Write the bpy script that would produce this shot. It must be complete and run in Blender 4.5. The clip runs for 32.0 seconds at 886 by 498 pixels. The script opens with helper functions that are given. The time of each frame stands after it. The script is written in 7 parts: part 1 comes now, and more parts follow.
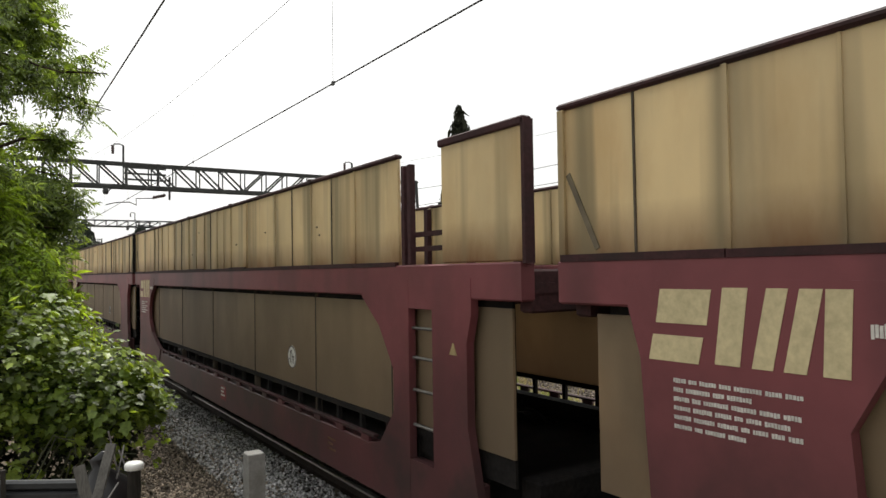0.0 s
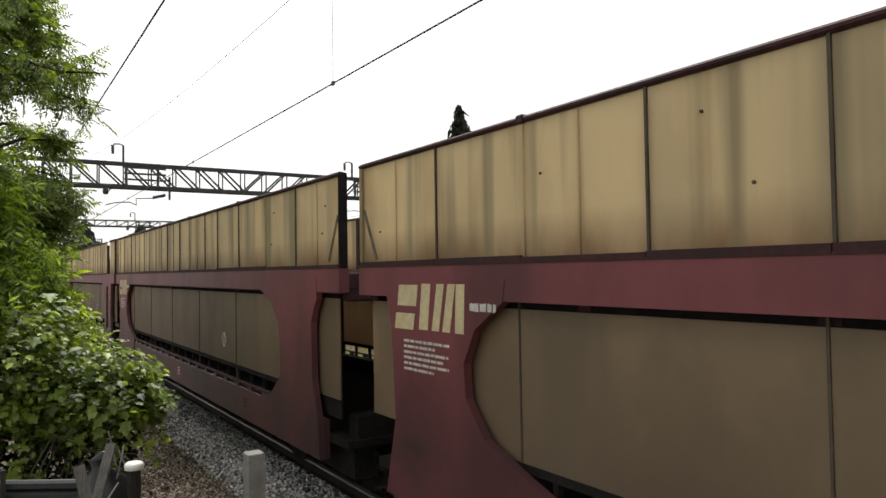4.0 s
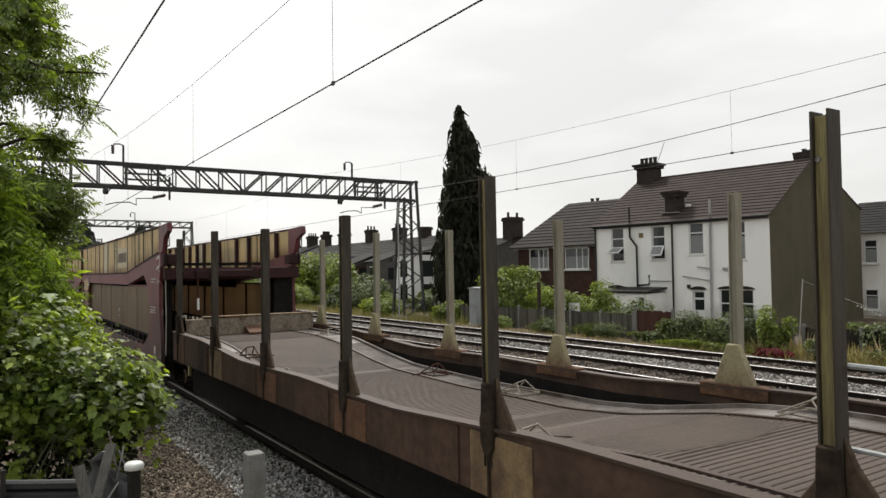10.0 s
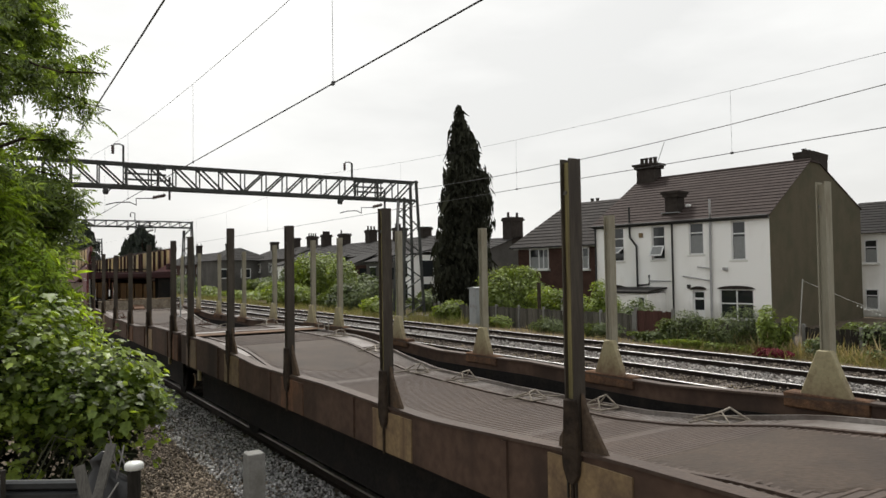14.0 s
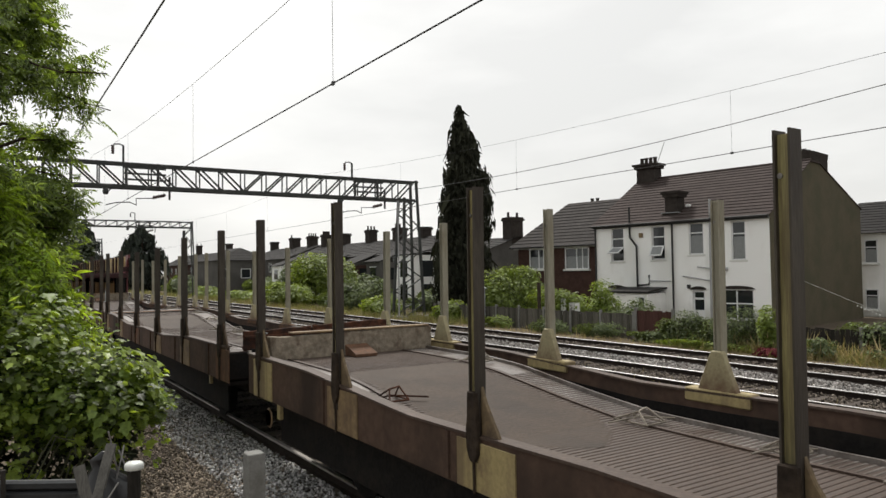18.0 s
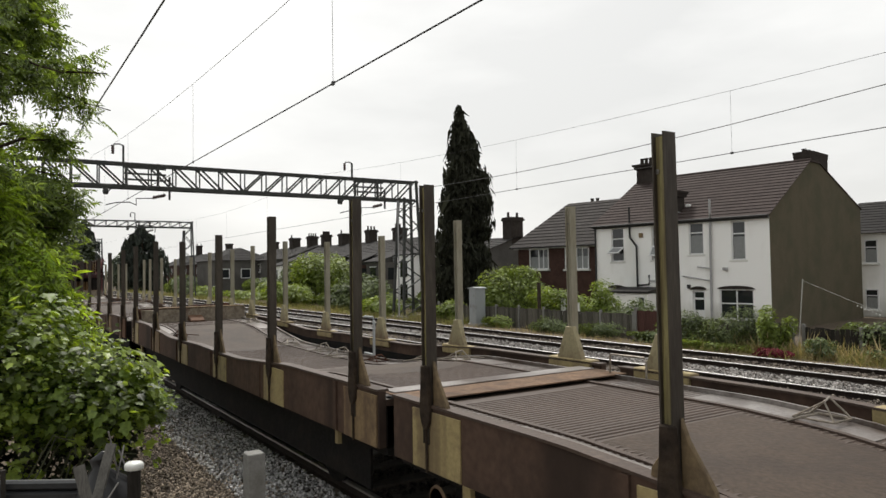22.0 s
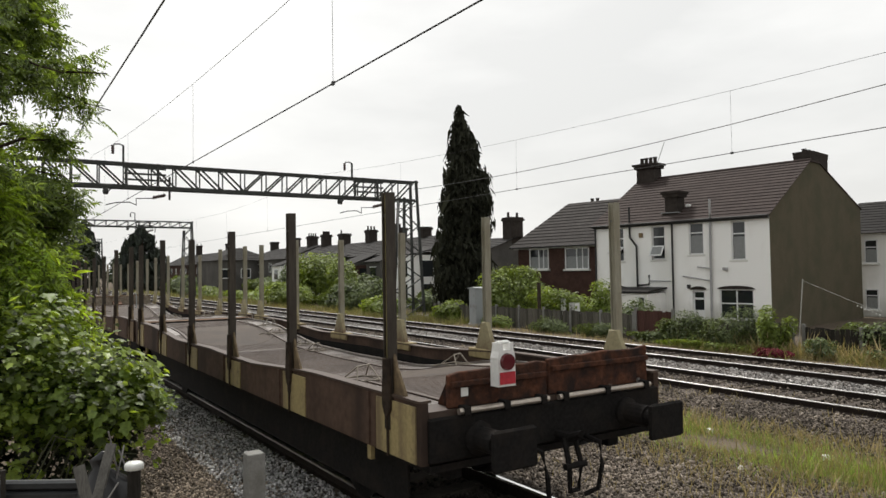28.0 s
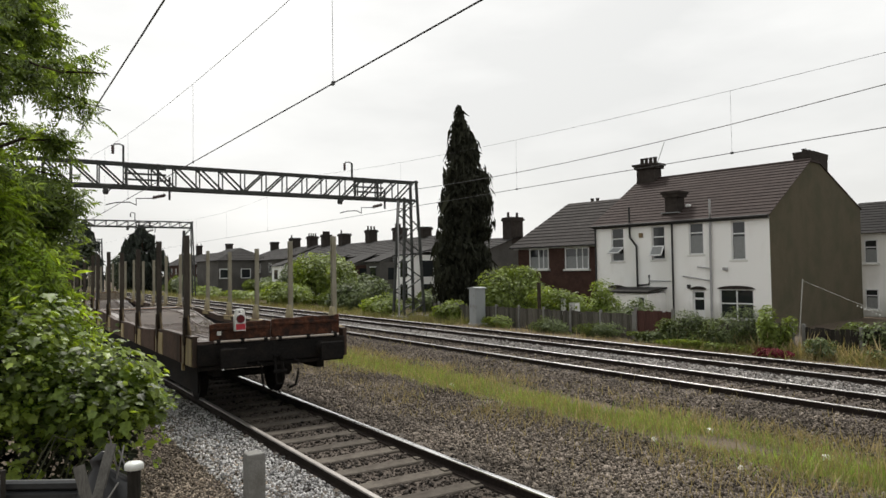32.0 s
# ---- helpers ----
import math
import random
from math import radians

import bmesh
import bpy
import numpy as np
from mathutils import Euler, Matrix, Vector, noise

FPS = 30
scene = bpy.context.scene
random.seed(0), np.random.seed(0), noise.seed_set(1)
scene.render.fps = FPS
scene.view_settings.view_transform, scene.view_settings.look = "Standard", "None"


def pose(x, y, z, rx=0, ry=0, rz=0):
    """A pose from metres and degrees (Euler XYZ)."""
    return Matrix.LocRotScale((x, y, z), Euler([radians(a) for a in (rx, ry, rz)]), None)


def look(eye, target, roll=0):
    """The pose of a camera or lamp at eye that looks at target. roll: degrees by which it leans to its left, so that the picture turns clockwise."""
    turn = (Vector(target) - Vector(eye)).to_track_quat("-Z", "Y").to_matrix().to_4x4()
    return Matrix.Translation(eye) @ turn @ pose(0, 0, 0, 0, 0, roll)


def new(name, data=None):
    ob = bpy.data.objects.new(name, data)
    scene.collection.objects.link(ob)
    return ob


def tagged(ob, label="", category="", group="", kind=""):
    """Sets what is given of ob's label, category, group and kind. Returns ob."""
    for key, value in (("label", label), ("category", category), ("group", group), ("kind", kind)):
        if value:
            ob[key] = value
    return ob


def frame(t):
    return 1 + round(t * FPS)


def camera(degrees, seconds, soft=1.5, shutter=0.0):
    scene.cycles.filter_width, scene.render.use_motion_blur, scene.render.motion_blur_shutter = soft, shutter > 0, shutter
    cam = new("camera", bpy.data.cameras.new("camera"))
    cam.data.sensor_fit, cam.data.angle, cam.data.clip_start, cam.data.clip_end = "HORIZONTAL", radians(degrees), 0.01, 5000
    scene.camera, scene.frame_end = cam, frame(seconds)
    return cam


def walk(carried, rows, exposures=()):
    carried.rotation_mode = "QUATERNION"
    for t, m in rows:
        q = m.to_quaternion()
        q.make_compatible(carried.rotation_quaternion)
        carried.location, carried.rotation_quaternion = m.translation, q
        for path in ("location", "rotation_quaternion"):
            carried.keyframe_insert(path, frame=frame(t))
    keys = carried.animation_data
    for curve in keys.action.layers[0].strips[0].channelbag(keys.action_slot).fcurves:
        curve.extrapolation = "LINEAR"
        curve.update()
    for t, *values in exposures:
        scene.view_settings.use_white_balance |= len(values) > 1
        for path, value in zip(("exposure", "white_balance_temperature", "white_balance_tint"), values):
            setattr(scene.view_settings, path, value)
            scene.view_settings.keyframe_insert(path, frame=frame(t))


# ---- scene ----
cam = camera(64.57, 32.0, soft=1.5)
EYE = Vector((0.0, 0.0, 2.416))
YAW, TILT, LEAN = radians(33.053), radians(1.813), -0.859
AIM = EYE + Vector((math.sin(YAW) * math.cos(TILT), math.cos(YAW) * math.cos(TILT), math.sin(TILT)))
STAND = look(EYE, AIM, LEAN)
walk(cam, [(0.0, STAND), (32.0, STAND)], [(0.0, 0.39), (6.0, 0.38), (7.0, 0.35), (7.8, 0.29), (8.6, 0.17), (9.6, 0.11), (32.0, 0.09)])

# how far the train has rolled, second by second
ROLLED = [0.0, 4.46, 8.81, 13.05, 17.18, 21.19, 25.07, 28.80, 32.48, 36.04, 39.50, 42.80, 45.93, 48.86, 51.60, 54.22, 56.70,
          59.05, 61.33, 63.58, 65.82, 68.03, 70.22, 72.37, 74.49, 76.57, 78.60, 80.55, 82.45, 84.31, 86.16, 87.98, 89.77]
TRACK_X = 4.284      # centre line of the near track
SIDE = 1.40          # half the width of a wagon

# ---- world and sun: bright, hazy overcast ----
SUN_TURN, SUN_HIGH = radians(18), radians(55)   # bearing from +y towards +x, height
world = bpy.data.worlds.new("sky")
scene.world = world
world.use_nodes = True
wn, wl = world.node_tree.nodes, world.node_tree.links
wn.clear()
w_out, w_bg = wn.new("ShaderNodeOutputWorld"), wn.new("ShaderNodeBackground")
w_sky = wn.new("ShaderNodeTexSky")
w_sky.sky_type, w_sky.sun_disc = "NISHITA", False
w_sky.sun_elevation, w_sky.sun_rotation = SUN_HIGH, SUN_TURN
w_sky.dust_density = 4.0
w_tc, w_map, w_noise = wn.new("ShaderNodeTexCoord"), wn.new("ShaderNodeMapping"), wn.new("ShaderNodeTexNoise")
w_map.inputs["Scale"].default_value = (1.0, 1.0, 3.2)
w_noise.inputs["Scale"].default_value, w_noise.inputs["Detail"].default_value = 2.2, 6.0
w_ramp = wn.new("ShaderNodeValToRGB")
w_ramp.color_ramp.elements[0].position, w_ramp.color_ramp.elements[0].color = 0.34, (6.55, 6.55, 6.38, 1)
w_ramp.color_ramp.elements[1].position, w_ramp.color_ramp.elements[1].color = 0.70, (8.5, 8.45, 8.2, 1)
w_mix = wn.new("ShaderNodeMixRGB")
w_mix.inputs[0].default_value = 0.93
w_bg.inputs["Strength"].default_value = 0.115
wl.new(w_tc.outputs["Generated"], w_map.inputs["Vector"])
wl.new(w_map.outputs[0], w_noise.inputs["Vector"])
wl.new(w_noise.outputs["Fac"], w_ramp.inputs[0])
wl.new(w_sky.outputs[0], w_mix.inputs[1])
wl.new(w_ramp.outputs[0], w_mix.inputs[2])
# the haze is brighter towards the hidden sun
w_dot, w_glow, w_gain = wn.new("ShaderNodeVectorMath"), wn.new("ShaderNodeMapRange"), wn.new("ShaderNodeMixRGB")
w_dot.operation, w_gain.blend_type, w_gain.inputs[0].default_value = "DOT_PRODUCT", "MULTIPLY", 1.0
w_dot.inputs[1].default_value = (math.sin(SUN_TURN) * math.cos(SUN_HIGH), math.cos(SUN_TURN) * math.cos(SUN_HIGH), math.sin(SUN_HIGH))
w_glow.inputs["From Min"].default_value, w_glow.inputs["From Max"].default_value = 0.2, 1.0
w_glow.inputs["To Min"].default_value, w_glow.inputs["To Max"].default_value = 0.87, 1.2
wl.new(w_tc.outputs["Generated"], w_dot.inputs[0])
wl.new(w_dot.outputs["Value"], w_glow.inputs["Value"])
wl.new(w_mix.outputs[0], w_gain.inputs[1])
wl.new(w_glow.outputs[0], w_gain.inputs[2])
wl.new(w_gain.outputs[0], w_bg.inputs["Color"])
wl.new(w_bg.outputs[0], w_out.inputs["Surface"])

sun = new("sun", bpy.data.lights.new("sun", "SUN"))
sun.data.energy, sun.data.angle, sun.data.color = 3.3, radians(8), (1.0, 0.96, 0.9)
sun_from = Vector((math.sin(SUN_TURN) * math.cos(SUN_HIGH), math.cos(SUN_TURN) * math.cos(SUN_HIGH), math.sin(SUN_HIGH)))
sun.matrix_world = look(sun_from * 60, (0, 0, 0))


# ---- materials ----
def mat(name, col, rough=0.8, metal=0.0, var=0.25, scale=3.0, bump=0.15, col2=None, amount=0.45, grain=30.0, spec=0.4, streak=(1, 1, 1), rand=0.0, island=0.0, leaf=0.0, gain_col=(1.5, 1.5, 0.6), dirt=None, smear=None):
    """Two scales of variation, a second colour in stains, fine relief."""
    m = bpy.data.materials.new(name)
    m.use_nodes = True
    n, l = m.node_tree.nodes, m.node_tree.links
    b = n["Principled BSDF"]
    tc, mp = n.new("ShaderNodeTexCoord"), n.new("ShaderNodeMapping")
    mp.inputs["Scale"].default_value = streak
    l.new(tc.outputs["Object"], mp.inputs["Vector"])
    big, fine = n.new("ShaderNodeTexNoise"), n.new("ShaderNodeTexNoise")
    big.inputs["Scale"].default_value, big.inputs["Detail"].default_value = scale, 6.0
    big.inputs["Roughness"].default_value = 0.65
    fine.inputs["Scale"].default_value, fine.inputs["Detail"].default_value = grain, 4.0
    l.new(mp.outputs[0], big.inputs["Vector"])
    l.new(mp.outputs[0], fine.inputs["Vector"])
    ramp = n.new("ShaderNodeValToRGB")
    lo = [max(0.0, c * (1 - var)) for c in col]
    hi = [min(0.95, c * (1 + var)) for c in col]
    ramp.color_ramp.elements[0].position, ramp.color_ramp.elements[0].color = 0.3, (*lo, 1)
    ramp.color_ramp.elements[1].position, ramp.color_ramp.elements[1].color = 0.7, (*hi, 1)
    l.new(fine.outputs["Fac"], ramp.inputs[0])
    last = ramp.outputs[0]
    if col2:
        r2 = n.new("ShaderNodeValToRGB")
        r2.color_ramp.elements[0].position, r2.color_ramp.elements[1].position = 1 - amount - 0.1, 1 - amount + 0.12
        l.new(big.outputs["Fac"], r2.inputs[0])
        mx = n.new("ShaderNodeMixRGB")
        mx.inputs[2].default_value = (*col2, 1)
        l.new(r2.outputs[0], mx.inputs[0])
        l.new(last, mx.inputs[1])
        last = mx.outputs[0]
    else:
        hs = n.new("ShaderNodeHueSaturation")
        mr = n.new("ShaderNodeMapRange")
        mr.inputs["To Min"].default_value, mr.inputs["To Max"].default_value = 1 - var, 1 + var
        mr.inputs["From Min"].default_value, mr.inputs["From Max"].default_value = 0.3, 0.7
        l.new(big.outputs["Fac"], mr.inputs["Value"])
        l.new(mr.outputs[0], hs.inputs["Value"])
        l.new(last, hs.inputs["Color"])
        last = hs.outputs[0]
    if rand or island:
        src = n.new("ShaderNodeObjectInfo").outputs["Random"] if rand else n.new("ShaderNodeNewGeometry").outputs["Random Per Island"]
        hs, mr = n.new("ShaderNodeHueSaturation"), n.new("ShaderNodeMapRange")
        k = rand or island
        mr.inputs["To Min"].default_value, mr.inputs["To Max"].default_value = 1 - k, 1 + k
        l.new(src, mr.inputs["Value"])
        l.new(mr.outputs[0], hs.inputs["Value"])
        l.new(last, hs.inputs["Color"])
        last = hs.outputs[0]
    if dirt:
        # grime that has run and gathered along an edge of the sheet; on maroon the fading sky sheen too: clean height,
        # dirty height, colour
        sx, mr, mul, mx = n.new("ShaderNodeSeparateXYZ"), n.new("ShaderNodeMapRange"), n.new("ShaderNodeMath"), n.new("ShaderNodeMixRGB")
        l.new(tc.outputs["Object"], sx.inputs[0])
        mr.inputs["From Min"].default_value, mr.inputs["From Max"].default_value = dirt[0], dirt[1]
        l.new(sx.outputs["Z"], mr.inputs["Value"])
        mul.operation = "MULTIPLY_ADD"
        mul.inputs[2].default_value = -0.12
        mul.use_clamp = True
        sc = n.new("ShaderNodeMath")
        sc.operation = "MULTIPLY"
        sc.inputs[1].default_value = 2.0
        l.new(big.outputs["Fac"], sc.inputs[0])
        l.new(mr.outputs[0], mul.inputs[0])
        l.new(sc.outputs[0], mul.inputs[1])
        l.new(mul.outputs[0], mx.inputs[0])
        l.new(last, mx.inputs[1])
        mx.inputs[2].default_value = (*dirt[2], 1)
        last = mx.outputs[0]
    if smear:
        # old water marks that have run down the sheet: width along it, colour
        mp2, sn, sr, sm = n.new("ShaderNodeMapping"), n.new("ShaderNodeTexNoise"), n.new("ShaderNodeValToRGB"), n.new("ShaderNodeMixRGB")
        mp2.inputs["Scale"].default_value = (0.5, smear[0], 0.16)
        sn.inputs["Scale"].default_value, sn.inputs["Detail"].default_value, sn.inputs["Roughness"].default_value = 1.0, 2.5, 0.5
        sr.color_ramp.elements[0].position, sr.color_ramp.elements[1].position = 0.5, 0.66
        sr.color_ramp.elements[1].color = (0.75, 0.75, 0.75, 1)
        l.new(tc.outputs["Object"], mp2.inputs["Vector"])
        l.new(mp2.outputs[0], sn.inputs["Vector"])
        l.new(sn.outputs["Fac"], sr.inputs[0])
        l.new(sr.outputs[0], sm.inputs[0])
        l.new(last, sm.inputs[1])
        sm.inputs[2].default_value = (*smear[1], 1)
        last = sm.outputs[0]
    l.new(last, b.inputs["Base Color"])
    b.inputs["Roughness"].default_value, b.inputs["Metallic"].default_value = rough, metal
    b.inputs["Specular IOR Level"].default_value = min(spec, 0.12) if rough >= 0.8 else spec
    if bump:
        bp = n.new("ShaderNodeBump")
        bp.inputs["Strength"].default_value, bp.inputs["Distance"].default_value = bump, 0.02
        l.new(fine.outputs["Fac"], bp.inputs["Height"])
        l.new(bp.outputs[0], b.inputs["Normal"])
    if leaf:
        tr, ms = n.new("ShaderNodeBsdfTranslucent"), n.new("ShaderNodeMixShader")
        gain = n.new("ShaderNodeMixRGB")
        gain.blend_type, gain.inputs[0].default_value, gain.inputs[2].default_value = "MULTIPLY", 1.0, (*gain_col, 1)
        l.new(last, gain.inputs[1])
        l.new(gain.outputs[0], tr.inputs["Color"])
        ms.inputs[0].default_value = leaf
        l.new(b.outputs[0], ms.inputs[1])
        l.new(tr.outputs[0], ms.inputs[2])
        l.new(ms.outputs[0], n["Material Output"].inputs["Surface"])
    return m


def glass(name, tint=(0.05, 0.06, 0.07), rough=0.05):
    m = bpy.data.materials.new(name)
    m.use_nodes = True
    b = m.node_tree.nodes["Principled BSDF"]
    b.inputs["Base Color"].default_value = (*tint, 1)
    b.inputs["Roughness"].default_value = rough
    b.inputs["Specular IOR Level"].default_value = 0.6
    return m


M = {
    # maroon: the paler top puts sky sheen into colour, the dark foot is grime
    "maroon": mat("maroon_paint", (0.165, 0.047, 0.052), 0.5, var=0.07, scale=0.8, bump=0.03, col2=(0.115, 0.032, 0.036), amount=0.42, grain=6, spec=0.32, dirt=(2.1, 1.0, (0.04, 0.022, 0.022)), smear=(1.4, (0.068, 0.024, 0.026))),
    "maroon_dark": mat("maroon_grimy", (0.042, 0.016, 0.017), 0.75, var=0.3, scale=2.0, col2=(0.022, 0.014, 0.013), amount=0.45, spec=0.25),
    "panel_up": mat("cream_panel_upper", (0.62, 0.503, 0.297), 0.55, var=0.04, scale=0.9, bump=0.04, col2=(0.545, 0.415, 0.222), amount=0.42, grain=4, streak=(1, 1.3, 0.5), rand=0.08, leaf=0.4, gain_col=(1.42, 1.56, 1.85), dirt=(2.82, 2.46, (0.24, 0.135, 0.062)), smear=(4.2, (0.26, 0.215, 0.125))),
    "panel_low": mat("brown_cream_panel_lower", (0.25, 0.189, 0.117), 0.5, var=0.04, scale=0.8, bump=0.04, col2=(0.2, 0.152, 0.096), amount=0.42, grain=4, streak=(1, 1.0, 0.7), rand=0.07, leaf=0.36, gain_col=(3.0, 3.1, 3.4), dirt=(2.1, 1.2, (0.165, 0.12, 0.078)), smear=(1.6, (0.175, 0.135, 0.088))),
    "panel_clean": mat("cream_panel_patch", (0.50, 0.455, 0.31), 0.6, var=0.08, scale=2.0, grain=6, streak=(1, 3, 0.4), dirt=(2.68, 2.46, (0.25, 0.17, 0.09))),
    "brace": mat("stained_brace", (0.125, 0.103, 0.064), 0.7, var=0.3, scale=3, grain=9),
    "pale_steel": mat("rubbed_steel_bar", (0.42, 0.37, 0.32), 0.3, 0.75, var=0.15, scale=3),
    "old_concrete": mat("old_grey_concrete", (0.2, 0.197, 0.185), 0.9, var=0.15, scale=5, col2=(0.14, 0.135, 0.12), amount=0.4, grain=50, bump=0.3),
    "board_grey": mat("weathered_grey_board", (0.115, 0.11, 0.1), 0.85, var=0.25, scale=4, streak=(4, 4, 0.4)),
    "fence_dark": mat("dark_tarred_boards", (0.032, 0.029, 0.025), 0.9, var=0.3, scale=3, streak=(4, 4, 0.4), rand=0.3),
    "cane": mat("green_brown_cane", (0.05, 0.055, 0.025), 0.7, var=0.3, scale=3),
    "joint": mat("dusty_joint_plate", (0.17, 0.112, 0.076), 0.85, var=0.25, scale=3, col2=(0.1, 0.07, 0.052), amount=0.48, bump=0.4, grain=20),
    "seam": mat("dark_panel_seam", (0.06, 0.046, 0.03), 0.7, var=0.25, scale=2, grain=9),
    "rail_dull": mat("dull_rail_head", (0.62, 0.605, 0.59), 0.27, 0.95, var=0.2, scale=0.5, bump=0),
    "rail_brown": mat("tarnished_rail_head", (0.3, 0.28, 0.26), 0.4, 0.8, var=0.25, scale=0.5, bump=0),
    "rail_mid": mat("worn_rail_head", (0.7, 0.685, 0.67), 0.25, 0.95, var=0.2, scale=0.5, bump=0),
    "dirt_sheet": mat("packed_brown_dirt", (0.058, 0.042, 0.031), 0.72, var=0.25, scale=1.3, col2=(0.04, 0.03, 0.024), amount=0.45, grain=30, spec=0.2, bump=0.35),
    "flat_rust": mat("rust_brown_foot", (0.13, 0.072, 0.042), 0.85, var=0.3, scale=5, col2=(0.06, 0.04, 0.03), amount=0.48, bump=0.5),
    "logo": mat("cream_lettering", (0.50, 0.43, 0.25), 0.6, var=0.12, scale=4),
    "white_mark": mat("white_stencil", (0.50, 0.49, 0.45), 0.6, var=0.2),
    "dark_mark": mat("dark_lettering", (0.05, 0.035, 0.035), 0.6, var=0.2),
    "red_mark": mat("red_lettering", (0.19, 0.03, 0.035), 0.6, var=0.2),
    # grimy underframe black; also colours the added plates that stand in for shade
    "black": mat("grimy_underframe_and_shade", (0.012, 0.011, 0.0105), 0.9, var=0.3, scale=3, col2=(0.022, 0.018, 0.015), amount=0.4, spec=0.15),
    "steel": mat("dull_steel", (0.22, 0.21, 0.20), 0.42, 0.8, var=0.25),
    "rail_head": mat("polished_rail_head", (0.8, 0.79, 0.77), 0.16, 1.0, var=0.06, bump=0),
    "rail_web": mat("rusty_rail_web", (0.024, 0.018, 0.015), 0.85, var=0.3, scale=2),
    "flat_side": mat("brown_grey_girder", (0.085, 0.055, 0.041), 0.8, var=0.18, scale=1.3, col2=(0.046, 0.033, 0.027), amount=0.42, grain=12, smear=(1.6, (0.03, 0.022, 0.018))),
    "deck": mat("worn_brown_deck", (0.055, 0.037, 0.028), 0.55, 0.0, var=0.2, scale=0.9, col2=(0.068, 0.049, 0.037), amount=0.36, grain=22, spec=0.35),
    "rib": mat("worn_deck_rib", (0.07, 0.048, 0.036), 0.6, 0.0, var=0.3, scale=1.0, col2=(0.05, 0.034, 0.026), amount=0.5, spec=0.3),
    "chock": mat("dull_galvanised_rod", (0.25, 0.22, 0.18), 0.5, 0.4, var=0.25, scale=6),
    "tan": mat("tan_patch", (0.21, 0.145, 0.075), 0.75, var=0.2, scale=4, col2=(0.10, 0.065, 0.042), amount=0.44, smear=(5, (0.09, 0.055, 0.035))),
    "orange": mat("orange_brown_patch", (0.15, 0.082, 0.05), 0.8, var=0.2, scale=4, col2=(0.085, 0.052, 0.037), amount=0.48, smear=(5, (0.075, 0.047, 0.033))),
    "yellow": mat("yellow_paint_worn", (0.32, 0.255, 0.12), 0.65, var=0.15, scale=5, col2=(0.15, 0.105, 0.06), amount=0.38, smear=(5, (0.12, 0.085, 0.05))),
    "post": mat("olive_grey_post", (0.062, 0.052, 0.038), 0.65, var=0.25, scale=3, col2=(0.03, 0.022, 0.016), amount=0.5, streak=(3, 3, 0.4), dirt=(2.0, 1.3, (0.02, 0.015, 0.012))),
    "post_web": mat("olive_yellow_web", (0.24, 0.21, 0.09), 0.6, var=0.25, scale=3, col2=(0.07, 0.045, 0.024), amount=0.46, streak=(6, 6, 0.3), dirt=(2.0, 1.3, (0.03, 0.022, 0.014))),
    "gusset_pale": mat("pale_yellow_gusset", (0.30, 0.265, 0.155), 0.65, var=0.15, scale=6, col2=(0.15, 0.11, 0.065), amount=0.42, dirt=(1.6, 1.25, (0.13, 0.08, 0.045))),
    "binbag": mat("black_plastic_bag", (0.012, 0.012, 0.013), 0.35, var=0.1),
    "gusset_tan": mat("tan_painted_gusset", (0.15, 0.108, 0.058), 0.75, var=0.2, scale=5, col2=(0.07, 0.047, 0.03), amount=0.46, bump=0.3),
    "gusset_brown": mat("brown_grimy_gusset", (0.075, 0.055, 0.04), 0.8, var=0.25, scale=5, col2=(0.12, 0.075, 0.042), amount=0.4, bump=0.4),
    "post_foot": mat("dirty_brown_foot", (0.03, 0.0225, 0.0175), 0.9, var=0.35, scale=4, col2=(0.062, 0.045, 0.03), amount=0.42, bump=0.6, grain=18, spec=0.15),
    "post_light": mat("pale_far_post", (0.27, 0.255, 0.195), 0.65, var=0.12, scale=3, col2=(0.17, 0.14, 0.085), amount=0.4, streak=(3, 3, 0.4)),
    "rust": mat("rusty_steel", (0.085, 0.036, 0.021), 0.85, var=0.35, scale=6, col2=(0.025, 0.017, 0.015), amount=0.5, bump=0.5, grain=18),
    "deck_edge": mat("bare_worn_steel_edge", (0.26, 0.24, 0.225), 0.36, 0.4, var=0.2, scale=1.1, col2=(0.075, 0.054, 0.042), amount=0.52),
    "sleeper_dark": mat("dirty_far_sleeper", (0.08, 0.068, 0.06), 0.95, var=0.3, scale=4, rand=0.3),
    "flap": mat("scraped_pale_steel", (0.235, 0.2, 0.155), 0.9, var=0.3, scale=5, col2=(0.085, 0.05, 0.034), amount=0.4, bump=0.8, grain=16),
    "white": mat("white_paint", (0.72, 0.72, 0.70), 0.5, var=0.06),
    "red": mat("red_paint", (0.42, 0.025, 0.04), 0.45, var=0.1),
    "lens": glass("dark_lens", (0.10, 0.015, 0.02)),
    "ballast": mat("ballast_bed", (0.1, 0.083, 0.07), 0.95, var=0.5, scale=1.4, bump=0.9, col2=(0.045, 0.037, 0.031), amount=0.45, grain=26),
    "stone": mat("ballast_stone", (0.142, 0.121, 0.101), 0.9, var=0.45, scale=0.5, grain=40, island=0.85),
    "stone_dark": mat("oily_ballast_stone", (0.065, 0.055, 0.047), 0.85, var=0.3, scale=1, grain=40, island=0.85),
    "stone_mid": mat("grey_pink_ballast_stone", (0.30, 0.285, 0.27), 0.9, var=0.3, scale=0.7, grain=40, island=0.75),
    "stone_brown": mat("brown_ballast_stone", (0.245, 0.205, 0.162), 0.9, var=0.35, scale=0.6, grain=40, island=0.8),
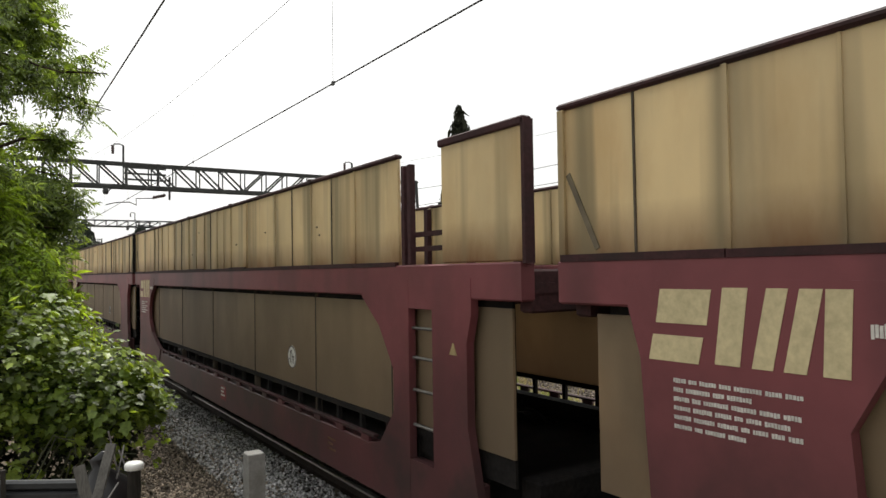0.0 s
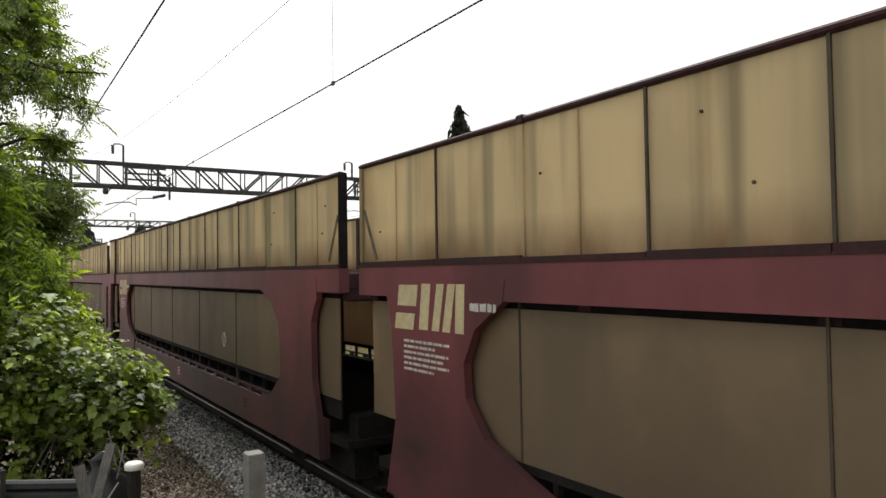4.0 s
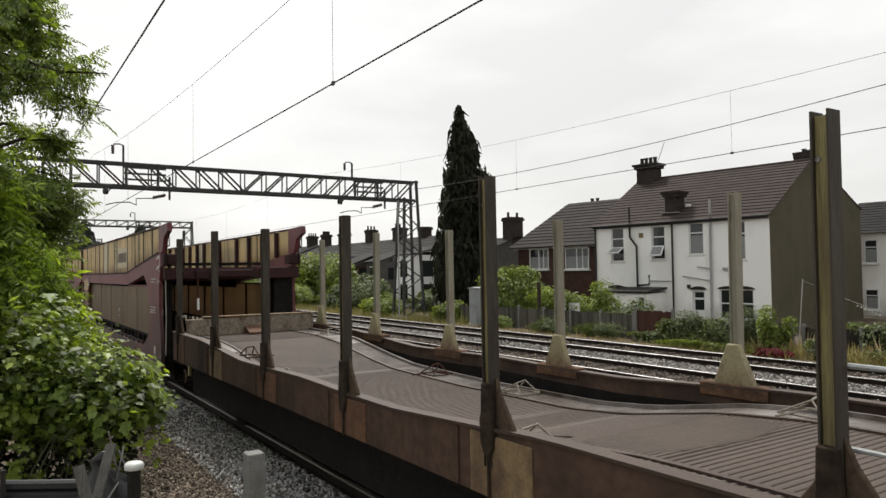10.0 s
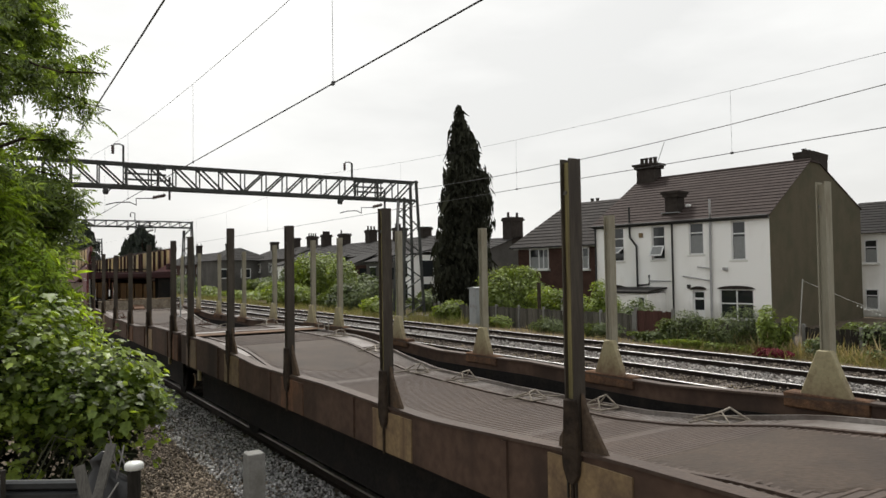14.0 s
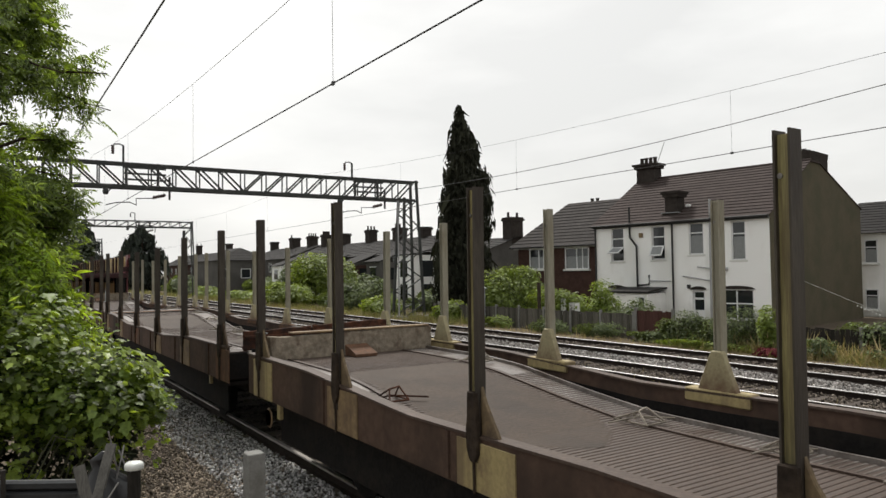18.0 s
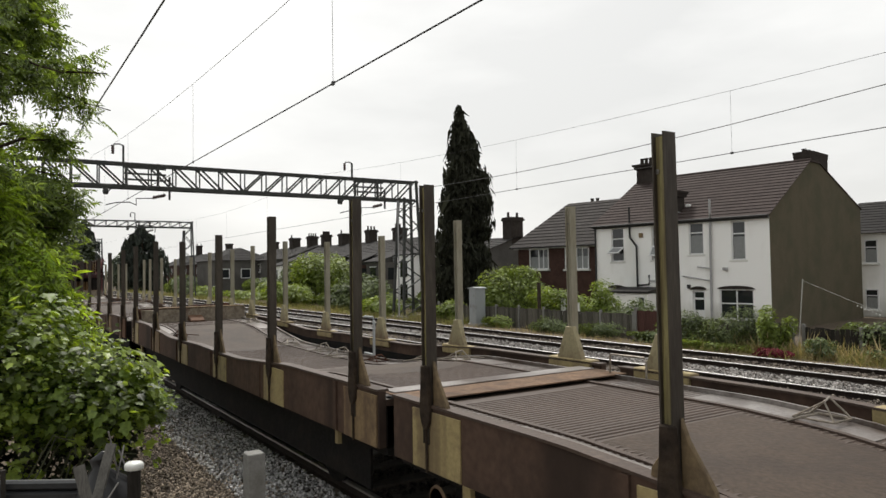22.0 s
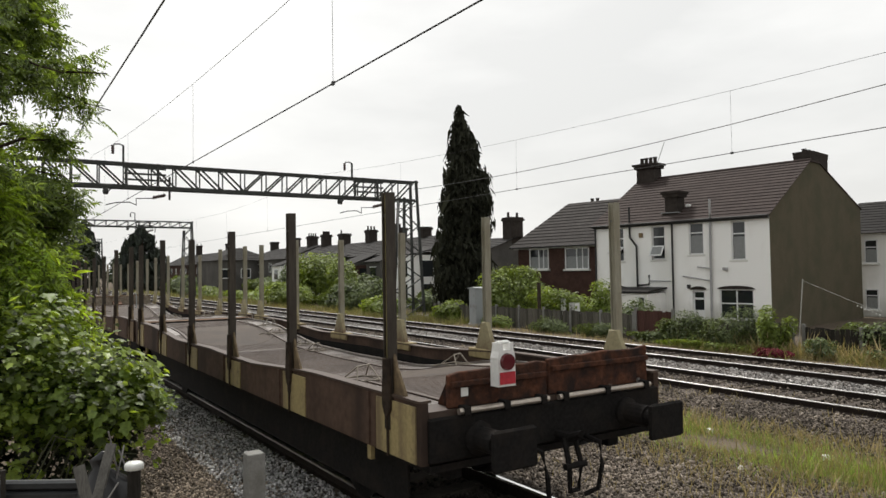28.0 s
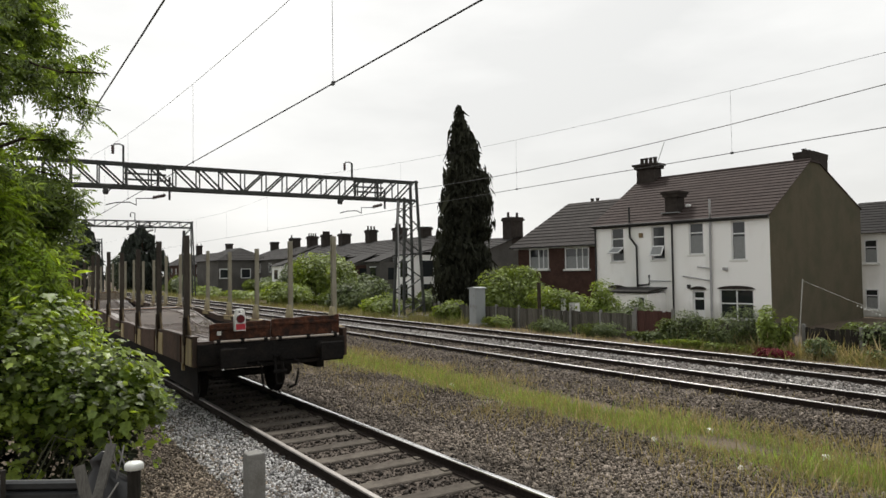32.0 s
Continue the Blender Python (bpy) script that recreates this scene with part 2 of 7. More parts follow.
    "stone_pale": mat("pale_ballast_stone", (0.40, 0.395, 0.39), 0.9, var=0.25, scale=1, grain=40, island=0.75),
    "sleeper": mat("concrete_sleeper", (0.105, 0.092, 0.077), 0.9, var=0.2, scale=4, col2=(0.06, 0.05, 0.042), amount=0.45, rand=0.2),
    "soil": mat("dry_earth", (0.10, 0.08, 0.06), 0.95, var=0.35, scale=0.7, bump=0.6, col2=(0.14, 0.115, 0.078), amount=0.42, grain=12),
    "gantry": mat("dark_galvanised_steel", (0.045, 0.048, 0.045), 0.65, 0.2, var=0.2),
    "wire": mat("overhead_wire", (0.055, 0.055, 0.055), 0.6, 0.3, var=0.1, bump=0),
    "insulator": mat("brown_porcelain", (0.05, 0.03, 0.025), 0.3, var=0.1),
    "render": mat("white_render", (0.88, 0.88, 0.86), 0.85, var=0.05, scale=0.9, col2=(0.73, 0.72, 0.69), amount=0.35, grain=60, streak=(1, 1, 0.35), dirt=(0.9, -0.6, (0.42, 0.42, 0.37)), smear=(0.9, (0.75, 0.745, 0.71))),
    "gable": mat("brown_pebbledash", (0.112, 0.096, 0.066), 0.95, var=0.2, scale=0.8, col2=(0.088, 0.083, 0.055), amount=0.48, grain=45, bump=0.6),
    "brick": mat("red_brown_brick", (0.062, 0.036, 0.029), 0.9, var=0.25, scale=3, grain=20),
    "roof": mat("brown_roof_tiles", (0.049, 0.038, 0.035), 0.85, var=0.2, scale=1.5, grain=14, island=0.14),
    "roof_mid": mat("grey_brown_roof_tiles", (0.042, 0.038, 0.036), 0.85, var=0.2, scale=1.5, grain=14, island=0.14),
    "roof_grey": mat("grey_slates", (0.026, 0.0245, 0.0235), 0.8, var=0.2, scale=1.5, grain=14, island=0.1),
    "chimney": mat("sooty_brick", (0.04, 0.034, 0.03), 0.95, var=0.3, scale=4),
    "frame_white": mat("white_window_frame", (0.72, 0.73, 0.73), 0.45, var=0.04, bump=0),
    "pane": glass("window_glass", (0.02, 0.023, 0.025)),
    "curtain": mat("net_curtain", (0.24, 0.25, 0.25), 0.9, var=0.2, scale=8, streak=(5, 5, 0.4)),
    "pipe_black": mat("black_downpipe", (0.02, 0.02, 0.02), 0.6, var=0.1),
    "pipe_grey": mat("grey_soil_pipe", (0.33, 0.33, 0.33), 0.6, var=0.1),
    "fence": mat("weathered_fence_wood", (0.094, 0.088, 0.074), 0.9, var=0.3, scale=3, streak=(4, 4, 0.4), rand=0.4),
    "fence_red": mat("red_brown_fence_wood", (0.075, 0.038, 0.032), 0.9, var=0.25, streak=(4, 4, 0.4), rand=0.15),
    "concrete": mat("pale_concrete", (0.36, 0.355, 0.33), 0.9, var=0.12, scale=5, col2=(0.24, 0.23, 0.2), amount=0.35, grain=60),
    "cabinet": mat("pale_grey_cabinet", (0.30, 0.32, 0.325), 0.6, var=0.08, scale=2, col2=(0.2, 0.2, 0.19), amount=0.35),
    "bark": mat("tree_bark", (0.055, 0.042, 0.032), 0.95, var=0.3, scale=6, bump=0.6, streak=(1, 1, 0.3)),
    "leaf": mat("ash_leaf", (0.112, 0.152, 0.046), 0.45, var=0.2, scale=0.8, island=0.6, leaf=0.38, gain_col=(2.1, 2.2, 0.5), bump=0, spec=0.5),
    "bramble": mat("bramble_leaf", (0.1, 0.138, 0.034), 0.5, var=0.25, scale=0.8, island=0.75, leaf=0.38, gain_col=(2.7, 2.7, 0.7), bump=0, spec=0.3),
    # for the leaves under the thicket, with their shade put into the colour
    "shade_leaf": mat("shade_dark_leaf", (0.022, 0.028, 0.014), 0.7, var=0.3, scale=0.8, island=0.5, bump=0, spec=0.2),
    "lit_leaf": mat("bright_lit_bramble_leaf", (0.22, 0.285, 0.055), 0.45, var=0.2, scale=0.8, island=0.4, leaf=0.4, gain_col=(2.0, 2.0, 0.6), bump=0, spec=0.4),
    "hedge": mat("hedge_leaf", (0.165, 0.215, 0.046), 0.55, var=0.25, scale=0.3, island=0.5, leaf=0.35, bump=0),
    "hedge_dark": mat("dark_shrub_leaf", (0.1, 0.13, 0.05), 0.65, var=0.25, scale=0.3, island=0.6, leaf=0.25, bump=0),
    "conifer": mat("conifer_sprays", (0.03, 0.032, 0.022), 0.85, var=0.25, scale=0.4, island=0.5, leaf=0.06, bump=0, spec=0.12),
    # the haze over the distant conifers is put into this paler colour
    "far_conifer": mat("hazy_conifer_sprays", (0.04, 0.048, 0.04), 0.85, var=0.25, scale=0.4, island=0.45, leaf=0.08, bump=0, spec=0.12),
    "young_leaf": mat("young_yellow_green_leaf", (0.215, 0.29, 0.062), 0.42, var=0.2, scale=0.8, island=0.6, leaf=0.42, gain_col=(2.1, 2.1, 0.5), bump=0, spec=0.5),
    "wall_grey": mat("grey_far_render", (0.09, 0.086, 0.08), 0.9, var=0.3, scale=0.4),
    "far_tree": mat("far_tree_leaf", (0.055, 0.072, 0.042), 0.7, var=0.25, scale=0.3, island=0.35, leaf=0.2, bump=0),
    "grass": mat("grass_blades", (0.215, 0.285, 0.08), 0.7, var=0.25, scale=0.5, island=0.4, leaf=0.35, bump=0),
    "turf": mat("short_turf", (0.19, 0.195, 0.08), 0.8, var=0.3, scale=0.6, col2=(0.27, 0.22, 0.12), amount=0.45, island=0.4, leaf=0.2, bump=0),
    "straw": mat("dry_grass", (0.32, 0.26, 0.15), 0.8, var=0.2, scale=0.6, island=0.35, leaf=0.2, bump=0),
    "valerian": mat("dark_red_flowers", (0.13, 0.02, 0.03), 0.8, var=0.25, scale=4, island=0.3, bump=0),
    "sheet": mat("grey_ribbed_sheet", (0.028, 0.03, 0.032), 0.5, 0.2, var=0.15, scale=3),
    "plastic": mat("white_plastic", (0.62, 0.63, 0.60), 0.4, var=0.08),
}


# ---- building blocks ----
class Geo:
    """Vertices and faces of one part."""

    def __init__(self):
        self.v, self.f = [], []

    def add(self, verts, faces):
        k = len(self.v)
        self.v += [tuple(p) for p in verts]
        self.f += [tuple(i + k for i in q) for q in faces]
        return self

    def box(self, x0, y0, z0, x1, y1, z1, c=0.0):
        """A box; c chamfers its edges along z-top corners."""
        if c <= 0:
            return self.add([(x0, y0, z0), (x1, y0, z0), (x1, y1, z0), (x0, y1, z0), (x0, y0, z1), (x1, y0, z1), (x1, y1, z1), (x0, y1, z1)],
                            [(3, 2, 1, 0), (4, 5, 6, 7), (0, 1, 5, 4), (1, 2, 6, 5), (2, 3, 7, 6), (3, 0, 4, 7)])
        v = []
        for z, d in ((z0, c), (z0 + c, 0), (z1 - c, 0), (z1, c)):
            v += [(x0 + d, y0 + d, z), (x1 - d, y0 + d, z), (x1 - d, y1 - d, z), (x0 + d, y1 - d, z)]
        f = [(3, 2, 1, 0), (12, 13, 14, 15)]
        for k in range(3):
            for i in range(4):
                j = (i + 1) % 4
                f.append((4 * k + i, 4 * k + j, 4 * k + 4 + j, 4 * k + 4 + i))
        return self.add(v, f)

    def prism(self, poly, a0, a1, axis="x"):
        """A polygon pushed along an axis: x takes (y, z), y takes (x, z), z takes (x, y)."""
        put = {"x": lambda a, p: (a, p[0], p[1]), "y": lambda a, p: (p[0], a, p[1]), "z": lambda a, p: (p[0], p[1], a)}[axis]
        n = len(poly)
        area = sum(poly[i][0] * poly[(i + 1) % n][1] - poly[(i + 1) % n][0] * poly[i][1] for i in range(n))
        if (area > 0) == (axis == "y"):
            poly = poly[::-1]
        lo, hi = min(a0, a1), max(a0, a1)
        return self.add([put(lo, p) for p in poly] + [put(hi, p) for p in poly],
                        [tuple(range(n))[::-1], tuple(range(n, 2 * n))] + [(i, (i + 1) % n, n + (i + 1) % n, n + i) for i in range(n)])

    def tube(self, p, q, r, n=8, r2=None):
        p, q = Vector(p), Vector(q)
        d = (q - p).normalized()
        a = d.cross(Vector((0, 0, 1)) if abs(d.z) < 0.9 else Vector((1, 0, 0))).normalized()
        b = d.cross(a)
        ring = [a * math.cos(2 * math.pi * i / n) + b * math.sin(2 * math.pi * i / n) for i in range(n)]
        r2 = r if r2 is None else r2
        return self.add([p + k * r for k in ring] + [q + k * r2 for k in ring],
                        [tuple(range(n)), tuple(range(n, 2 * n))[::-1]] + [(i, n + i, n + (i + 1) % n, (i + 1) % n) for i in range(n)])

    def path(self, pts, r, n=8):
        """One bent bar through the points."""
        pts = [Vector(q) for q in pts]
        shut = (pts[0] - pts[-1]).length < 1e-6
        if shut:
            pts = pts[:-1]
        v, m = [], len(pts)
        for k, q in enumerate(pts):
            d0 = (q - pts[k - 1]) if k or shut else (pts[1] - q)
            d1 = (pts[(k + 1) % m] - q) if k < m - 1 or shut else (q - pts[k - 1])
            d = (d0.normalized() + d1.normalized()).normalized()
            a = d.cross(Vector((0, 0, 1)) if abs(d.z) < 0.85 else Vector((0.6, 0.8, 0))).normalized()
            b = d.cross(a)
            v += [q + (a * math.cos(2 * math.pi * i / n) + b * math.sin(2 * math.pi * i / n)) * r for i in range(n)]
        f = []
        for k in range(m if shut else m - 1):
            e = (k + 1) % m
            f += [(k * n + i, e * n + i, e * n + (i + 1) % n, k * n + (i + 1) % n) for i in range(n)]
        if not shut:
            f += [tuple(range(n)), tuple(range((m - 1) * n, m * n))[::-1]]
        return self.add(v, f)

    def beam(self, p, q, w, h):
        """A straight bar of oblong section between two points."""
        p, q = Vector(p), Vector(q)
        d = (q - p).normalized()
        a = d.cross(Vector((0, 0, 1)) if abs(d.z) < 0.95 else Vector((0, 1, 0))).normalized()
        b = a.cross(d)
        c = [a * sx * w / 2 + b * sy * h / 2 for sx, sy in ((-1, -1), (1, -1), (1, 1), (-1, 1))]
        return self.add([p + k for k in c] + [q + k for k in c],
                        [(0, 1, 2, 3), (7, 6, 5, 4), (0, 4, 5, 1), (1, 5, 6, 2), (2, 6, 7, 3), (3, 7, 4, 0)])

    def lathe(self, rings, n=16, at=(0, 0, 0), axis="z"):
        """Rings of (radius, height) about an axis."""
        v, f = [], []
        for r, h in rings:
            for i in range(n):
                a = 2 * math.pi * i / n
                q = (r * math.cos(a), r * math.sin(a), h)
                q = {"z": q, "x": (q[2], q[0], q[1]), "y": (q[1], q[2], q[0])}[axis]
                v.append((q[0] + at[0], q[1] + at[1], q[2] + at[2]))
        for k in range(len(rings) - 1):
            for i in range(n):
                j = (i + 1) % n
                f.append((k * n + i, k * n + j, k * n + n + j, k * n + n + i))
        f += [tuple(range(n))[::-1], tuple(range((len(rings) - 1) * n, len(rings) * n))]
        return self.add(v, f)


def mesh_of(name, geo, material, smooth=False, bevel=0.0):
    me = bpy.data.meshes.new(name)
    me.from_pydata([tuple(p) for p in geo.v], [], geo.f)
    me.materials.append(material)
    if bevel:
        bm = bmesh.new()
        bm.from_mesh(me)
        sharp = [e for e in bm.edges if len(e.link_faces) == 2 and e.calc_face_angle(0) > 0.5]
        bmesh.ops.bevel(bm, geom=sharp, offset=bevel, segments=1, affect="EDGES", clamp_overlap=True)
        bm.to_mesh(me)
        bm.free()
    if smooth:
        me.polygons.foreach_set("use_smooth", [True] * len(me.polygons))
    me.update()
    return me


def part(name, geo, material, parent, label="", smooth=False, bevel=0.0, kind=""):
    ob = new(name, mesh_of(name, geo, material, smooth, bevel))
    ob.parent = parent
    return tagged(ob, label, kind=kind)


def thing(name, label, category, m=None, group="", kind=""):
    ob = new(name)
    ob.empty_display_size = 0.2
    if m is not None:
        ob.matrix_world = m
    return tagged(ob, label, category, group, kind)


def single(name, geo, material, label, category, group="", kind="", smooth=False, bevel=0.0, m=None):
    ob = new(name, mesh_of(name, geo, material, smooth, bevel))
    if m is not None:
        ob.matrix_world = m
    return tagged(ob, label, category, group, kind)


def scatter(name, pts, normals_up, size, shape, material, parent=None, label="", category="", kind="stuff", seed=1, tilt=1.0, stretch=0.35):
    """Many small leaves or stones as one mesh: copies of a small shape, turned and sized at random."""
    rng = np.random.default_rng(seed)
    sv, sf = np.array(shape[0], float), np.array(shape[1])
    n = len(pts)
    ang = rng.uniform(0, 2 * np.pi, n)
    tx = rng.normal(0, tilt, n)
    ty = rng.normal(0, tilt, n)
    sc = size * np.exp(rng.normal(0, stretch, n))
    ca, sa, cx, sx, cy, sy = np.cos(ang), np.sin(ang), np.cos(tx), np.sin(tx), np.cos(ty), np.sin(ty)
    R = np.zeros((n, 3, 3))
    Rz = np.stack([np.stack([ca, -sa, 0 * ca], -1), np.stack([sa, ca, 0 * ca], -1), np.stack([0 * ca, 0 * ca, 1 + 0 * ca], -1)], 1)
    Rx = np.stack([np.stack([1 + 0 * cx, 0 * cx, 0 * cx], -1), np.stack([0 * cx, cx, -sx], -1), np.stack([0 * cx, sx, cx], -1)], 1)
    Ry = np.stack([np.stack([cy, 0 * cy, sy], -1), np.stack([0 * cy, 1 + 0 * cy, 0 * cy], -1), np.stack([-sy, 0 * cy, cy], -1)], 1)
    R = Ry @ Rx @ Rz
    if normals_up is not None:
        nz = np.asarray(normals_up) + rng.normal(0, tilt, (n, 3))
        nz /= np.linalg.norm(nz, axis=1)[:, None]
        ny = rng.normal(0, 0.7, (n, 3)) + np.asarray(normals_up) * np.array([1, 1, 0]) + np.array([0, 0, -0.4])
        ny -= nz * np.sum(nz * ny, 1)[:, None]
        ny /= np.linalg.norm(ny, axis=1)[:, None] + 1e-9
        R = np.stack([np.cross(ny, nz), ny, nz], -1)
    v = np.einsum("nij,kj->nki", R, sv) * sc[:, None, None] + np.asarray(pts)[:, None, :]
    k = len(sv)
    f = (sf[None, :, :] + (np.arange(n) * k)[:, None, None]).reshape(-1, sf.shape[1])
    me = bpy.data.meshes.new(name)
    me.vertices.add(n * k)
    me.vertices.foreach_set("co", v.reshape(-1).astype(np.float32))
    q = sf.shape[1]
    me.loops.add(len(f) * q)
    me.loops.foreach_set("vertex_index", f.reshape(-1).astype(np.int32))
    me.polygons.add(len(f))
    me.polygons.foreach_set("loop_start", np.arange(0, len(f) * q, q, dtype=np.int32))
    me.materials.append(material)
    me.update(calc_edges=True)
    ob = new(name, me)
    if parent is not None:
        ob.parent = parent
        tagged(ob, label)
    else:
        tagged(ob, label, category, "", kind)
    return ob


BROAD = ([(0, -0.05, 0), (0.42, 0.25, 0.1), (0.3, 0.75, 0.02), (0, 1, -0.15), (-0.3, 0.75, 0.02), (-0.42, 0.25, 0.1)],
         [(0, 1, 2), (0, 2, 3), (0, 3, 4), (0, 4, 5)])
LOBED = ([(0, -0.05, 0), (0.34, 0.05, 0.06), (0.30, 0.40, 0.07), (0.46, 0.55, 0.02), (0.2, 0.72, 0.02), (0, 1, -0.14), (-0.2, 0.72, 0.02), (-0.46, 0.55, 0.02), (-0.30, 0.40, 0.07), (-0.34, 0.05, 0.06)],
         [(0, 1, 2), (2, 3, 4), (0, 2, 4), (0, 4, 5), (0, 5, 6), (0, 6, 8), (6, 7, 8), (0, 8, 9)])
BLADE = ([(-0.03, 0, 0), (0.03, 0, 0), (0.02, 0.12, 0.55), (0.0, 0.34, 1.0), (-0.02, 0.12, 0.55)], [(0, 1, 2), (0, 2, 4), (4, 2, 3)])
ROCK = ([(-0.55, -0.1, 0.05), (0.5, -0.25, -0.05), (0.1, 0.5, 0.0), (-0.15, -0.5, 0.05), (0.1, 0.05, 0.42), (-0.05, 0.0, -0.42)],
        [(0, 3, 4), (3, 1, 4), (1, 2, 4), (2, 0, 4), (3, 0, 5), (1, 3, 5), (2, 1, 5), (0, 2, 5)])



def pinnate(pairs=4, length=0.36, width=0.1):
    """A compound leaf: leaflets in pairs along a midrib, one at the tip, all drooping a little."""
    v, f = [], []

    def leaflet(y, way, lg):
        d = Vector((way * 0.85, 0.55, 0)).normalized() if way else Vector((0, 1, 0))
        n = Vector((-d.y, d.x, 0))
        k, b = len(v), Vector((0, y, -0.12 * y * y))
        v.extend([b, b + d * lg * 0.45 + n * width / 2 + Vector((0, 0, 0.02)), b + d * lg + Vector((0, 0, -0.1)), b + d * lg * 0.45 - n * width / 2 + Vector((0, 0, 0.02))])
        f.extend([(k, k + 1, k + 2), (k, k + 2, k + 3)])

    for i in range(pairs):
        for way in (-1, 1):
            leaflet(0.18 + 0.55 * i / max(1, pairs - 1), way, length * (0.85 + 0.15 * (i == 1)))
    leaflet(0.78, 0, length)
    return [tuple(p) for p in v], f


SPRAY = pinnate()


def blob_points(n, centre, radii, seed, shell=0.55, lumps=7):
    """Points in lumpy clusters within an ellipsoid, more of them near its skin."""
    rng = np.random.default_rng(seed)
    d = rng.normal(size=(lumps, 3))
    d /= np.linalg.norm(d, axis=1)[:, None]
    lc = d * rng.uniform(0.35, 0.75, lumps)[:, None]
    lr = rng.uniform(0.3, 0.55, lumps)
    which = rng.integers(0, lumps, n)
    e = rng.normal(size=(n, 3))
    e /= np.linalg.norm(e, axis=1)[:, None]
    p = lc[which] + e * (lr[which] * rng.uniform(shell, 1.0, n))[:, None]
    return p * np.array(radii) + np.array(centre)


def facing(pts, centre, up=0.8, out=0.7):
    """Leaf facings: outwards from the middle of a bush and up to the light."""
    d = np.asarray(pts) - np.array(centre)
    d /= np.linalg.norm(d, axis=1)[:, None] + 1e-9
    return d * out + np.array([0, 0, up])


# ---- ground ----
def ground_height(x):
    """Section across the line: cess, ballast, strip of grass, second bed, verge, gardens."""
    xs = [-400, -6, 0.0, 1.6, 2.35, 2.9, 5.7, 6.4, 7.6, 8.6, 10.6, 11.6, 12.2, 17.5, 18.3, 19.6, 22, 30, 46, 400]
    zs = [-0.4, -0.5, -0.5, -0.42, -0.34, -0.20, -0.20, -0.28, -0.34, -0.3, -0.3, -0.30, -0.20, -0.20, -0.32, -0.42, -0.45, -0.6, -0.6, -0.6]
    return float(np.interp(x, xs, zs))


def ground_at(x, y):
    z = ground_height(x)
    return z + 0.03 * noise.noise(Vector((x * 1.1, y * 1.1, 0))) if -3 < x < 23 and y < 45 else z


def build_ground():
    xs = [-2500, -400, -60, -20, -10, -6, -3] + [round(-2 + 0.35 * i, 2) for i in range(72)] + [24, 27, 30, 36, 46, 60, 120, 400, 2500]
    ys = [-300, -60, -20, -8, -4] + [round(-2 + 0.5 * i, 2) for i in range(84)] + [42, 46, 52, 60, 70, 85, 105, 140, 200, 300, 500, 900, 1800, 4000]
    geo = Geo()
    for y in ys:
        for x in xs:
            z = ground_at(x, y)
            geo.v.append((x, y, z))
    w = len(xs)
    for j in range(len(ys) - 1):
        for i in range(w - 1):
            geo.f.append((j * w + i, j * w + i + 1, (j + 1) * w + i + 1, (j + 1) * w + i))
    single("ground", geo, M["soil"], "dry earth and trackside ground with thin weeds", "ground", kind="structure", smooth=True)


def build_track(x, name, label, near=False, heads=("rail_dull", "rail_mid")):
    """Ballast bed, two rails on chairs, sleepers."""
    tr = thing(name, label, "track", pose(x, 0, 0), kind="structure")
    bed = Geo()
    bed.prism([(-2.5, -0.36), (-1.65, -0.165), (1.65, -0.165), (2.5, -0.36)], -60, 700, "y")
    part("ballast_bed", bed, M["ballast"], tr)
    for s, top in ((-0.7525, heads[0]), (0.7525, heads[1])):
        web, head = Geo(), Geo()
        web.prism([(s - 0.07, -0.15), (s + 0.07, -0.15), (s + 0.065, -0.135), (s + 0.012, -0.115), (s + 0.012, -0.045), (s + 0.034, -0.034),
                   (s + 0.034, -0.022), (s - 0.034, -0.022), (s - 0.034, -0.034), (s - 0.012, -0.045), (s - 0.012, -0.115), (s - 0.065, -0.135)], -60, 700, "y")
        head.prism([(s - 0.035, -0.0215), (s + 0.035, -0.0215), (s + 0.036, -0.012), (s + 0.033, -0.003), (s + 0.024, 0.001), (s - 0.024, 0.001), (s - 0.033, -0.003), (s - 0.036, -0.012)], -60, 700, "y")
        rail = part("rail", web, M["rail_web"], tr)
        part("rail_head", head, M[top], rail, "worn running surface")
    sl = Geo()
    sl.box(-1.25, -0.13, -0.30, 1.25, 0.13, -0.135, 0.015)
    for s in (-0.7525, 0.7525):
        for e in (-0.11, 0.11):
            sl.box(s + e - 0.035, -0.06, -0.14, s + e + 0.035, 0.06, -0.115)
    me = mesh_of("sleeper", sl, M["sleeper" if near else "sleeper_dark"])
    y0, count = (1.5, 120) if near else (2.0, 90)
    for i in range(count):
        ob = new("sleeper", me)
        ob.parent = tr
        ob.location = (0, y0 + 0.68 * i, 0)
    far = Geo()
    for i in range(160):
        y = y0 + 0.68 * (count + i)
        far.box(-1.25, y - 0.13, -0.3, 1.25, y + 0.13, -0.135)
    part("far_sleepers", far, M["sleeper_dark"], tr, kind="stuff")
    return tr


def build_ballast():
    """Loose stones where the camera stands near."""
    rng = np.random.default_rng(5)

    def field(n, x0, x1, y0, y1, power):
        y = y0 + (y1 - y0) * rng.random(n) ** power
        x = rng.uniform(x0, x1, n)
        z = np.array([ground_at(a, b) for a, b in zip(x, y)]) + rng.uniform(0.0, 0.035, n)
        return np.stack([x, y, z], 1)

    def lift(p):
        """Stones lie on the shoulder of a bed where it stands above the ground."""
        bed = np.full(len(p), -9.0)
        for c in (TRACK_X, 13.16, 16.53):
            d = np.abs(p[:, 0] - c)
            bed = np.maximum(bed, np.where(d < 2.5, np.interp(d, [1.65, 2.5], [-0.165, -0.36]), -9.0))
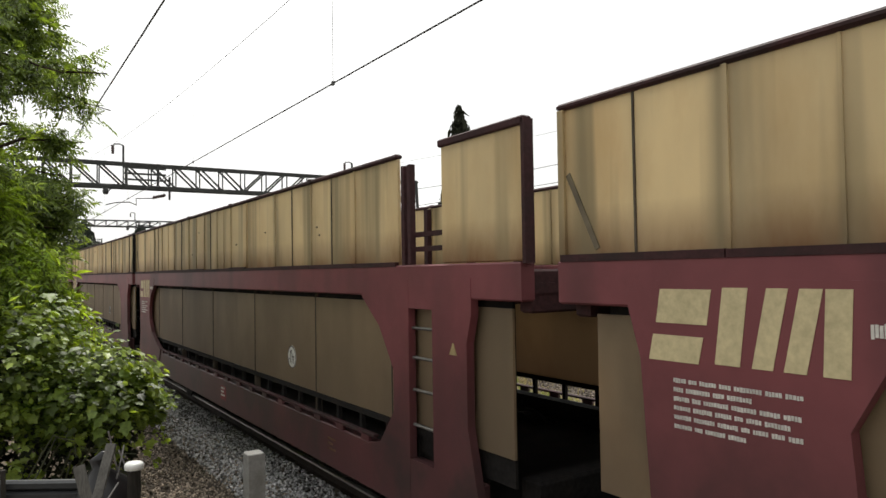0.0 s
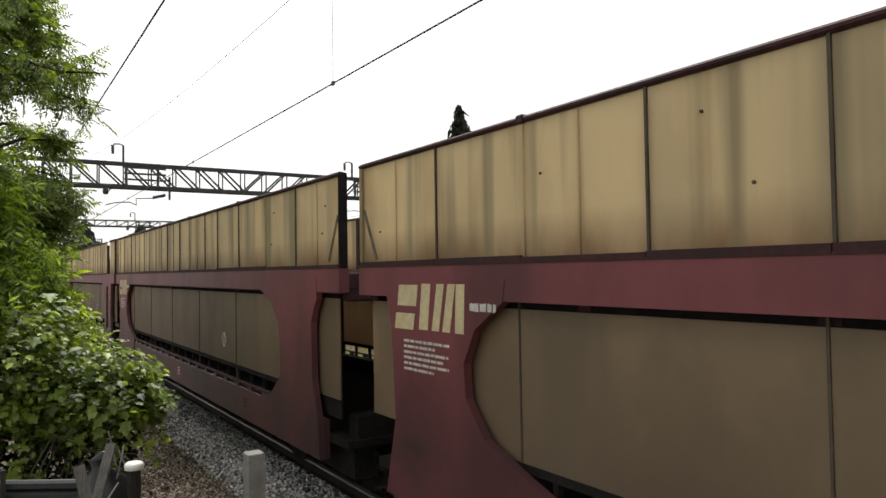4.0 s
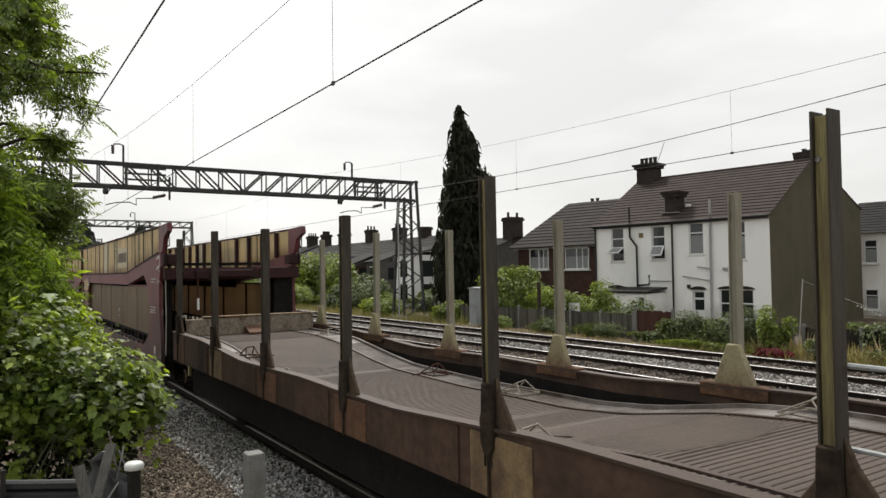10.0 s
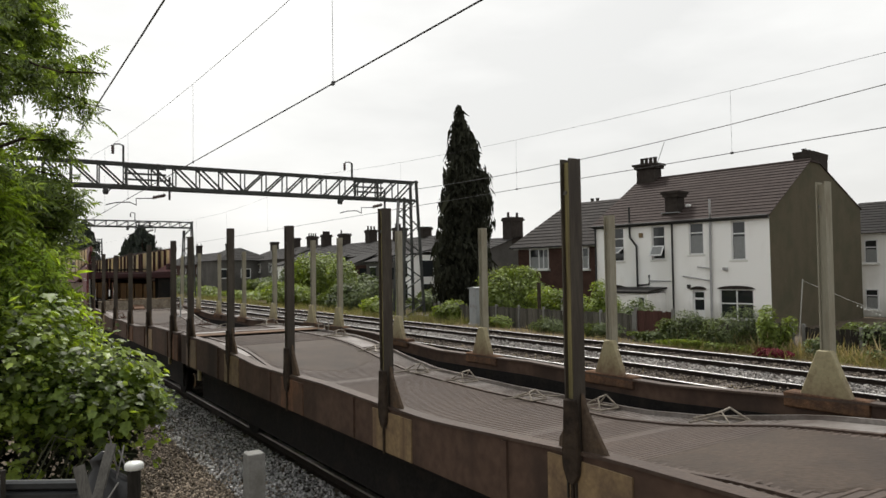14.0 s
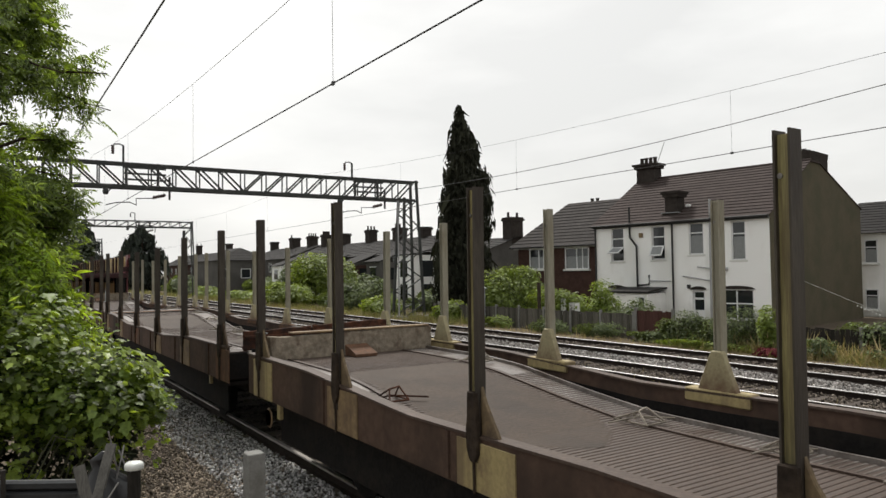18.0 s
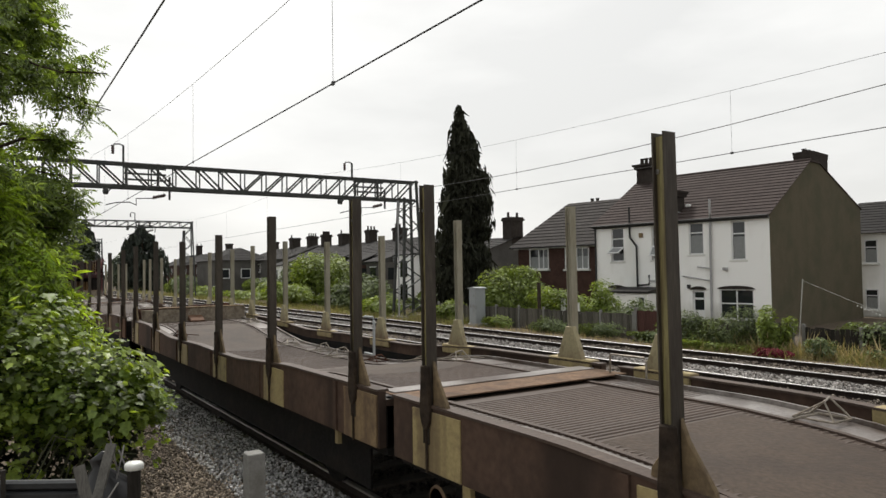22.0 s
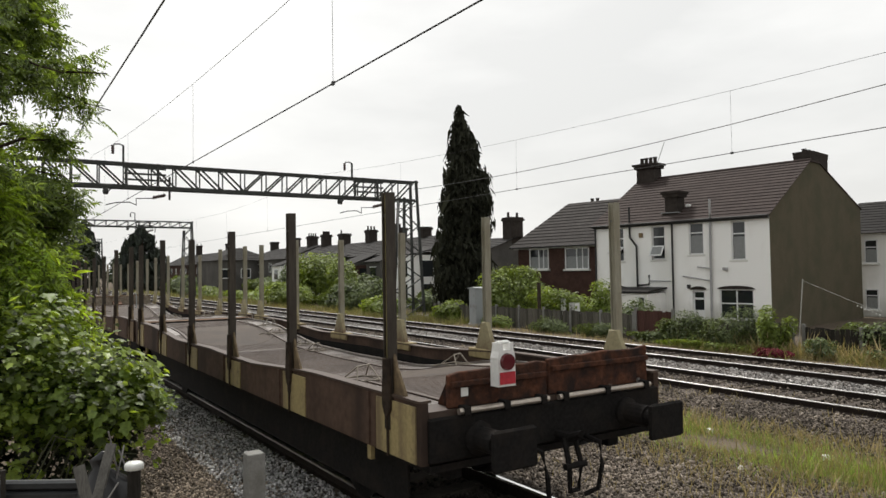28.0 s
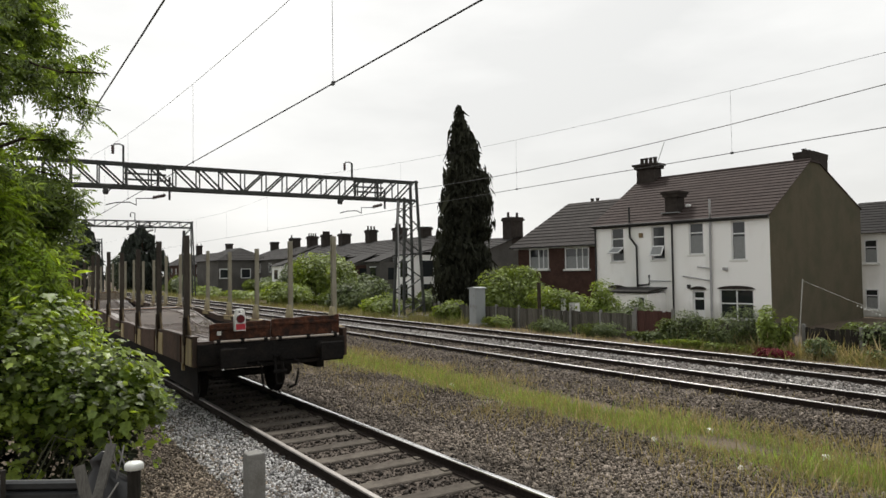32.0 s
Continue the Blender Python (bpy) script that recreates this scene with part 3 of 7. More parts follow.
        p[:, 2] = np.maximum(p[:, 2], bed + rng.uniform(0.0, 0.035, len(p)))
        return p

    keep = lambda p: p[(np.abs(np.abs(p[:, 0] - TRACK_X) - 0.7525) > 0.1)]
    inner = field(26000, 3.0, 5.5, 3.0, 26.0, 1.5)
    inner[:, 2] = -0.16 + rng.uniform(-0.02, 0.02, len(inner))
    inner = keep(inner)
    phase = np.abs(((inner[:, 1] - 1.5 + 0.34) % 0.68) - 0.34)
    inner = inner[phase > 0.15]
    scatter("four_foot_stones", inner, None, 0.04, ROCK, M["stone_dark"], None, "dark oily ballast stones between the near rails", "ballast", seed=6, tilt=0.7)
    scatter("ballast_stones", lift(field(95000, 5.35, 8.9, 3.2, 32.0, 1.7)), None, 0.033, ROCK, M["stone"], None,
            "loose brown-grey ballast stones beside the near rails", "ballast", seed=7, tilt=0.7, stretch=0.4)
    scatter("cess_stones", lift(field(52000, 0.9, 3.0, 4.5, 32.0, 1.6)), None, 0.031, ROCK, M["stone_brown"], None,
            "brown ballast stones of the cess beside the bushes", "ballast", seed=8, tilt=0.6, stretch=0.3)
    scatter("pale_stones", lift(field(26000, 2.45, 3.45, 4.5, 34.0, 1.6)) + np.array([0, 0, 0.015]), None, 0.031, ROCK, M["stone_pale"], None,
            "pale fresh ballast stones along the near rail", "ballast", seed=9, tilt=0.6, stretch=0.3)
    scatter("far_ballast_stones", lift(field(30000, 10.4, 12.4, 4.0, 36.0, 1.6)), None, 0.036, ROCK, M["stone"], None,
            "grey ballast stones beside the far tracks", "ballast", seed=10, tilt=0.6)
    p = field(26000, 14.05, 15.65, 4.0, 50.0, 1.4)
    p[:, 2] = -0.15 + rng.uniform(-0.02, 0.03, len(p))
    scatter("six_foot_stones", p, None, 0.04, ROCK, M["stone_mid"], None, "pale ballast stones between the far tracks", "ballast", seed=11, tilt=0.6)

    for c, sd in ((13.16, 12), (16.53, 13)):
        q = field(13000, c - 0.68, c + 0.68, 4.0, 42.0, 1.5)
        q[:, 2] = -0.135 + rng.uniform(-0.025, 0.03, len(q)) - 0.05 * (np.abs(((q[:, 1] - 2.0 + 0.34) % 0.68) - 0.34) < 0.09)
        scatter("track_stones", q, None, 0.045, ROCK, M["stone"], None, "brown ballast stones between the far rails", "ballast", seed=sd, tilt=0.7)


def build_grass():
    rng = np.random.default_rng(21)

    def strip(n, x0, x1, y0, y1, power=1.5, wob=0.35, spread=0.45):
        y = y0 + (y1 - y0) * rng.random(n) ** power
        c, h = (x0 + x1) / 2, (x1 - x0) / 2
        x = c + h * rng.normal(0, spread, n) + wob * np.sin(y * 0.9) * 0.4
        thick = np.array([noise.noise(Vector((a * 0.9, b * 0.45, 3.0))) for a, b in zip(x, y)]) + rng.normal(0, 0.18, n) > -0.24
        x, y = x[thick], y[thick]
        return np.stack([x, y, np.array([ground_at(a, b) for a, b in zip(x, y)]) - 0.01], 1)

    scatter("grass_strip", strip(50000, 8.45, 10.6, 3.5, 44.0), None, 0.11, BLADE, M["grass"], None, "strip of fresh green grass between the tracks", "grass", seed=22, tilt=0.25)
    scatter("dry_grass", strip(52000, 7.9, 11.5, 3.5, 40.0, wob=0.6, spread=0.72), None, 0.14, BLADE, M["straw"], None, "straw-coloured dry grass between the tracks", "grass", seed=23, tilt=0.35)
    scatter("short_turf", strip(42000, 8.2, 11.0, 3.5, 40.0, wob=0.5), None, 0.07, BLADE, M["turf"], None, "short yellowing turf between the tracks", "grass", seed=26, tilt=0.6)
    scatter("verge_grass", strip(9000, 19.2, 22.2, 3.0, 60.0, 1.3), None, 0.15, BLADE, M["straw"], None, "long dry grass along the far verge", "grass", seed=24, tilt=0.3)
    scatter("verge_weeds", strip(7000, 20.6, 22.2, 2.0, 15.0, 1.0, spread=0.5), None, 0.34, BLADE, M["straw"], None, "tall straw-coloured weeds before the garden fence", "weeds", seed=27, tilt=0.35)
    scatter("green_weeds", strip(5000, 20.4, 22.0, 2.0, 17.0, 1.0, spread=0.5), None, 0.3, BLADE, M["turf"], None, "thin grey-green weeds before the garden fence", "weeds", seed=28, tilt=0.4)
    scatter("bank_grass", strip(16000, 19.6, 23.5, 31.0, 150.0, 1.5), None, 0.34, BLADE, M["turf"], None, "rough green grass on the far bank", "grass", seed=25, tilt=0.4)


build_ground()
build_track(TRACK_X, "track_1", "straight track with polished rails on concrete sleepers", True, ("rail_brown", "rail_head"))
build_track(13.16, "track_2", "straight track with rusty rails on sleepers")
build_track(16.53, "track_3", "straight track with rusty rails beside the far verge")


# ---- the train ----
def bars(geo, x, y0, y1, z0, z1, rows, rng, out, fill=0.95):
    """Writing that cannot be read, as bars on the side of a wagon; out is the way the side faces."""
    h = (z1 - z0) / (rows * 1.9)
    step = 1 if y1 > y0 else -1
    for r in range(rows):
        z = z1 - r * h * 1.9
        y, end = y0, y0 + (y1 - y0) * (fill if r % 2 == 0 else fill * rng.uniform(0.6, 0.95))
        left = rng.randint(3, 9)
        while (end - y) * step > 0.01:
            e = y + step * rng.uniform(0.009, 0.014)
            geo.box(min(x, x + out * 0.003), min(y, e), z - h * rng.uniform(0.85, 1.0), max(x, x + out * 0.003), max(y, e), z - h * rng.uniform(0.0, 0.12))
            left -= 1
            y = e + step * (0.004 if left else 0.018)
            left = left or rng.randint(3, 9)


def wheelset(parent, y, r=0.42):
    ax = new("wheelset")
    ax.parent = parent
    ax.location = (0, y, r)
    for s in (-1, 1):
        g = Geo()
        g.lathe([(0.10, -0.07), (0.12, -0.02), (r - 0.06, -0.03), (r - 0.05, -0.065), (r, -0.065), (r, 0.05), (r + 0.028, 0.055), (r + 0.028, 0.08), (r - 0.06, 0.08), (0.12, 0.03), (0.1, 0.03)][::-1] if s > 0 else
                [(0.10, 0.07), (0.12, 0.02), (r - 0.06, 0.03), (r - 0.05, 0.065), (r, 0.065), (r, -0.05), (r + 0.028, -0.055), (r + 0.028, -0.08), (r - 0.06, -0.08), (0.12, -0.03), (0.1, -0.03)], 28, (s * 0.75, 0, 0), "x")
        part("wheel", g, M["black"], ax)
    g = Geo()
    g.tube((-0.95, 0, 0), (0.95, 0, 0), 0.075, 12)
    part("axle", g, M["black"], ax)
    return ax


def running_gear(w, ys):
    """Axles with their boxes, springs and guards."""
    sets = []
    for y in ys:
        sets.append(wheelset(w, y))
        for s in (-1, 1):
            g = Geo()
            g.box(s * 0.98 - 0.09, y - 0.14, 0.30, s * 0.98 + 0.09, y + 0.14, 0.56, 0.03)
            g.tube((s * 1.0, y, 0.42), (s * 1.12, y, 0.42), 0.1, 14)
            part("axle_box", g, M["black"], w)
            g = Geo()
            for k in range(5):
                g.box(s * 0.98 - 0.045, y - 0.62 + 0.09 * k, 0.58 + 0.022 * k, s * 0.98 + 0.045, y + 0.62 - 0.09 * k, 0.598 + 0.022 * k)
            part("leaf_spring", g, M["black"], w)
            g = Geo()
            g.prism([(y - 0.34, 0.78), (y - 0.22, 0.2), (y - 0.15, 0.2), (y - 0.17, 0.6), (y + 0.17, 0.6), (y + 0.15, 0.2), (y + 0.22, 0.2), (y + 0.34, 0.78)], s * 0.9, s * 0.915)
            part("axle_guard", g, M["black"], w)
    return sets


def buffers(w, y, way, dark=True):
    """Two buffers, coupling hook and hoses on an end of a wagon; way is +1 or -1 along the line."""
    for s in (-1, 1):
        g = Geo()
        g.lathe([(0.14, 0), (0.14, 0.03), (0.10, 0.06), (0.10, 0.28), (0.075, 0.28), (0.075, 0.46), (0.09, 0.46)], 16, (0, 0, 0), "y")
        for i, p in enumerate(g.v):
            g.v[i] = (p[0] + s * 0.875, y + way * p[1], p[2] + 1.04)
        g.box(s * 0.875 - 0.21, min(y + way * 0.46, y + way * 0.50), 0.88, s * 0.875 + 0.21, max(y + way * 0.46, y + way * 0.50), 1.20, 0.018)
        part("buffer", g, M["black"], w, "black rectangular buffer")
    g = Geo()
    g.path([(0, y, 0.95), (0, y + way * 0.18, 0.95), (0, y + way * 0.30, 1.0), (0, y + way * 0.33, 0.92)], 0.045, 8)
    g.path([(0.06, y + way * 0.15, 0.95), (0.07, y + way * 0.22, 0.72), (0.05, y + way * 0.2, 0.5), (-0.05, y + way * 0.2, 0.5), (-0.07, y + way * 0.22, 0.72), (-0.06, y + way * 0.15, 0.95)], 0.024, 6)
    g.tube((-0.12, y + way * 0.22, 0.72), (0.12, y + way * 0.22, 0.72), 0.03, 8)
    part("screw_coupling", g, M["black"], w)
    for s in (-0.32, 0.36):
        g = Geo()
        g.path([(s, y, 0.88), (s, y + way * 0.16, 0.86), (s * 0.95, y + way * 0.2, 0.66), (s * 0.85, y + way * 0.18, 0.46), (s * 0.6, y + way * 0.1, 0.40)], 0.022, 7)
        part("brake_hose", g, M["black"], w)


FRONT_PLATE = [(2.52, 2.355), (2.58, 2.22), (2.50, 1.95), (2.45, 1.2), (2.62, 0.55), (0.55, 0.55), (0.35, 0.95), (0.75, 1.08), (1.2, 1.25), (1.42, 1.5), (1.44, 1.75), (1.3, 2.0), (0.98, 2.2), (0.95, 2.355)]


BADGE = 5.99      # where the round badge of the end wagon sits
RED_AT = 6.97     # where the red label sits, from the rear end


def carrier(front, rear, kind, logo, seed):
    """A covered two-deck car carrier between two stations along the train."""
    rng = random.Random(seed)
    mid = (front + rear) / 2
    w = thing("car_carrier", "maroon two-deck car-carrier wagon with grimy cream side panels" + (", ramp end open" if kind == "ramp" else ""), "rail wagon", group="car-carrier wagons of the train")
    L = lambda s: s - mid
    knee = rear + 4.1          # where the upper deck starts to climb on the end wagon
    upper_end = rear + 0.32 if kind == "ramp" else rear
    for s in (-1, 1):
        xo = s * SIDE
        i = lambda d: s * (SIDE - d)
        # lower sill with its stiffeners
        g = Geo()
        g.box(min(i(0), i(0.12)), L(rear + 0.55), 0.48, max(i(0), i(0.12)), L(front - 0.6), 0.90, 0.012)
        sill = part("lower_sill", g, M["maroon"], w)
        y = rear + 2.2
        while y < front - 2.4:
            part("sill_cleat", Geo().box(min(i(-0.003), i(0.03)), L(y), 0.90, max(i(-0.003), i(0.03)), L(y + 0.15), 0.948), M["maroon"], sill)
            y += 0.55
        part("sill_rail", Geo().box(min(i(-0.006), i(0.05)), L(rear + 2.1), 0.948, max(i(-0.006), i(0.05)), L(front - 2.3), 0.975, 0.006), M["maroon_dark"], sill)
        g = Geo()
        g.box(min(i(0.14), i(0.3)), L(rear + 0.8), 0.70, max(i(0.14), i(0.3)), L(front - 0.8), 0.93)
        part("wheel_guide", g, M["black"], w)
        # upper sill
        g = Geo()
        if kind == "ramp":
            g.prism([(L(front), 2.21), (L(front), 2.47), (L(knee), 2.48), (L(rear + 0.1), 2.88), (L(rear + 0.02), 2.60), (L(rear + 1.9), 2.43), (L(knee - 0.05), 2.20)], i(-0.012), i(0.10))
        else:
            g.box(min(i(-0.012), i(0.10)), L(rear), 2.21, max(i(-0.012), i(0.10)), L(front), 2.47, 0.012)
        part("upper_sill", g, M["maroon"], w)
        # upper panels, one by one, with a capping rail
        cuts = [front - q for q in (0.02, 1.30, 2.34, 3.36, 4.32, 5.27, 6.13, 7.36, 7.83, 9.47, 10.51, 11.55, 12.55)] if kind == "ramp" else [front - 0.02]
        while cuts[-1] - upper_end > 1.5:
            cuts.append(cuts[-1] - rng.choice((0.72, 1.02, 1.06, 1.1, 1.12)))
        if cuts[-1] - upper_end > 0.35:
            cuts.append(upper_end)
        else:
            cuts[-1] = upper_end
        gap0, gap1 = (rear + 1.64, rear + 0.97) if kind == "door" else (0, 0)
        if kind == "door":
            cuts = [c for c in cuts if c > gap0 + 0.4] + [gap0]
        for a, b in zip(cuts, cuts[1:]):
            zb = lambda q: 2.47 if kind != "ramp" or q > knee else 2.48 + 0.40 * (knee - q) / (knee - rear - 0.1)
            g = Geo()
            up = (zb(a) + zb(b)) / 2 - 2.47
            g.prism([(L(a) - 0.006, zb(a) + 0.004 - up), (L(a) - 0.006, 3.37 - up), (L(b) + 0.006, 3.37 - up), (L(b) + 0.006, zb(b) + 0.004 - up)], i(0.02), i(0.045))
            pale = kind == "ramp" and (7.3 < front - a < 7.4 or 5.2 < front - a < 5.3)
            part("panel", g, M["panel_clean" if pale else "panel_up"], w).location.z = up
            lip = rng.uniform(0.026, 0.042)
            part("panel_ledge", Geo().prism([(L(a) - 0.004, zb(a) - 0.01), (L(a) - 0.004, zb(a) + lip), (L(b) + 0.004, zb(b) + lip), (L(b) + 0.004, zb(b) - 0.01)], i(-0.018), i(0.018)), M["maroon_dark"], w)
            dark = rng.random() < (0.75 if kind == "ramp" else 0.4)
            d = 0.008 if dark else 0.016
            g = Geo()
            g.prism([(L(a) - d, zb(a)), (L(a) - d, 3.37), (L(a) + d, 3.37), (L(a) + d, zb(a))], i(0.006), i(0.065))
            part("panel_rib", g, M["seam" if dark else "panel_up"], w)
            for k in range(rng.choice((0, 0, 0, 1, 2))):
                q, z = rng.uniform(b + 0.1, a - 0.1), rng.uniform(2.75, 3.25)
                part("bolt", Geo().tube((i(0.021), L(q), z), (i(0.008), L(q), z), 0.009, 6), M["seam"], w)
            if rng.random() < 0.45:
                q = (a + b) / 2
                g = Geo()
                g.prism([(L(q) - 0.007, zb(q)), (L(q) - 0.007, 3.37), (L(q) + 0.007, 3.37), (L(q) + 0.007, zb(q))], i(0.012), i(0.06))
                part("panel_rib", g, M["seam" if rng.random() < 0.4 else "panel_up"], w)
            g = Geo()
            g.box(min(i(0.065), i(0.14)), L(a) - 0.05, zb(a), max(i(0.065), i(0.14)), L(a) + 0.05, 3.35)
            part("inner_post", g, M["maroon_dark"], w)
        g = Geo()
        g.box(min(i(-0.004), i(0.06)), L(cuts[-1]), 3.366, max(i(-0.004), i(0.06)), L(front), 3.41, 0.014)
        for q in cuts[2:-1:3]:
            g.box(min(i(-0.01), i(0.05)), L(q) - 0.03, 3.36, max(i(-0.01), i(0.05)), L(q) + 0.03, 3.42, 0.008)
        part("top_rail", g, M["maroon_dark"], w)
        if kind == "door":
            g = Geo()
            g.box(min(i(0.02), i(0.06)), L(rear), 2.475, max(i(0.02), i(0.06)), L(gap1), 3.37, 0.01)
            gate = part("end_gate_panel", g, M["panel_up"], w)
            g = Geo()
            g.box(min(i(0.0), i(0.075)), L(rear) - 0.02, 3.36, max(i(0.0), i(0.075)), L(gap1) + 0.02, 3.42, 0.01)
            g.box(min(i(0.0), i(0.08)), L(rear) - 0.035, 2.46, max(i(0.0), i(0.08)), L(rear) - 0.002, 3.40)
            part("gate_frame", g, M["maroon_dark"], gate)
            g = Geo()
            for q in (gap0 - 0.06, gap0 - 0.16):
                g.beam((i(0.05), L(q), 2.47), (i(0.05), L(q), 3.3), 0.05, 0.05)
            for z in (2.6, 2.72):
                g.beam((i(0.1), L(gap0), z), (i(0.1), L(gap1), z), 0.04, 0.04)
            part("gate_post", g, M["maroon_dark"], w)
        elif kind == "plain":
            g = Geo()
            g.box(min(i(-0.005), i(0.08)), L(rear) - 0.012, 2.46, max(i(-0.005), i(0.08)), L(rear) + 0.02, 3.40, 0.006)
            part("end_post", g, M["black"], w)
        # corner brace at the front end
        g = Geo()
        for a, e in ((front, -1),) + (((rear, 1),) if kind == "plain" else ()):
            part("stained_brace", Geo().beam((i(0.017), L(a + e * 0.07), 2.98), (i(0.017), L(a + e * 0.30), 2.53), 0.008, 0.036), M["brace"], w)
        g.box(min(i(0.0), i(0.06)), L(front) - 0.05, 2.47, max(i(0.0), i(0.06)), L(front), 3.37)
        part("corner_brace", g, M["panel_up"], w)
        # lower panels with rounded ends
        f0, r0 = front - 1.6, rear + 1.9
        if kind == "ramp":
            r0 = rear + 1.2
        cuts = [front - (0.08 if kind == "ramp" else 0.21), f0 - 0.6]
        while cuts[-1] - r0 > 2.3:
            cuts.append(cuts[-1] - 2.04)
        cuts += [r0] + ([rear + 0.21] if kind != "ramp" else [])
        for k, (a, b) in enumerate(zip(cuts, cuts[1:])):
            g = Geo()
            y0, y1 = L(b) + 0.008, L(a) - 0.008
            last = kind == "ramp" and k == len(cuts) - 2
            if last:
                pl = [(y1, 1.14), (y1, 2.16)] + [(y0 + 0.35 - 0.35 * math.sin(t), 1.81 + 0.35 * math.cos(t)) for t in np.linspace(0, math.pi / 2, 6)]
                pl += [(y0 + 0.45 - 0.45 * math.cos(t), 1.59 - 0.45 * math.sin(t)) for t in np.linspace(0, math.pi / 2, 6)]
            else:
                pl = [(y1, 1.14), (y1, 2.155), (y0, 2.155), (y0, 1.14)]
            g.prism(pl, i(0.085), i(0.105))
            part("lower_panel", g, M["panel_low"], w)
        for a in cuts[1:-1]:
            part("lower_rib", Geo().box(min(i(0.078), i(0.15)), L(a) - 0.007, 0.92, max(i(0.078), i(0.15)), L(a) + 0.007, 2.2), M["seam"], w)
        g = Geo()
        g.box(min(i(0.075), i(0.12)), L(rear + 1.0), 1.09, max(i(0.075), i(0.12)), L(front - 1.2), 1.145)
        for k in range(22):
            y = L(front - 1.5) - k * (front - rear - 3) / 21
            g.box(min(i(0.09), i(0.13)), y - 0.025, 0.9, max(i(0.09), i(0.13)), y + 0.025, 1.1)
        part("kick_rail", g, M["black"], w)
        # added black strip: shuts the slit, stands in for shade under the sill
        part("sill_shade_strip", Geo().box(min(i(0.105), i(0.14)), L(knee + 0.1 if kind == "ramp" else rear + 0.3), 2.07, max(i(0.105), i(0.14)), L(front - 0.3), 2.26), M["black"], w)
        if kind == "ramp":
            part("panel_top_rail", Geo().box(min(i(0.07), i(0.11)), L(r0 + 0.3), 2.162, max(i(0.07), i(0.11)), L(knee + 0.3), 2.2), M["maroon"], w)
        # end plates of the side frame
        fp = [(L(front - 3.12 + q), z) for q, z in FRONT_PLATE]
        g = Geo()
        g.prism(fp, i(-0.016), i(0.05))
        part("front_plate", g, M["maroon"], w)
        if kind == "plain":
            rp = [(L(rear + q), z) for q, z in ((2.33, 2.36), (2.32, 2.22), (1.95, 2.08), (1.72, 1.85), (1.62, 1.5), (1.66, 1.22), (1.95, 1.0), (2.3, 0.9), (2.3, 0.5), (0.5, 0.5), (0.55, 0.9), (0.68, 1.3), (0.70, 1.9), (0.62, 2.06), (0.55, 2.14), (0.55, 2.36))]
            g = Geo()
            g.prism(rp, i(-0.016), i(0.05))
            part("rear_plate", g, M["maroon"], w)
        elif kind == "door":
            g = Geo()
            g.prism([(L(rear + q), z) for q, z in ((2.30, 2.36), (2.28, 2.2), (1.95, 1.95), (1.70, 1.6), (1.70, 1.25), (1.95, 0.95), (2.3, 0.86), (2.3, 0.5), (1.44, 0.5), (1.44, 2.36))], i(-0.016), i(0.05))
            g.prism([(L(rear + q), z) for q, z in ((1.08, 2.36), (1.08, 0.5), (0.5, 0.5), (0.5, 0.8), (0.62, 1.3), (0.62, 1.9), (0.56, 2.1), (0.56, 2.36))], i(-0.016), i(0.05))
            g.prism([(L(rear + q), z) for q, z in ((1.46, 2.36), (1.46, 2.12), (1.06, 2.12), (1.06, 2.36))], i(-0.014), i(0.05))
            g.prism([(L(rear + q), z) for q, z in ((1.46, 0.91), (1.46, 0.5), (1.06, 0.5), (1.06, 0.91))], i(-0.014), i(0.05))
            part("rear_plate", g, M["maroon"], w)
            g = Geo()
            for z in (1.18, 1.46, 1.72, 1.96):
                g.tube((i(0.03), L(rear + 1.44), z), (i(0.03), L(rear + 1.08), z), 0.014, 6)
            part("ladder_rungs", g, M["steel"], w)
            if s < 0:
                g = Geo()
                g.prism([(L(rear + 0.84), 1.80), (L(rear + 0.74), 1.80), (L(rear + 0.79), 1.89)], i(-0.020), i(-0.016))
                part("warning_sticker", g, M["yellow"], w, "yellow triangular warning sticker")
        else:
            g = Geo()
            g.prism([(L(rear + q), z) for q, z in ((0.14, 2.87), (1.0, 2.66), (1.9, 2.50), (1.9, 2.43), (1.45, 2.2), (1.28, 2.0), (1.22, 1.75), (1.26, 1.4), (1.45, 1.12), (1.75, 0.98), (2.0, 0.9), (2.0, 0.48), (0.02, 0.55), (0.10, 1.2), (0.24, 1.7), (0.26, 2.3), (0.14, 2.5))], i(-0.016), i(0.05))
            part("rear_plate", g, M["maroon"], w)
            g = Geo()
            g.prism([(L(rear + q), z) for q, z in ((0.36, 3.40), (-0.42, 3.42), (-0.45, 3.27), (-0.12, 3.16), (0.02, 2.88), (0.36, 2.84))], i(0.0), i(0.09))
            part("gusset", g, M["maroon"], w)
            g = Geo()
            g.box(min(i(0.0), i(0.25)), L(rear) - 0.12, 2.62, max(i(0.0), i(0.25)), L(rear) + 0.16, 2.84, 0.02)
            part("end_bracket", g, M["maroon_dark"], w)
        # added black plates stand in for the dark behind the end plates
        if kind != "ramp":
            part("end_shade_plate", Geo().box(min(i(0.107), i(0.13)), L(rear + 0.24), 0.94, max(i(0.107), i(0.13)), L(rear + 1.66), 2.2), M["black"], w, "black plate standing in for shade inside the wagon end")
        # markings on both sides
        if logo:
            x = i(-0.0165)
            g = Geo()
            y = L(front - 0.73)
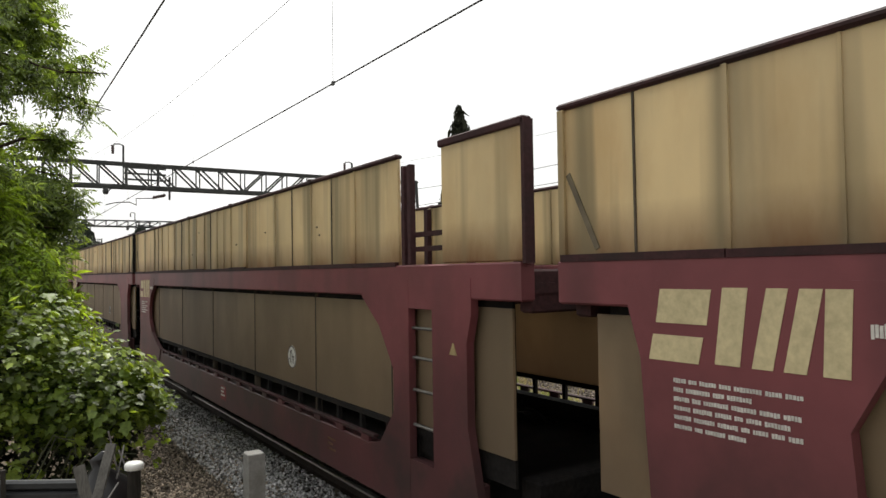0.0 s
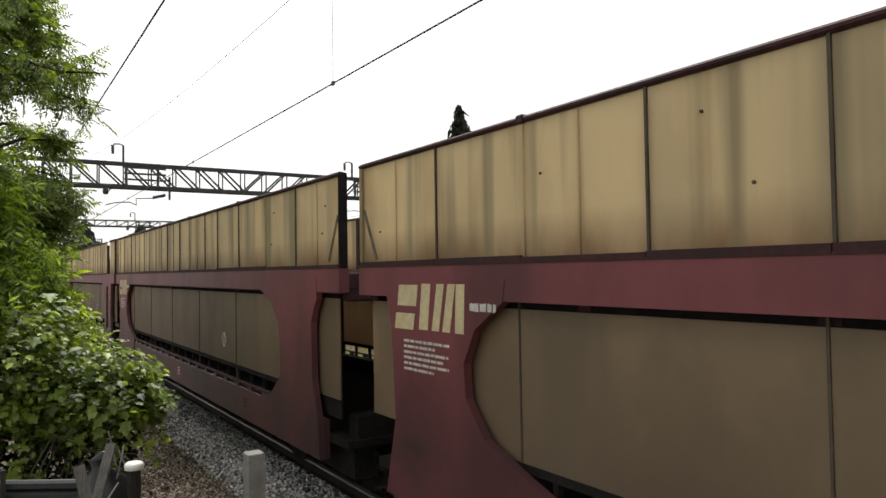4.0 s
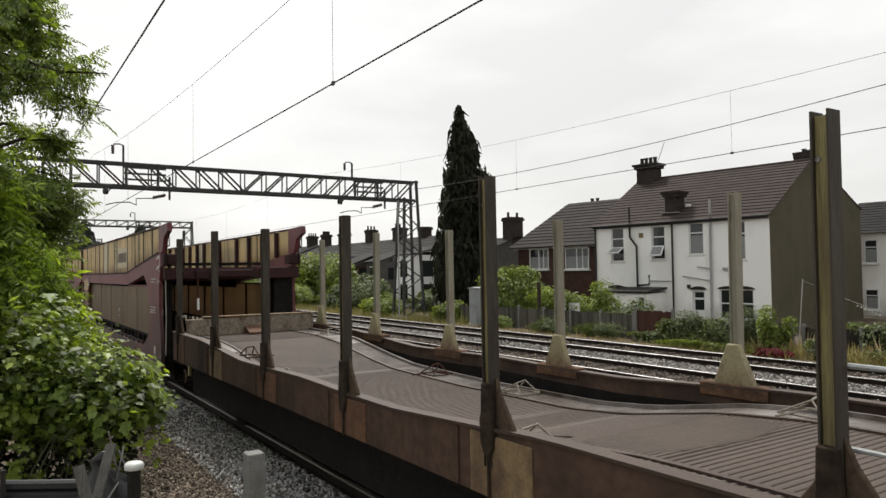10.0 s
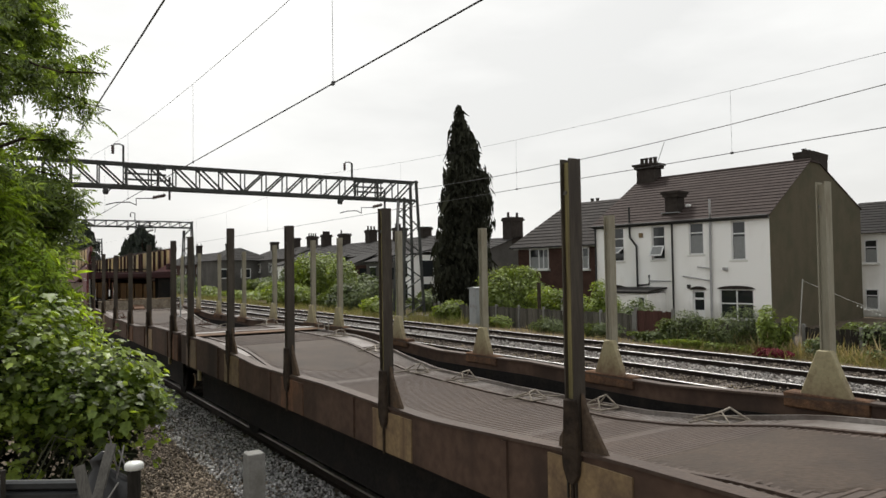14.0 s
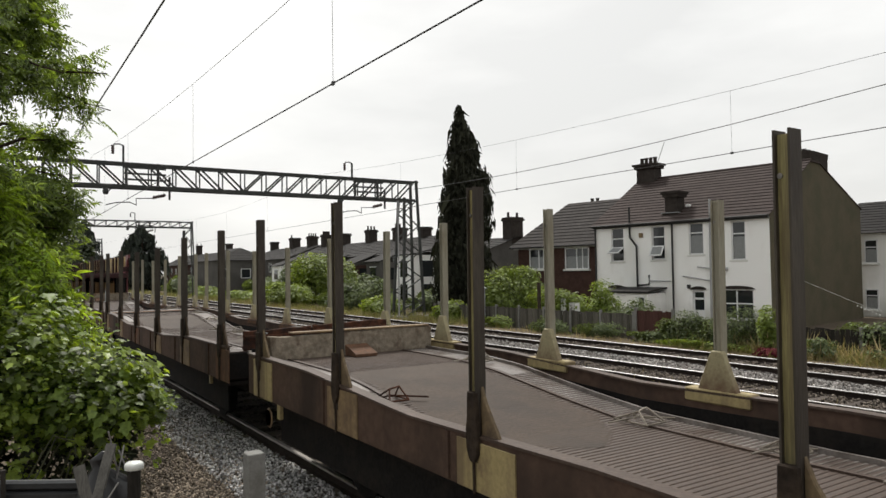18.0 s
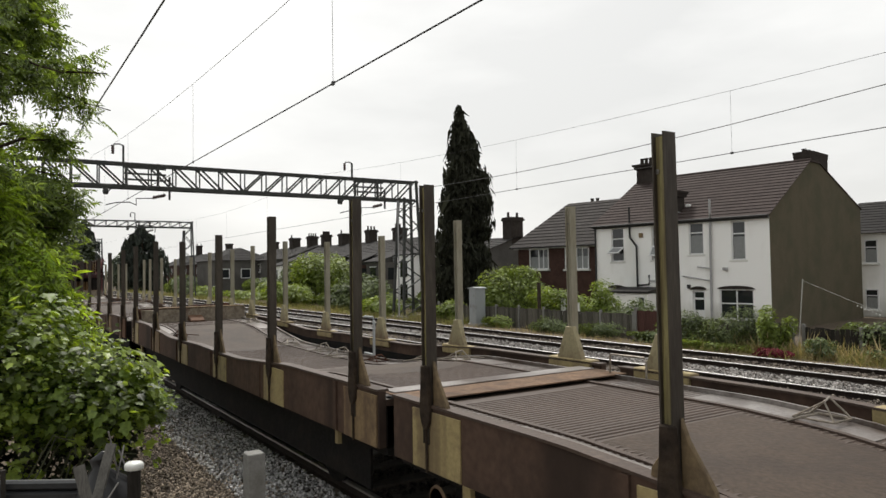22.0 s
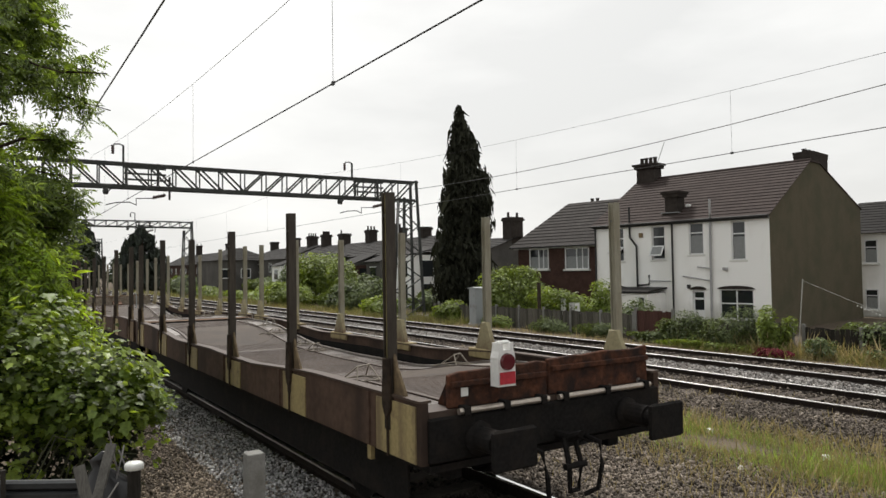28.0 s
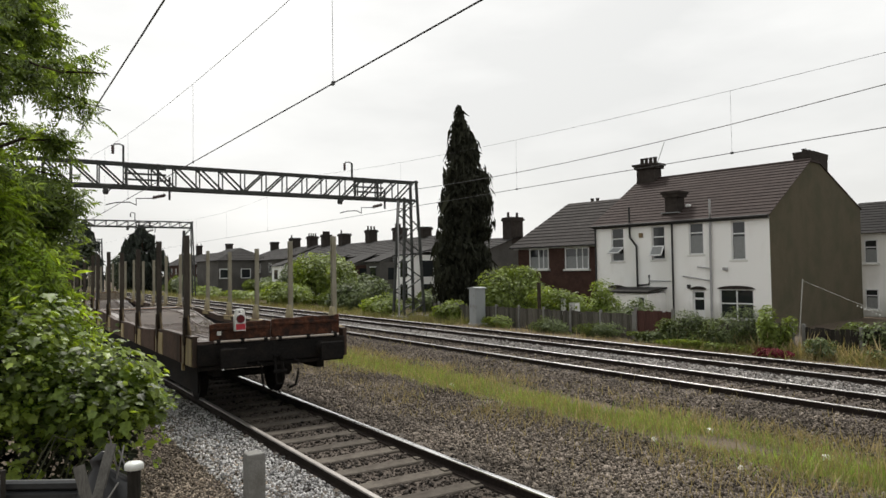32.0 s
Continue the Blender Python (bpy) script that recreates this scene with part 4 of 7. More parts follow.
            for a, wd, z0, z1, lean in ((-0.05, 0.30, 1.95, 2.08, 0.03), (0.0, 0.30, 2.14, 2.31, 0.03), (0.34, 0.13, 1.96, 2.32, 0.05), (0.53, 0.10, 1.96, 2.32, 0.08), (0.68, 0.10, 1.96, 2.32, 0.08), (0.85, 0.11, 1.96, 2.32, 0.02)):
                block = Geo().prism([(y - a, z0), (y - a - wd, z0), (y - a - wd - lean, z1), (y - a - lean, z1)], x, x + s * 0.003)
                part("emblem_block", block, M["logo"], w, "slanted cream block of an emblem")
            g = Geo()
            bars(g, x, y - 0.10, y - 0.80, 1.60, 1.87, 6, rng, s)
            bars(g, x, y - 1.04, y - 1.36, 2.07, 2.19, 1, rng, s)
            part("stencil_text", g, M["white_mark"], w, "white stencilled text", kind="stuff")
        if s < 0:
            g = Geo()
            yy, r = L(rear + (BADGE if kind == "ramp" else 4.3)), 0.13
            g.lathe([(r, 0), (r, 0.003)], 24, (0, 0, 0), "x")
            g.v = [(i(0.085) + s * p[0], yy + p[1], 1.45 + p[2]) for p in g.v]
            g.f = [f[::-1] for f in g.f] if s < 0 else g.f
            disc = part("round_badge", g, M["white_mark"], w, "round white badge")
            ring = Geo()
            ring.lathe([(0.118, 0.0), (0.118, 0.003), (0.128, 0.003), (0.128, 0.0), (0.118, 0.0)], 28, (0, 0, 0), "x")
            ring.f = ring.f[:-2]
            ring.v = [(i(0.082) + s * q[0], yy + q[1], 1.45 + q[2]) for q in ring.v]
            part("badge_ring", ring, M["dark_mark"], disc)
            g = Geo()
            for p0, p1 in (((0.05, 1.38), (0.05, 1.48)), ((0.05, 1.48), (0.02, 1.53)), ((0.02, 1.53), (-0.01, 1.48)), ((-0.01, 1.48), (-0.01, 1.38)), ((-0.01, 1.46), (-0.06, 1.46)), ((-0.06, 1.46), (-0.06, 1.38)), ((0.09, 1.42), (0.05, 1.44))):
                g.beam((i(0.0805), yy + p0[0], p0[1]), (i(0.0805), yy + p1[0], p1[1]), 0.004, 0.011)
            part("badge_mark", g, M["dark_mark"], disc)
        part("red_label", Geo().box(min(i(0.0), i(-0.002)), L(rear + RED_AT) - 0.27, 0.60, max(i(0.0), i(-0.002)), L(rear + RED_AT), 0.80), M["red_mark"], w, "faded red label")
        for q, mt in ((rear + RED_AT - 0.03, "red_mark"), (rear + 3.1, "orange")):
            g = Geo()
            bars(g, i(-0.003), L(q), L(q) - 0.2, 0.63, 0.78, 3, rng, s)
            part("number_mark", g, M["white_mark" if mt == "red_mark" else mt], w, kind="stuff")
    # decks, end beams
    g = Geo()
    up_end = knee if kind == "ramp" else rear + 0.02
    g.box(-SIDE + 0.10, L(up_end), 2.26, SIDE - 0.10, L(front), 2.33)
    if kind == "ramp":
        g.prism([(L(knee), 2.26), (L(knee), 2.33), (L(rear), 2.50), (L(rear), 2.42)], -SIDE + 0.1, SIDE - 0.1)
    part("upper_deck", g, M["maroon_dark"], w)
    g = Geo()
    g.box(-SIDE + 0.12, L(rear + 0.1), 0.66, SIDE - 0.12, L(front - 0.1), 0.74)
    part("lower_deck", g, M["black"], w)
    for sx in (-1, 1):
        part("sole_bar", Geo().box(sx * 1.0 - 0.12, L(rear + 0.3), 0.30, sx * 1.0 + 0.12, L(front - 0.3), 0.67), M["black"], w)
    part("centre_sill", Geo().box(-0.4, L(rear + 0.3), 0.30, 0.4, L(front - 0.3), 0.67), M["black"], w)
    for q in np.arange(rear + 0.7, front - 0.4, 1.45):
        if q > up_end:
            part("cross_bearer", Geo().box(-SIDE + 0.1, L(q) - 0.05, 2.16, SIDE - 0.1, L(q) + 0.05, 2.262), M["maroon_dark"], w)
    for q in (front, rear):
        if kind == "ramp" and q == rear:
            g = Geo()
            g.box(-SIDE + 0.02, L(q) - 0.10, 2.32, SIDE - 0.02, L(q) + 0.06, 2.56, 0.02)
            g.box(-0.5, L(q) - 0.17, 2.36, 0.35, L(q) - 0.09, 2.52, 0.02)
            for x in (-0.95, -0.7, 0.6):
                g.box(x - 0.09, L(q) - 0.16, 2.34, x + 0.09, L(q) - 0.10, 2.5, 0.015)
            part("upper_end_beam", g, M["maroon_dark"], w)
            g = Geo()
            g.box(-SIDE + 0.1, L(q) - 0.06, 2.60, SIDE - 0.85, L(q) - 0.02, 2.66)
            part("end_rail", g, M["black"], w)
            for x in (-1.36, 1.33):
                g = Geo()
                g.path([(x, L(q) - 0.38, 3.27), (x + 0.03, L(q) - 0.30, 3.0), (x - 0.02, L(q) - 0.24, 2.95), (x + 0.05, L(q) - 0.1, 2.55)], 0.012, 6)
                part("hanging_chain", g, M["black"], w)
            g = Geo()
            g.path([(-SIDE + 0.05, L(q) - 0.02, 2.55), (-SIDE + 0.06, L(q) - 0.03, 1.5), (-SIDE + 0.05, L(q) - 0.04, 0.85)], 0.011, 7)
            part("grab_pole", g, M["concrete"], w, "pale grab pole")
            for x, z0, z1 in ((-0.75, 1.72, 1.95), (0.45, 1.15, 1.32)):
                g = Geo()
                g.box(x - 0.022, L(q) - 0.13, z0, x + 0.022, L(q) - 0.115, z1)
                part("white_marker", g, M["white"], w)
            g = Geo()
            g.beam((-0.75, L(q) - 0.1, 1.95), (-0.75, L(q) - 0.1, 2.35), 0.035, 0.035)
            part("drop_bar", g, M["rust"], w)
        else:
            g = Geo()
            e = -0.03 if q == front else 0.03
            g.box(-SIDE + 0.1, L(q) + min(e, 5 * e), 2.13, SIDE - 0.1, L(q) + max(e, 5 * e), 2.42, 0.015)
            part("upper_end_beam", g, M["maroon_dark"], w)
        g = Geo()
        e = 0.25 if q == front else -0.25
        g.box(-SIDE + 0.25, L(q) - e - 0.1, 0.72, SIDE - 0.25, L(q) - e + 0.1, 0.98, 0.02)
        part("headstock", g, M["black"], w)
        if kind == "ramp" and q == rear:
            buffers(w, L(q) + 0.1, -1)
            for sx in (-1, 1):
                g = Geo()
                if sx < 0:
                    g.box(-1.30, L(q) + 0.22, 0.74, -1.18, L(q) + 0.45, 2.34)
                else:
                    g.box(0.86, L(q) + 0.02, 0.74, 1.27, L(q) + 0.6, 2.34)
                part("corner_stanchion", g, M["black"], w)
            for x in (-1.18, -0.62):
                g = Geo()
                g.path([(x, L(q) - 0.02, 1.0), (x + 0.02, L(q) - 0.12, 1.12), (x + 0.28, L(q) - 0.12, 1.15), (x + 0.3, L(q) - 0.12, 1.02)], 0.014, 6)
                part("shunter_handle", g, M["plastic"], w)
            g = Geo()
            g.box(-0.98, L(q) - 0.16, 1.02, -0.86, L(q) - 0.14, 1.12)
            part("lamp_plate", g, M["white"], w)
    if kind == "ramp":
        # markings on the ramp end
        for s in (-1, 1):
            x = s * (SIDE + 0.0165)
            g = Geo()
            y = L(rear + 0.42)
            g.prism([(y - 0.22, 2.58), (y - 0.22, 2.82), (y + 0.08, 2.76), (y + 0.08, 2.52)], x, x + s * 0.003)
            board = part("notice", g, M["white"], w, "white notice with a red arrow")
            g = Geo()
            g.prism([(y + 0.06, 2.56), (y + 0.06, 2.73), (y - 0.13, 2.77), (y - 0.13, 2.795), (y - 0.205, 2.71), (y - 0.13, 2.60), (y - 0.13, 2.62)], x + s * 0.003, x + s * 0.005)
            part("notice_arrow", g, M["red_mark"], board)
            g = Geo()
            bars(g, x, L(rear + 1.08), L(rear + 0.52), 2.24, 2.36, 2, rng, s)
            bars(g, x, L(rear + 1.12), L(rear + 0.5), 1.62, 1.78, 3, rng, s)
            part("stencil_text", g, M["white_mark"], w, kind="stuff")
            for txt, yy, zz, sz in (("C", rear + 0.27, 2.50, 0.13), ("GB", rear + 0.48, 2.25, 0.13)):
                cu = bpy.data.curves.new("letters", "FONT")
                cu.body, cu.size, cu.extrude = txt, sz, 0.001
                ob = new("letters", cu)
                ob.data.materials.append(M["white_mark"])
                ob.parent = w
                ob.matrix_basis = pose(x + s * 0.002, L(yy) + (0.0 if s < 0 else 0), zz, 90, 0, -90 if s < 0 else 90)
            g = Geo()
            g.box(min(x, x + s * 0.003), L(rear + 0.24), 2.285, max(x, x + s * 0.003), L(rear + 0.33), 2.297)
            g.prism([(L(rear + 0.25), 2.265), (L(rear + 0.25), 2.317), (L(rear + 0.20), 2.291)], x, x + s * 0.003)
            part("small_arrow", g, M["white_mark"], w)
            g = Geo()
            g.box(min(x, x + s * 0.003), L(rear + 0.62), 0.82, max(x, x + s * 0.003), L(rear + 0.76), 0.98)
            part("label_plate", g, M["white_mark"], w)
            g = Geo()
            g.prism([(L(rear + 0.2), 0.8), (L(rear + 0.1), 0.8), (L(rear + 0.15), 0.89)], x, x + s * 0.003)
            part("warning_sticker", g, M["yellow"], w)
            # a faded name board on the upper panels
            g = Geo()
            a, b = front - 7.88, front - 9.42
            g.box(min(s * (SIDE - 0.02), s * (SIDE - 0.016)), L(b), 2.62, max(s * (SIDE - 0.02), s * (SIDE - 0.016)), L(a), 3.14)
            board = part("name_board", g, M["panel_clean"], w, "pale faded name board")
            g = Geo()
            x = s * (SIDE - 0.016)
            for k, wd in enumerate((0.26, 0.09, 0.18, 0.18, 0.2, 0.19)):
                y = L(a) - 0.12 - 0.92 * sum((0.31, 0.13, 0.23, 0.23, 0.25, 0.24)[:k])
                n = 3 if k == 0 else 1 if k == 1 else 2
                for e in range(n):
                    c0 = e * (wd + 0.03) / n
                    c1 = c0 + (wd + 0.03) / n - 0.035
                    stroke = Geo().prism([(y - 0.92 * c0, 2.76), (y - 0.92 * c1, 2.76), (y - 0.92 * c1 - 0.05, 3.0), (y - 0.92 * c0 - 0.05, 3.0)], x, x + s * 0.003)
                    part("board_stroke", stroke, M["dark_mark"], board)
        for k in range(2):
            g = Geo()
            g.lathe([(0.085, -0.02), (0.1, 0.0), (0.085, 0.02), (0.06, 0.0), (0.085, -0.02)], 14, (-SIDE + 0.02, L(rear + 2.0 - 0.9 * k), 0.38), "x")
            part("brake_ring", g, M["yellow"], w, "yellow ring handle")
    axles = running_gear(w, (L(front - 2.6), L(rear + 2.6)))
    return w, mid, axles


def end_flaps(w, y, e, rng, coat="rust"):
    """Two rusty plates hinged along the end of a flat wagon, with ribs behind; e points into the wagon."""
    worn = coat == "flap"
    for a, b, zt in (((-SIDE + 0.16, SIDE - 0.2, 1.6),) if worn else ((-SIDE + 0.28, -0.06, 1.57), (-0.04, SIDE - 0.14, 1.61))):
        n = 14 if worn else 9
        top = [(a + (b - a) * k / n, zt + 0.03 * k / n + rng.uniform(-0.014, 0.01)) for k in range(n + 1)]
        g = Geo()
        g.prism([(a + (0.03 if worn else 0.0), 1.29)] + top + [(b, 1.29)], y - e * (0.06 if worn else -0.02), y + e * 0.07, "y")
        flap = part("end_flap", g, M[coat], w, "rust-brown folded end flap" if coat == "rust" else "scraped pale and rusty end flap", bevel=0.008)
        for k in range(5):
            x = a + 0.06 + (b - a - 0.12) * k / 4
            part("flap_rib", Geo().prism([(y + e * 0.07, 1.29), (y + e * 0.07, zt - 0.05), (y + e * 0.13, zt - 0.08), (y + e * 0.26, 1.31), (y + e * 0.26, 1.29)], x - 0.012, x + 0.012), M[coat], flap)
        if worn:
            part("flap_cap", Geo().box(a + 0.3, y - 0.08, zt + 0.022, b - 0.05, y + 0.085, zt + 0.045, 0.006), M["tan"], flap, "tan rusty capping strip")
            continue
        part("flap_lip", Geo().box(a + 0.02, min(y - e * 0.015, y + e * 0.02), zt - 0.11, b - 0.02, max(y - e * 0.015, y + e * 0.02), zt - 0.06, 0.008), M[coat], flap)
        part("hinge_bar", Geo().tube((a + 0.05, y - e * 0.05, 1.275), (b - 0.05, y - e * 0.05, 1.275), 0.026, 10), M["pale_steel"], flap)
        for k in range(3):
            x = a + 0.12 + (b - a - 0.24) * k / 2
            part("hinge_lug", Geo().box(x - 0.03, min(y - e * 0.085, y + e * 0.03), 1.235, x + 0.03, max(y - e * 0.085, y + e * 0.03), 1.315, 0.008), M["black"], flap)


def flat(front, rear, posts, ends, tint, seed):
    """A flat car-carrying wagon with upright posts and a ribbed deck. ends: what stands at its front and its rear."""
    rng = random.Random(seed)
    mid = (front + rear) / 2
    w = thing("flat_wagon", "empty flat wagon with upright side posts and a worn ribbed deck", "rail wagon", group="flat wagons of the train")
    L = lambda s: s - mid

    def dz(s):
        """Height of the deck: level over the wheels, a deep well between."""
        u = (front - s) / (front - rear)
        return float(np.interp(u, [0.0, 0.14, 0.20, 0.30, 0.36, 0.5, 0.66, 0.72, 0.80, 0.86, 1.0], [1.29, 1.285, 1.24, 1.07, 0.99, 0.965, 0.985, 1.05, 1.22, 1.28, 1.29]))

    def ez(s):
        """Height of the edge of the side girders."""
        u = (front - s) / (front - rear)
        return float(np.interp(u, [0.0, 0.16, 0.33, 0.42, 0.5, 0.6, 0.67, 0.82, 1.0], [1.365, 1.355, 1.235, 1.25, 1.27, 1.25, 1.25, 1.355, 1.365]))

    st = np.linspace(front, rear, 49)
    for s in (-1, 1):
        g = Geo()
        g.prism([(L(q), ez(q)) for q in st] + [(L(rear), 0.87), (L(front), 0.87)], s * SIDE, s * (SIDE - 0.07))
        girder = part("side_girder", g, M["flat_side"], w)
        g = Geo()
        for a, b in zip(st, st[1:]):
            g.prism([(L(a), ez(a)), (L(a), ez(a) + 0.02), (L(b), ez(b) + 0.02), (L(b), ez(b))], s * (SIDE + 0.015), s * (SIDE - 0.10))
        part("girder_edge", g, M["rib"], girder)
        # an added black plate puts the side slot's shade on the inner face
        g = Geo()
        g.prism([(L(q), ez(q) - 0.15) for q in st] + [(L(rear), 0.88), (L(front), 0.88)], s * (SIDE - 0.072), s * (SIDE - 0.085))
        part("girder_lining", g, M["black"], girder, "black plate standing in for shade inside the girder")
        for q in np.arange(rear + 0.9, front - 0.3, 2.3):
            part("girder_stiffener", Geo().box(min(s * SIDE, s * (SIDE + 0.02)), L(q) - 0.03, 0.88, max(s * SIDE, s * (SIDE + 0.02)), L(q) + 0.03, ez(q) - 0.01), M["flat_side"], girder)
        for k, q in enumerate(posts):
            far = s > 0
            # painted plate on the girder
            g = Geo()
            g.box(min(s * SIDE, s * (SIDE + 0.012)), L(q) - 0.45, 0.872, max(s * SIDE, s * (SIDE + 0.012)), L(q) + 0.22, ez(q) - 0.03, 0.004)
            part("painted_plate", g, M[tint[k % len(tint)]], w)
            post = new("post")
            post.parent = w
            post.location = (s * (SIDE - 0.02), L(q), 0)
            top = (2.975 if k in (2, 3) else 3.065) + (0.04 if "yellow" in tint else 0.0) + (0.03 if far else 0.0) + rng.uniform(-0.012, 0.012)
            z0 = 1.08
            tilt = rng.uniform(-0.02, 0.02)
            g = Geo()
            for e in (-1, 1):
                g.prism([(e * 0.040, z0), (e * 0.030, z0), (e * 0.030 + tilt, top), (e * 0.040 + tilt, top)], -0.045, 0.045)
            # posts of the near side are darker, those of the far side paler
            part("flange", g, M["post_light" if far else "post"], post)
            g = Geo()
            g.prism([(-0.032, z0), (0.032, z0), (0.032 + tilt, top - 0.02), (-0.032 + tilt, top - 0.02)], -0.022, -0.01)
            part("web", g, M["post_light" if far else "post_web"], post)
            g = Geo()
            g.tube((-0.03, tilt + 0.02, top - 0.2), (0.03, tilt + 0.02, top - 0.2), 0.013, 8)
            part("pin", g, M["steel"], post)
            g = Geo()
            base = ez(q)
            if far:
                g.prism([(-0.22, base), (0.22, base), (0.055, base + 0.40), (-0.055, base + 0.40)], -0.07, 0.0)
            else:
                d = base - 1.30
                g.prism([(a, z + d) for a, z in ((0.043, 1.62), (0.05, 1.45), (0.066, 1.3), (0.06, 1.22), (0.03, 1.15), (0.0, 1.125), (-0.035, 1.135), (-0.066, 1.19), (-0.075, 1.28), (-0.06, 1.42), (-0.043, 1.62))], -0.062, -0.02)
                for pl in ([(-0.042, 1.66), (-0.09, 1.55), (-0.18, 1.42), (-0.24, 1.335), (-0.25, 1.28), (-0.042, 1.28)], [(0.042, 1.54), (0.09, 1.45), (0.15, 1.37), (0.16, 1.28), (0.042, 1.28)]):
                    part("side_gusset", Geo().prism([(a, z + d) for a, z in pl], 0.0, 0.03), M["gusset_tan" if "yellow" in tint else "gusset_brown"], post, bevel=0.006)
                g.tube((-0.045, -0.01, 1.14 + d), (-0.045, -0.012, 0.86), 0.014, 6)
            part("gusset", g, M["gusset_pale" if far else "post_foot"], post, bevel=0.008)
            if far:
                g = Geo()
                g.box(-0.08, -0.34, ez(q) - 0.09, 0.07, 0.34, ez(q) + 0.04, 0.012)
                part("foot", g, M["yellow" if "yellow" in tint else "flat_rust"], post)
    # deck in sheets, with ribs across it
    x0, x1 = -SIDE + 0.075, SIDE - 0.28
    g = Geo()
    n = len(st)
    for q in st:
        for x, d in ((x0, 0.0), (x0 + 0.3, 0.0), (x1 - 0.3, 0.0), (x1, 0.0), (x1, -0.06), (x0, -0.06)):
            g.v.append((x, L(q), dz(q) + d))
    for k in range(n - 1):
        for c in range(6):
            e = (c + 1) % 6
            g.f.append((6 * k + c, 6 * k + e, 6 * k + 6 + e, 6 * k + 6 + c))
    g.f += [tuple(range(6))[::-1], tuple(range(6 * n - 6, 6 * n))]
    deck = part("deck", g, M["deck"], w)
    g, edge = Geo(), Geo()
    q = front - 0.35
    while q > rear + 0.25:
        z = dz(q)
        slope = (dz(q - 0.05) - dz(q + 0.05)) / -0.1
        for band, xa, xb in ((edge, x0 + 0.03, x0 + 0.32), (g, x0 + 0.37, x1 - 0.43), (edge, x1 - 0.36, x1 - 0.02)):
            band.prism([(L(q) - 0.019, z - 0.004 - slope * 0.019), (L(q) - 0.010, z + 0.0055), (L(q) + 0.010, z + 0.0055), (L(q) + 0.019, z - 0.004 + slope * 0.019)], xa, xb)
        q -= 0.062
    part("deck_ribs", g, M["rib"], deck, kind="stuff")
    part("edge_ribs", edge, M["deck_edge"], deck, "ribs worn to bare steel", kind="stuff")
    # packed dirt that fills the ribs in places
    for u0, u1 in ((0.15, 0.36 + rng.uniform(-0.05, 0.05)), (0.80, 0.88 + rng.uniform(-0.03, 0.03))):
        g = Geo()
        qs = [front - (front - rear) * u for u in np.linspace(u0, u1, 30)]
        thin = [0.0] * 22 + [0.04, 0.1, 0.12, 0.25, 0.3, 0.42, 0.55, 0.7]
        wob = [rng.uniform(0.0, 0.08) + e for e in thin] + [rng.uniform(0.0, 0.08) + e for e in thin]
        n2 = len(qs)
        for j, q in enumerate(qs):
            g.v += [(x0 + 0.38 + wob[j], L(q), dz(q) + 0.002), (x0 + 0.46 + wob[j], L(q), dz(q) + 0.0085), (x1 - 0.52 - wob[n2 + j], L(q), dz(q) + 0.0085), (x1 - 0.44 - wob[n2 + j], L(q), dz(q) + 0.002)]
        for j in range(n2 - 1):
            for c in range(3):
                g.f.append((4 * j + c, 4 * j + c + 1, 4 * j + 5 + c, 4 * j + 4 + c))
        part("packed_dirt", g, M["dirt_sheet"], deck, "patch of packed brown dirt", kind="stuff")
    for xa, xb in ((x0 + 0.005, x0 + 0.30), (x1 - 0.34, x1 - 0.005)):
        for u0, u1 in ((0.10, 0.22), (0.78, 0.90)):
            g = Geo()
            qs = [front - (front - rear) * u for u in np.linspace(u0, u1, 17)]
            for a, b in zip(qs, qs[1:]):
                g.prism([(L(a), dz(a) - 0.01), (L(a), dz(a) + 0.007), (L(b), dz(b) + 0.007), (L(b), dz(b) - 0.01)], xa, xb)
            part("worn_strip", g, M["deck_edge"], deck, "bare worn steel wheel strip", kind="stuff")
    for x in (x0 + 0.32, x1 - 0.42):
        g = Geo()
        for a, b in zip(st, st[1:]):
            g.prism([(L(a), dz(a)), (L(a), dz(a) + 0.02), (L(b), dz(b) + 0.02), (L(b), dz(b))], x, x + 0.05)
        part("chain_channel", g, M["rib"], deck)
    g = Geo()
    top = [(L(q), dz(q) + 0.045) for q in st]
    g.prism(top + [(y, z - 0.06) for y, z in top[::-1]], x1 - 0.018, x1 + 0.012)
    part("deck_lip", g, M["deck_edge"], deck, "worn steel lip along the deck")
    # a black pan added to keep the open side slot and the underside dark
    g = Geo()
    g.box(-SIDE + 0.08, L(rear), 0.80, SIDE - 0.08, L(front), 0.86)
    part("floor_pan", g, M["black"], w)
    tail = 3.0 if "tail" in ends else 0.6      # where the added blocking panels begin
    for sx in (-1, 1):
        part("sole_bar", Geo().box(sx * 0.95 - 0.07, L(rear + 0.2), 0.66, sx * 0.95 + 0.07, L(front - 0.2), 0.80), M["black"], w)
        # side panels added to keep sky light from under the wagon
        part("underframe_light_block", Geo().box(sx * 1.17 - 0.012, L(rear + (tail if sx > 0 else 0.6)), 0.40 if sx > 0 else 0.33, sx * 1.17 + 0.012, L(front - 0.6), 0.80), M["black"], w)
    part("centre_sill", Geo().box(-0.32, L(rear + tail), 0.42, 0.32, L(front - 0.2), 0.80), M["black"], w)
    # unseen beams and a tank, added to fill the dark underside
    for q in (front - 4.2, mid, rear + 4.2):
        part("brake_beam", Geo().box(-1.05, L(q) - 0.12, 0.28, 1.05, L(q) + 0.12, 0.62, 0.03), M["black"], w)
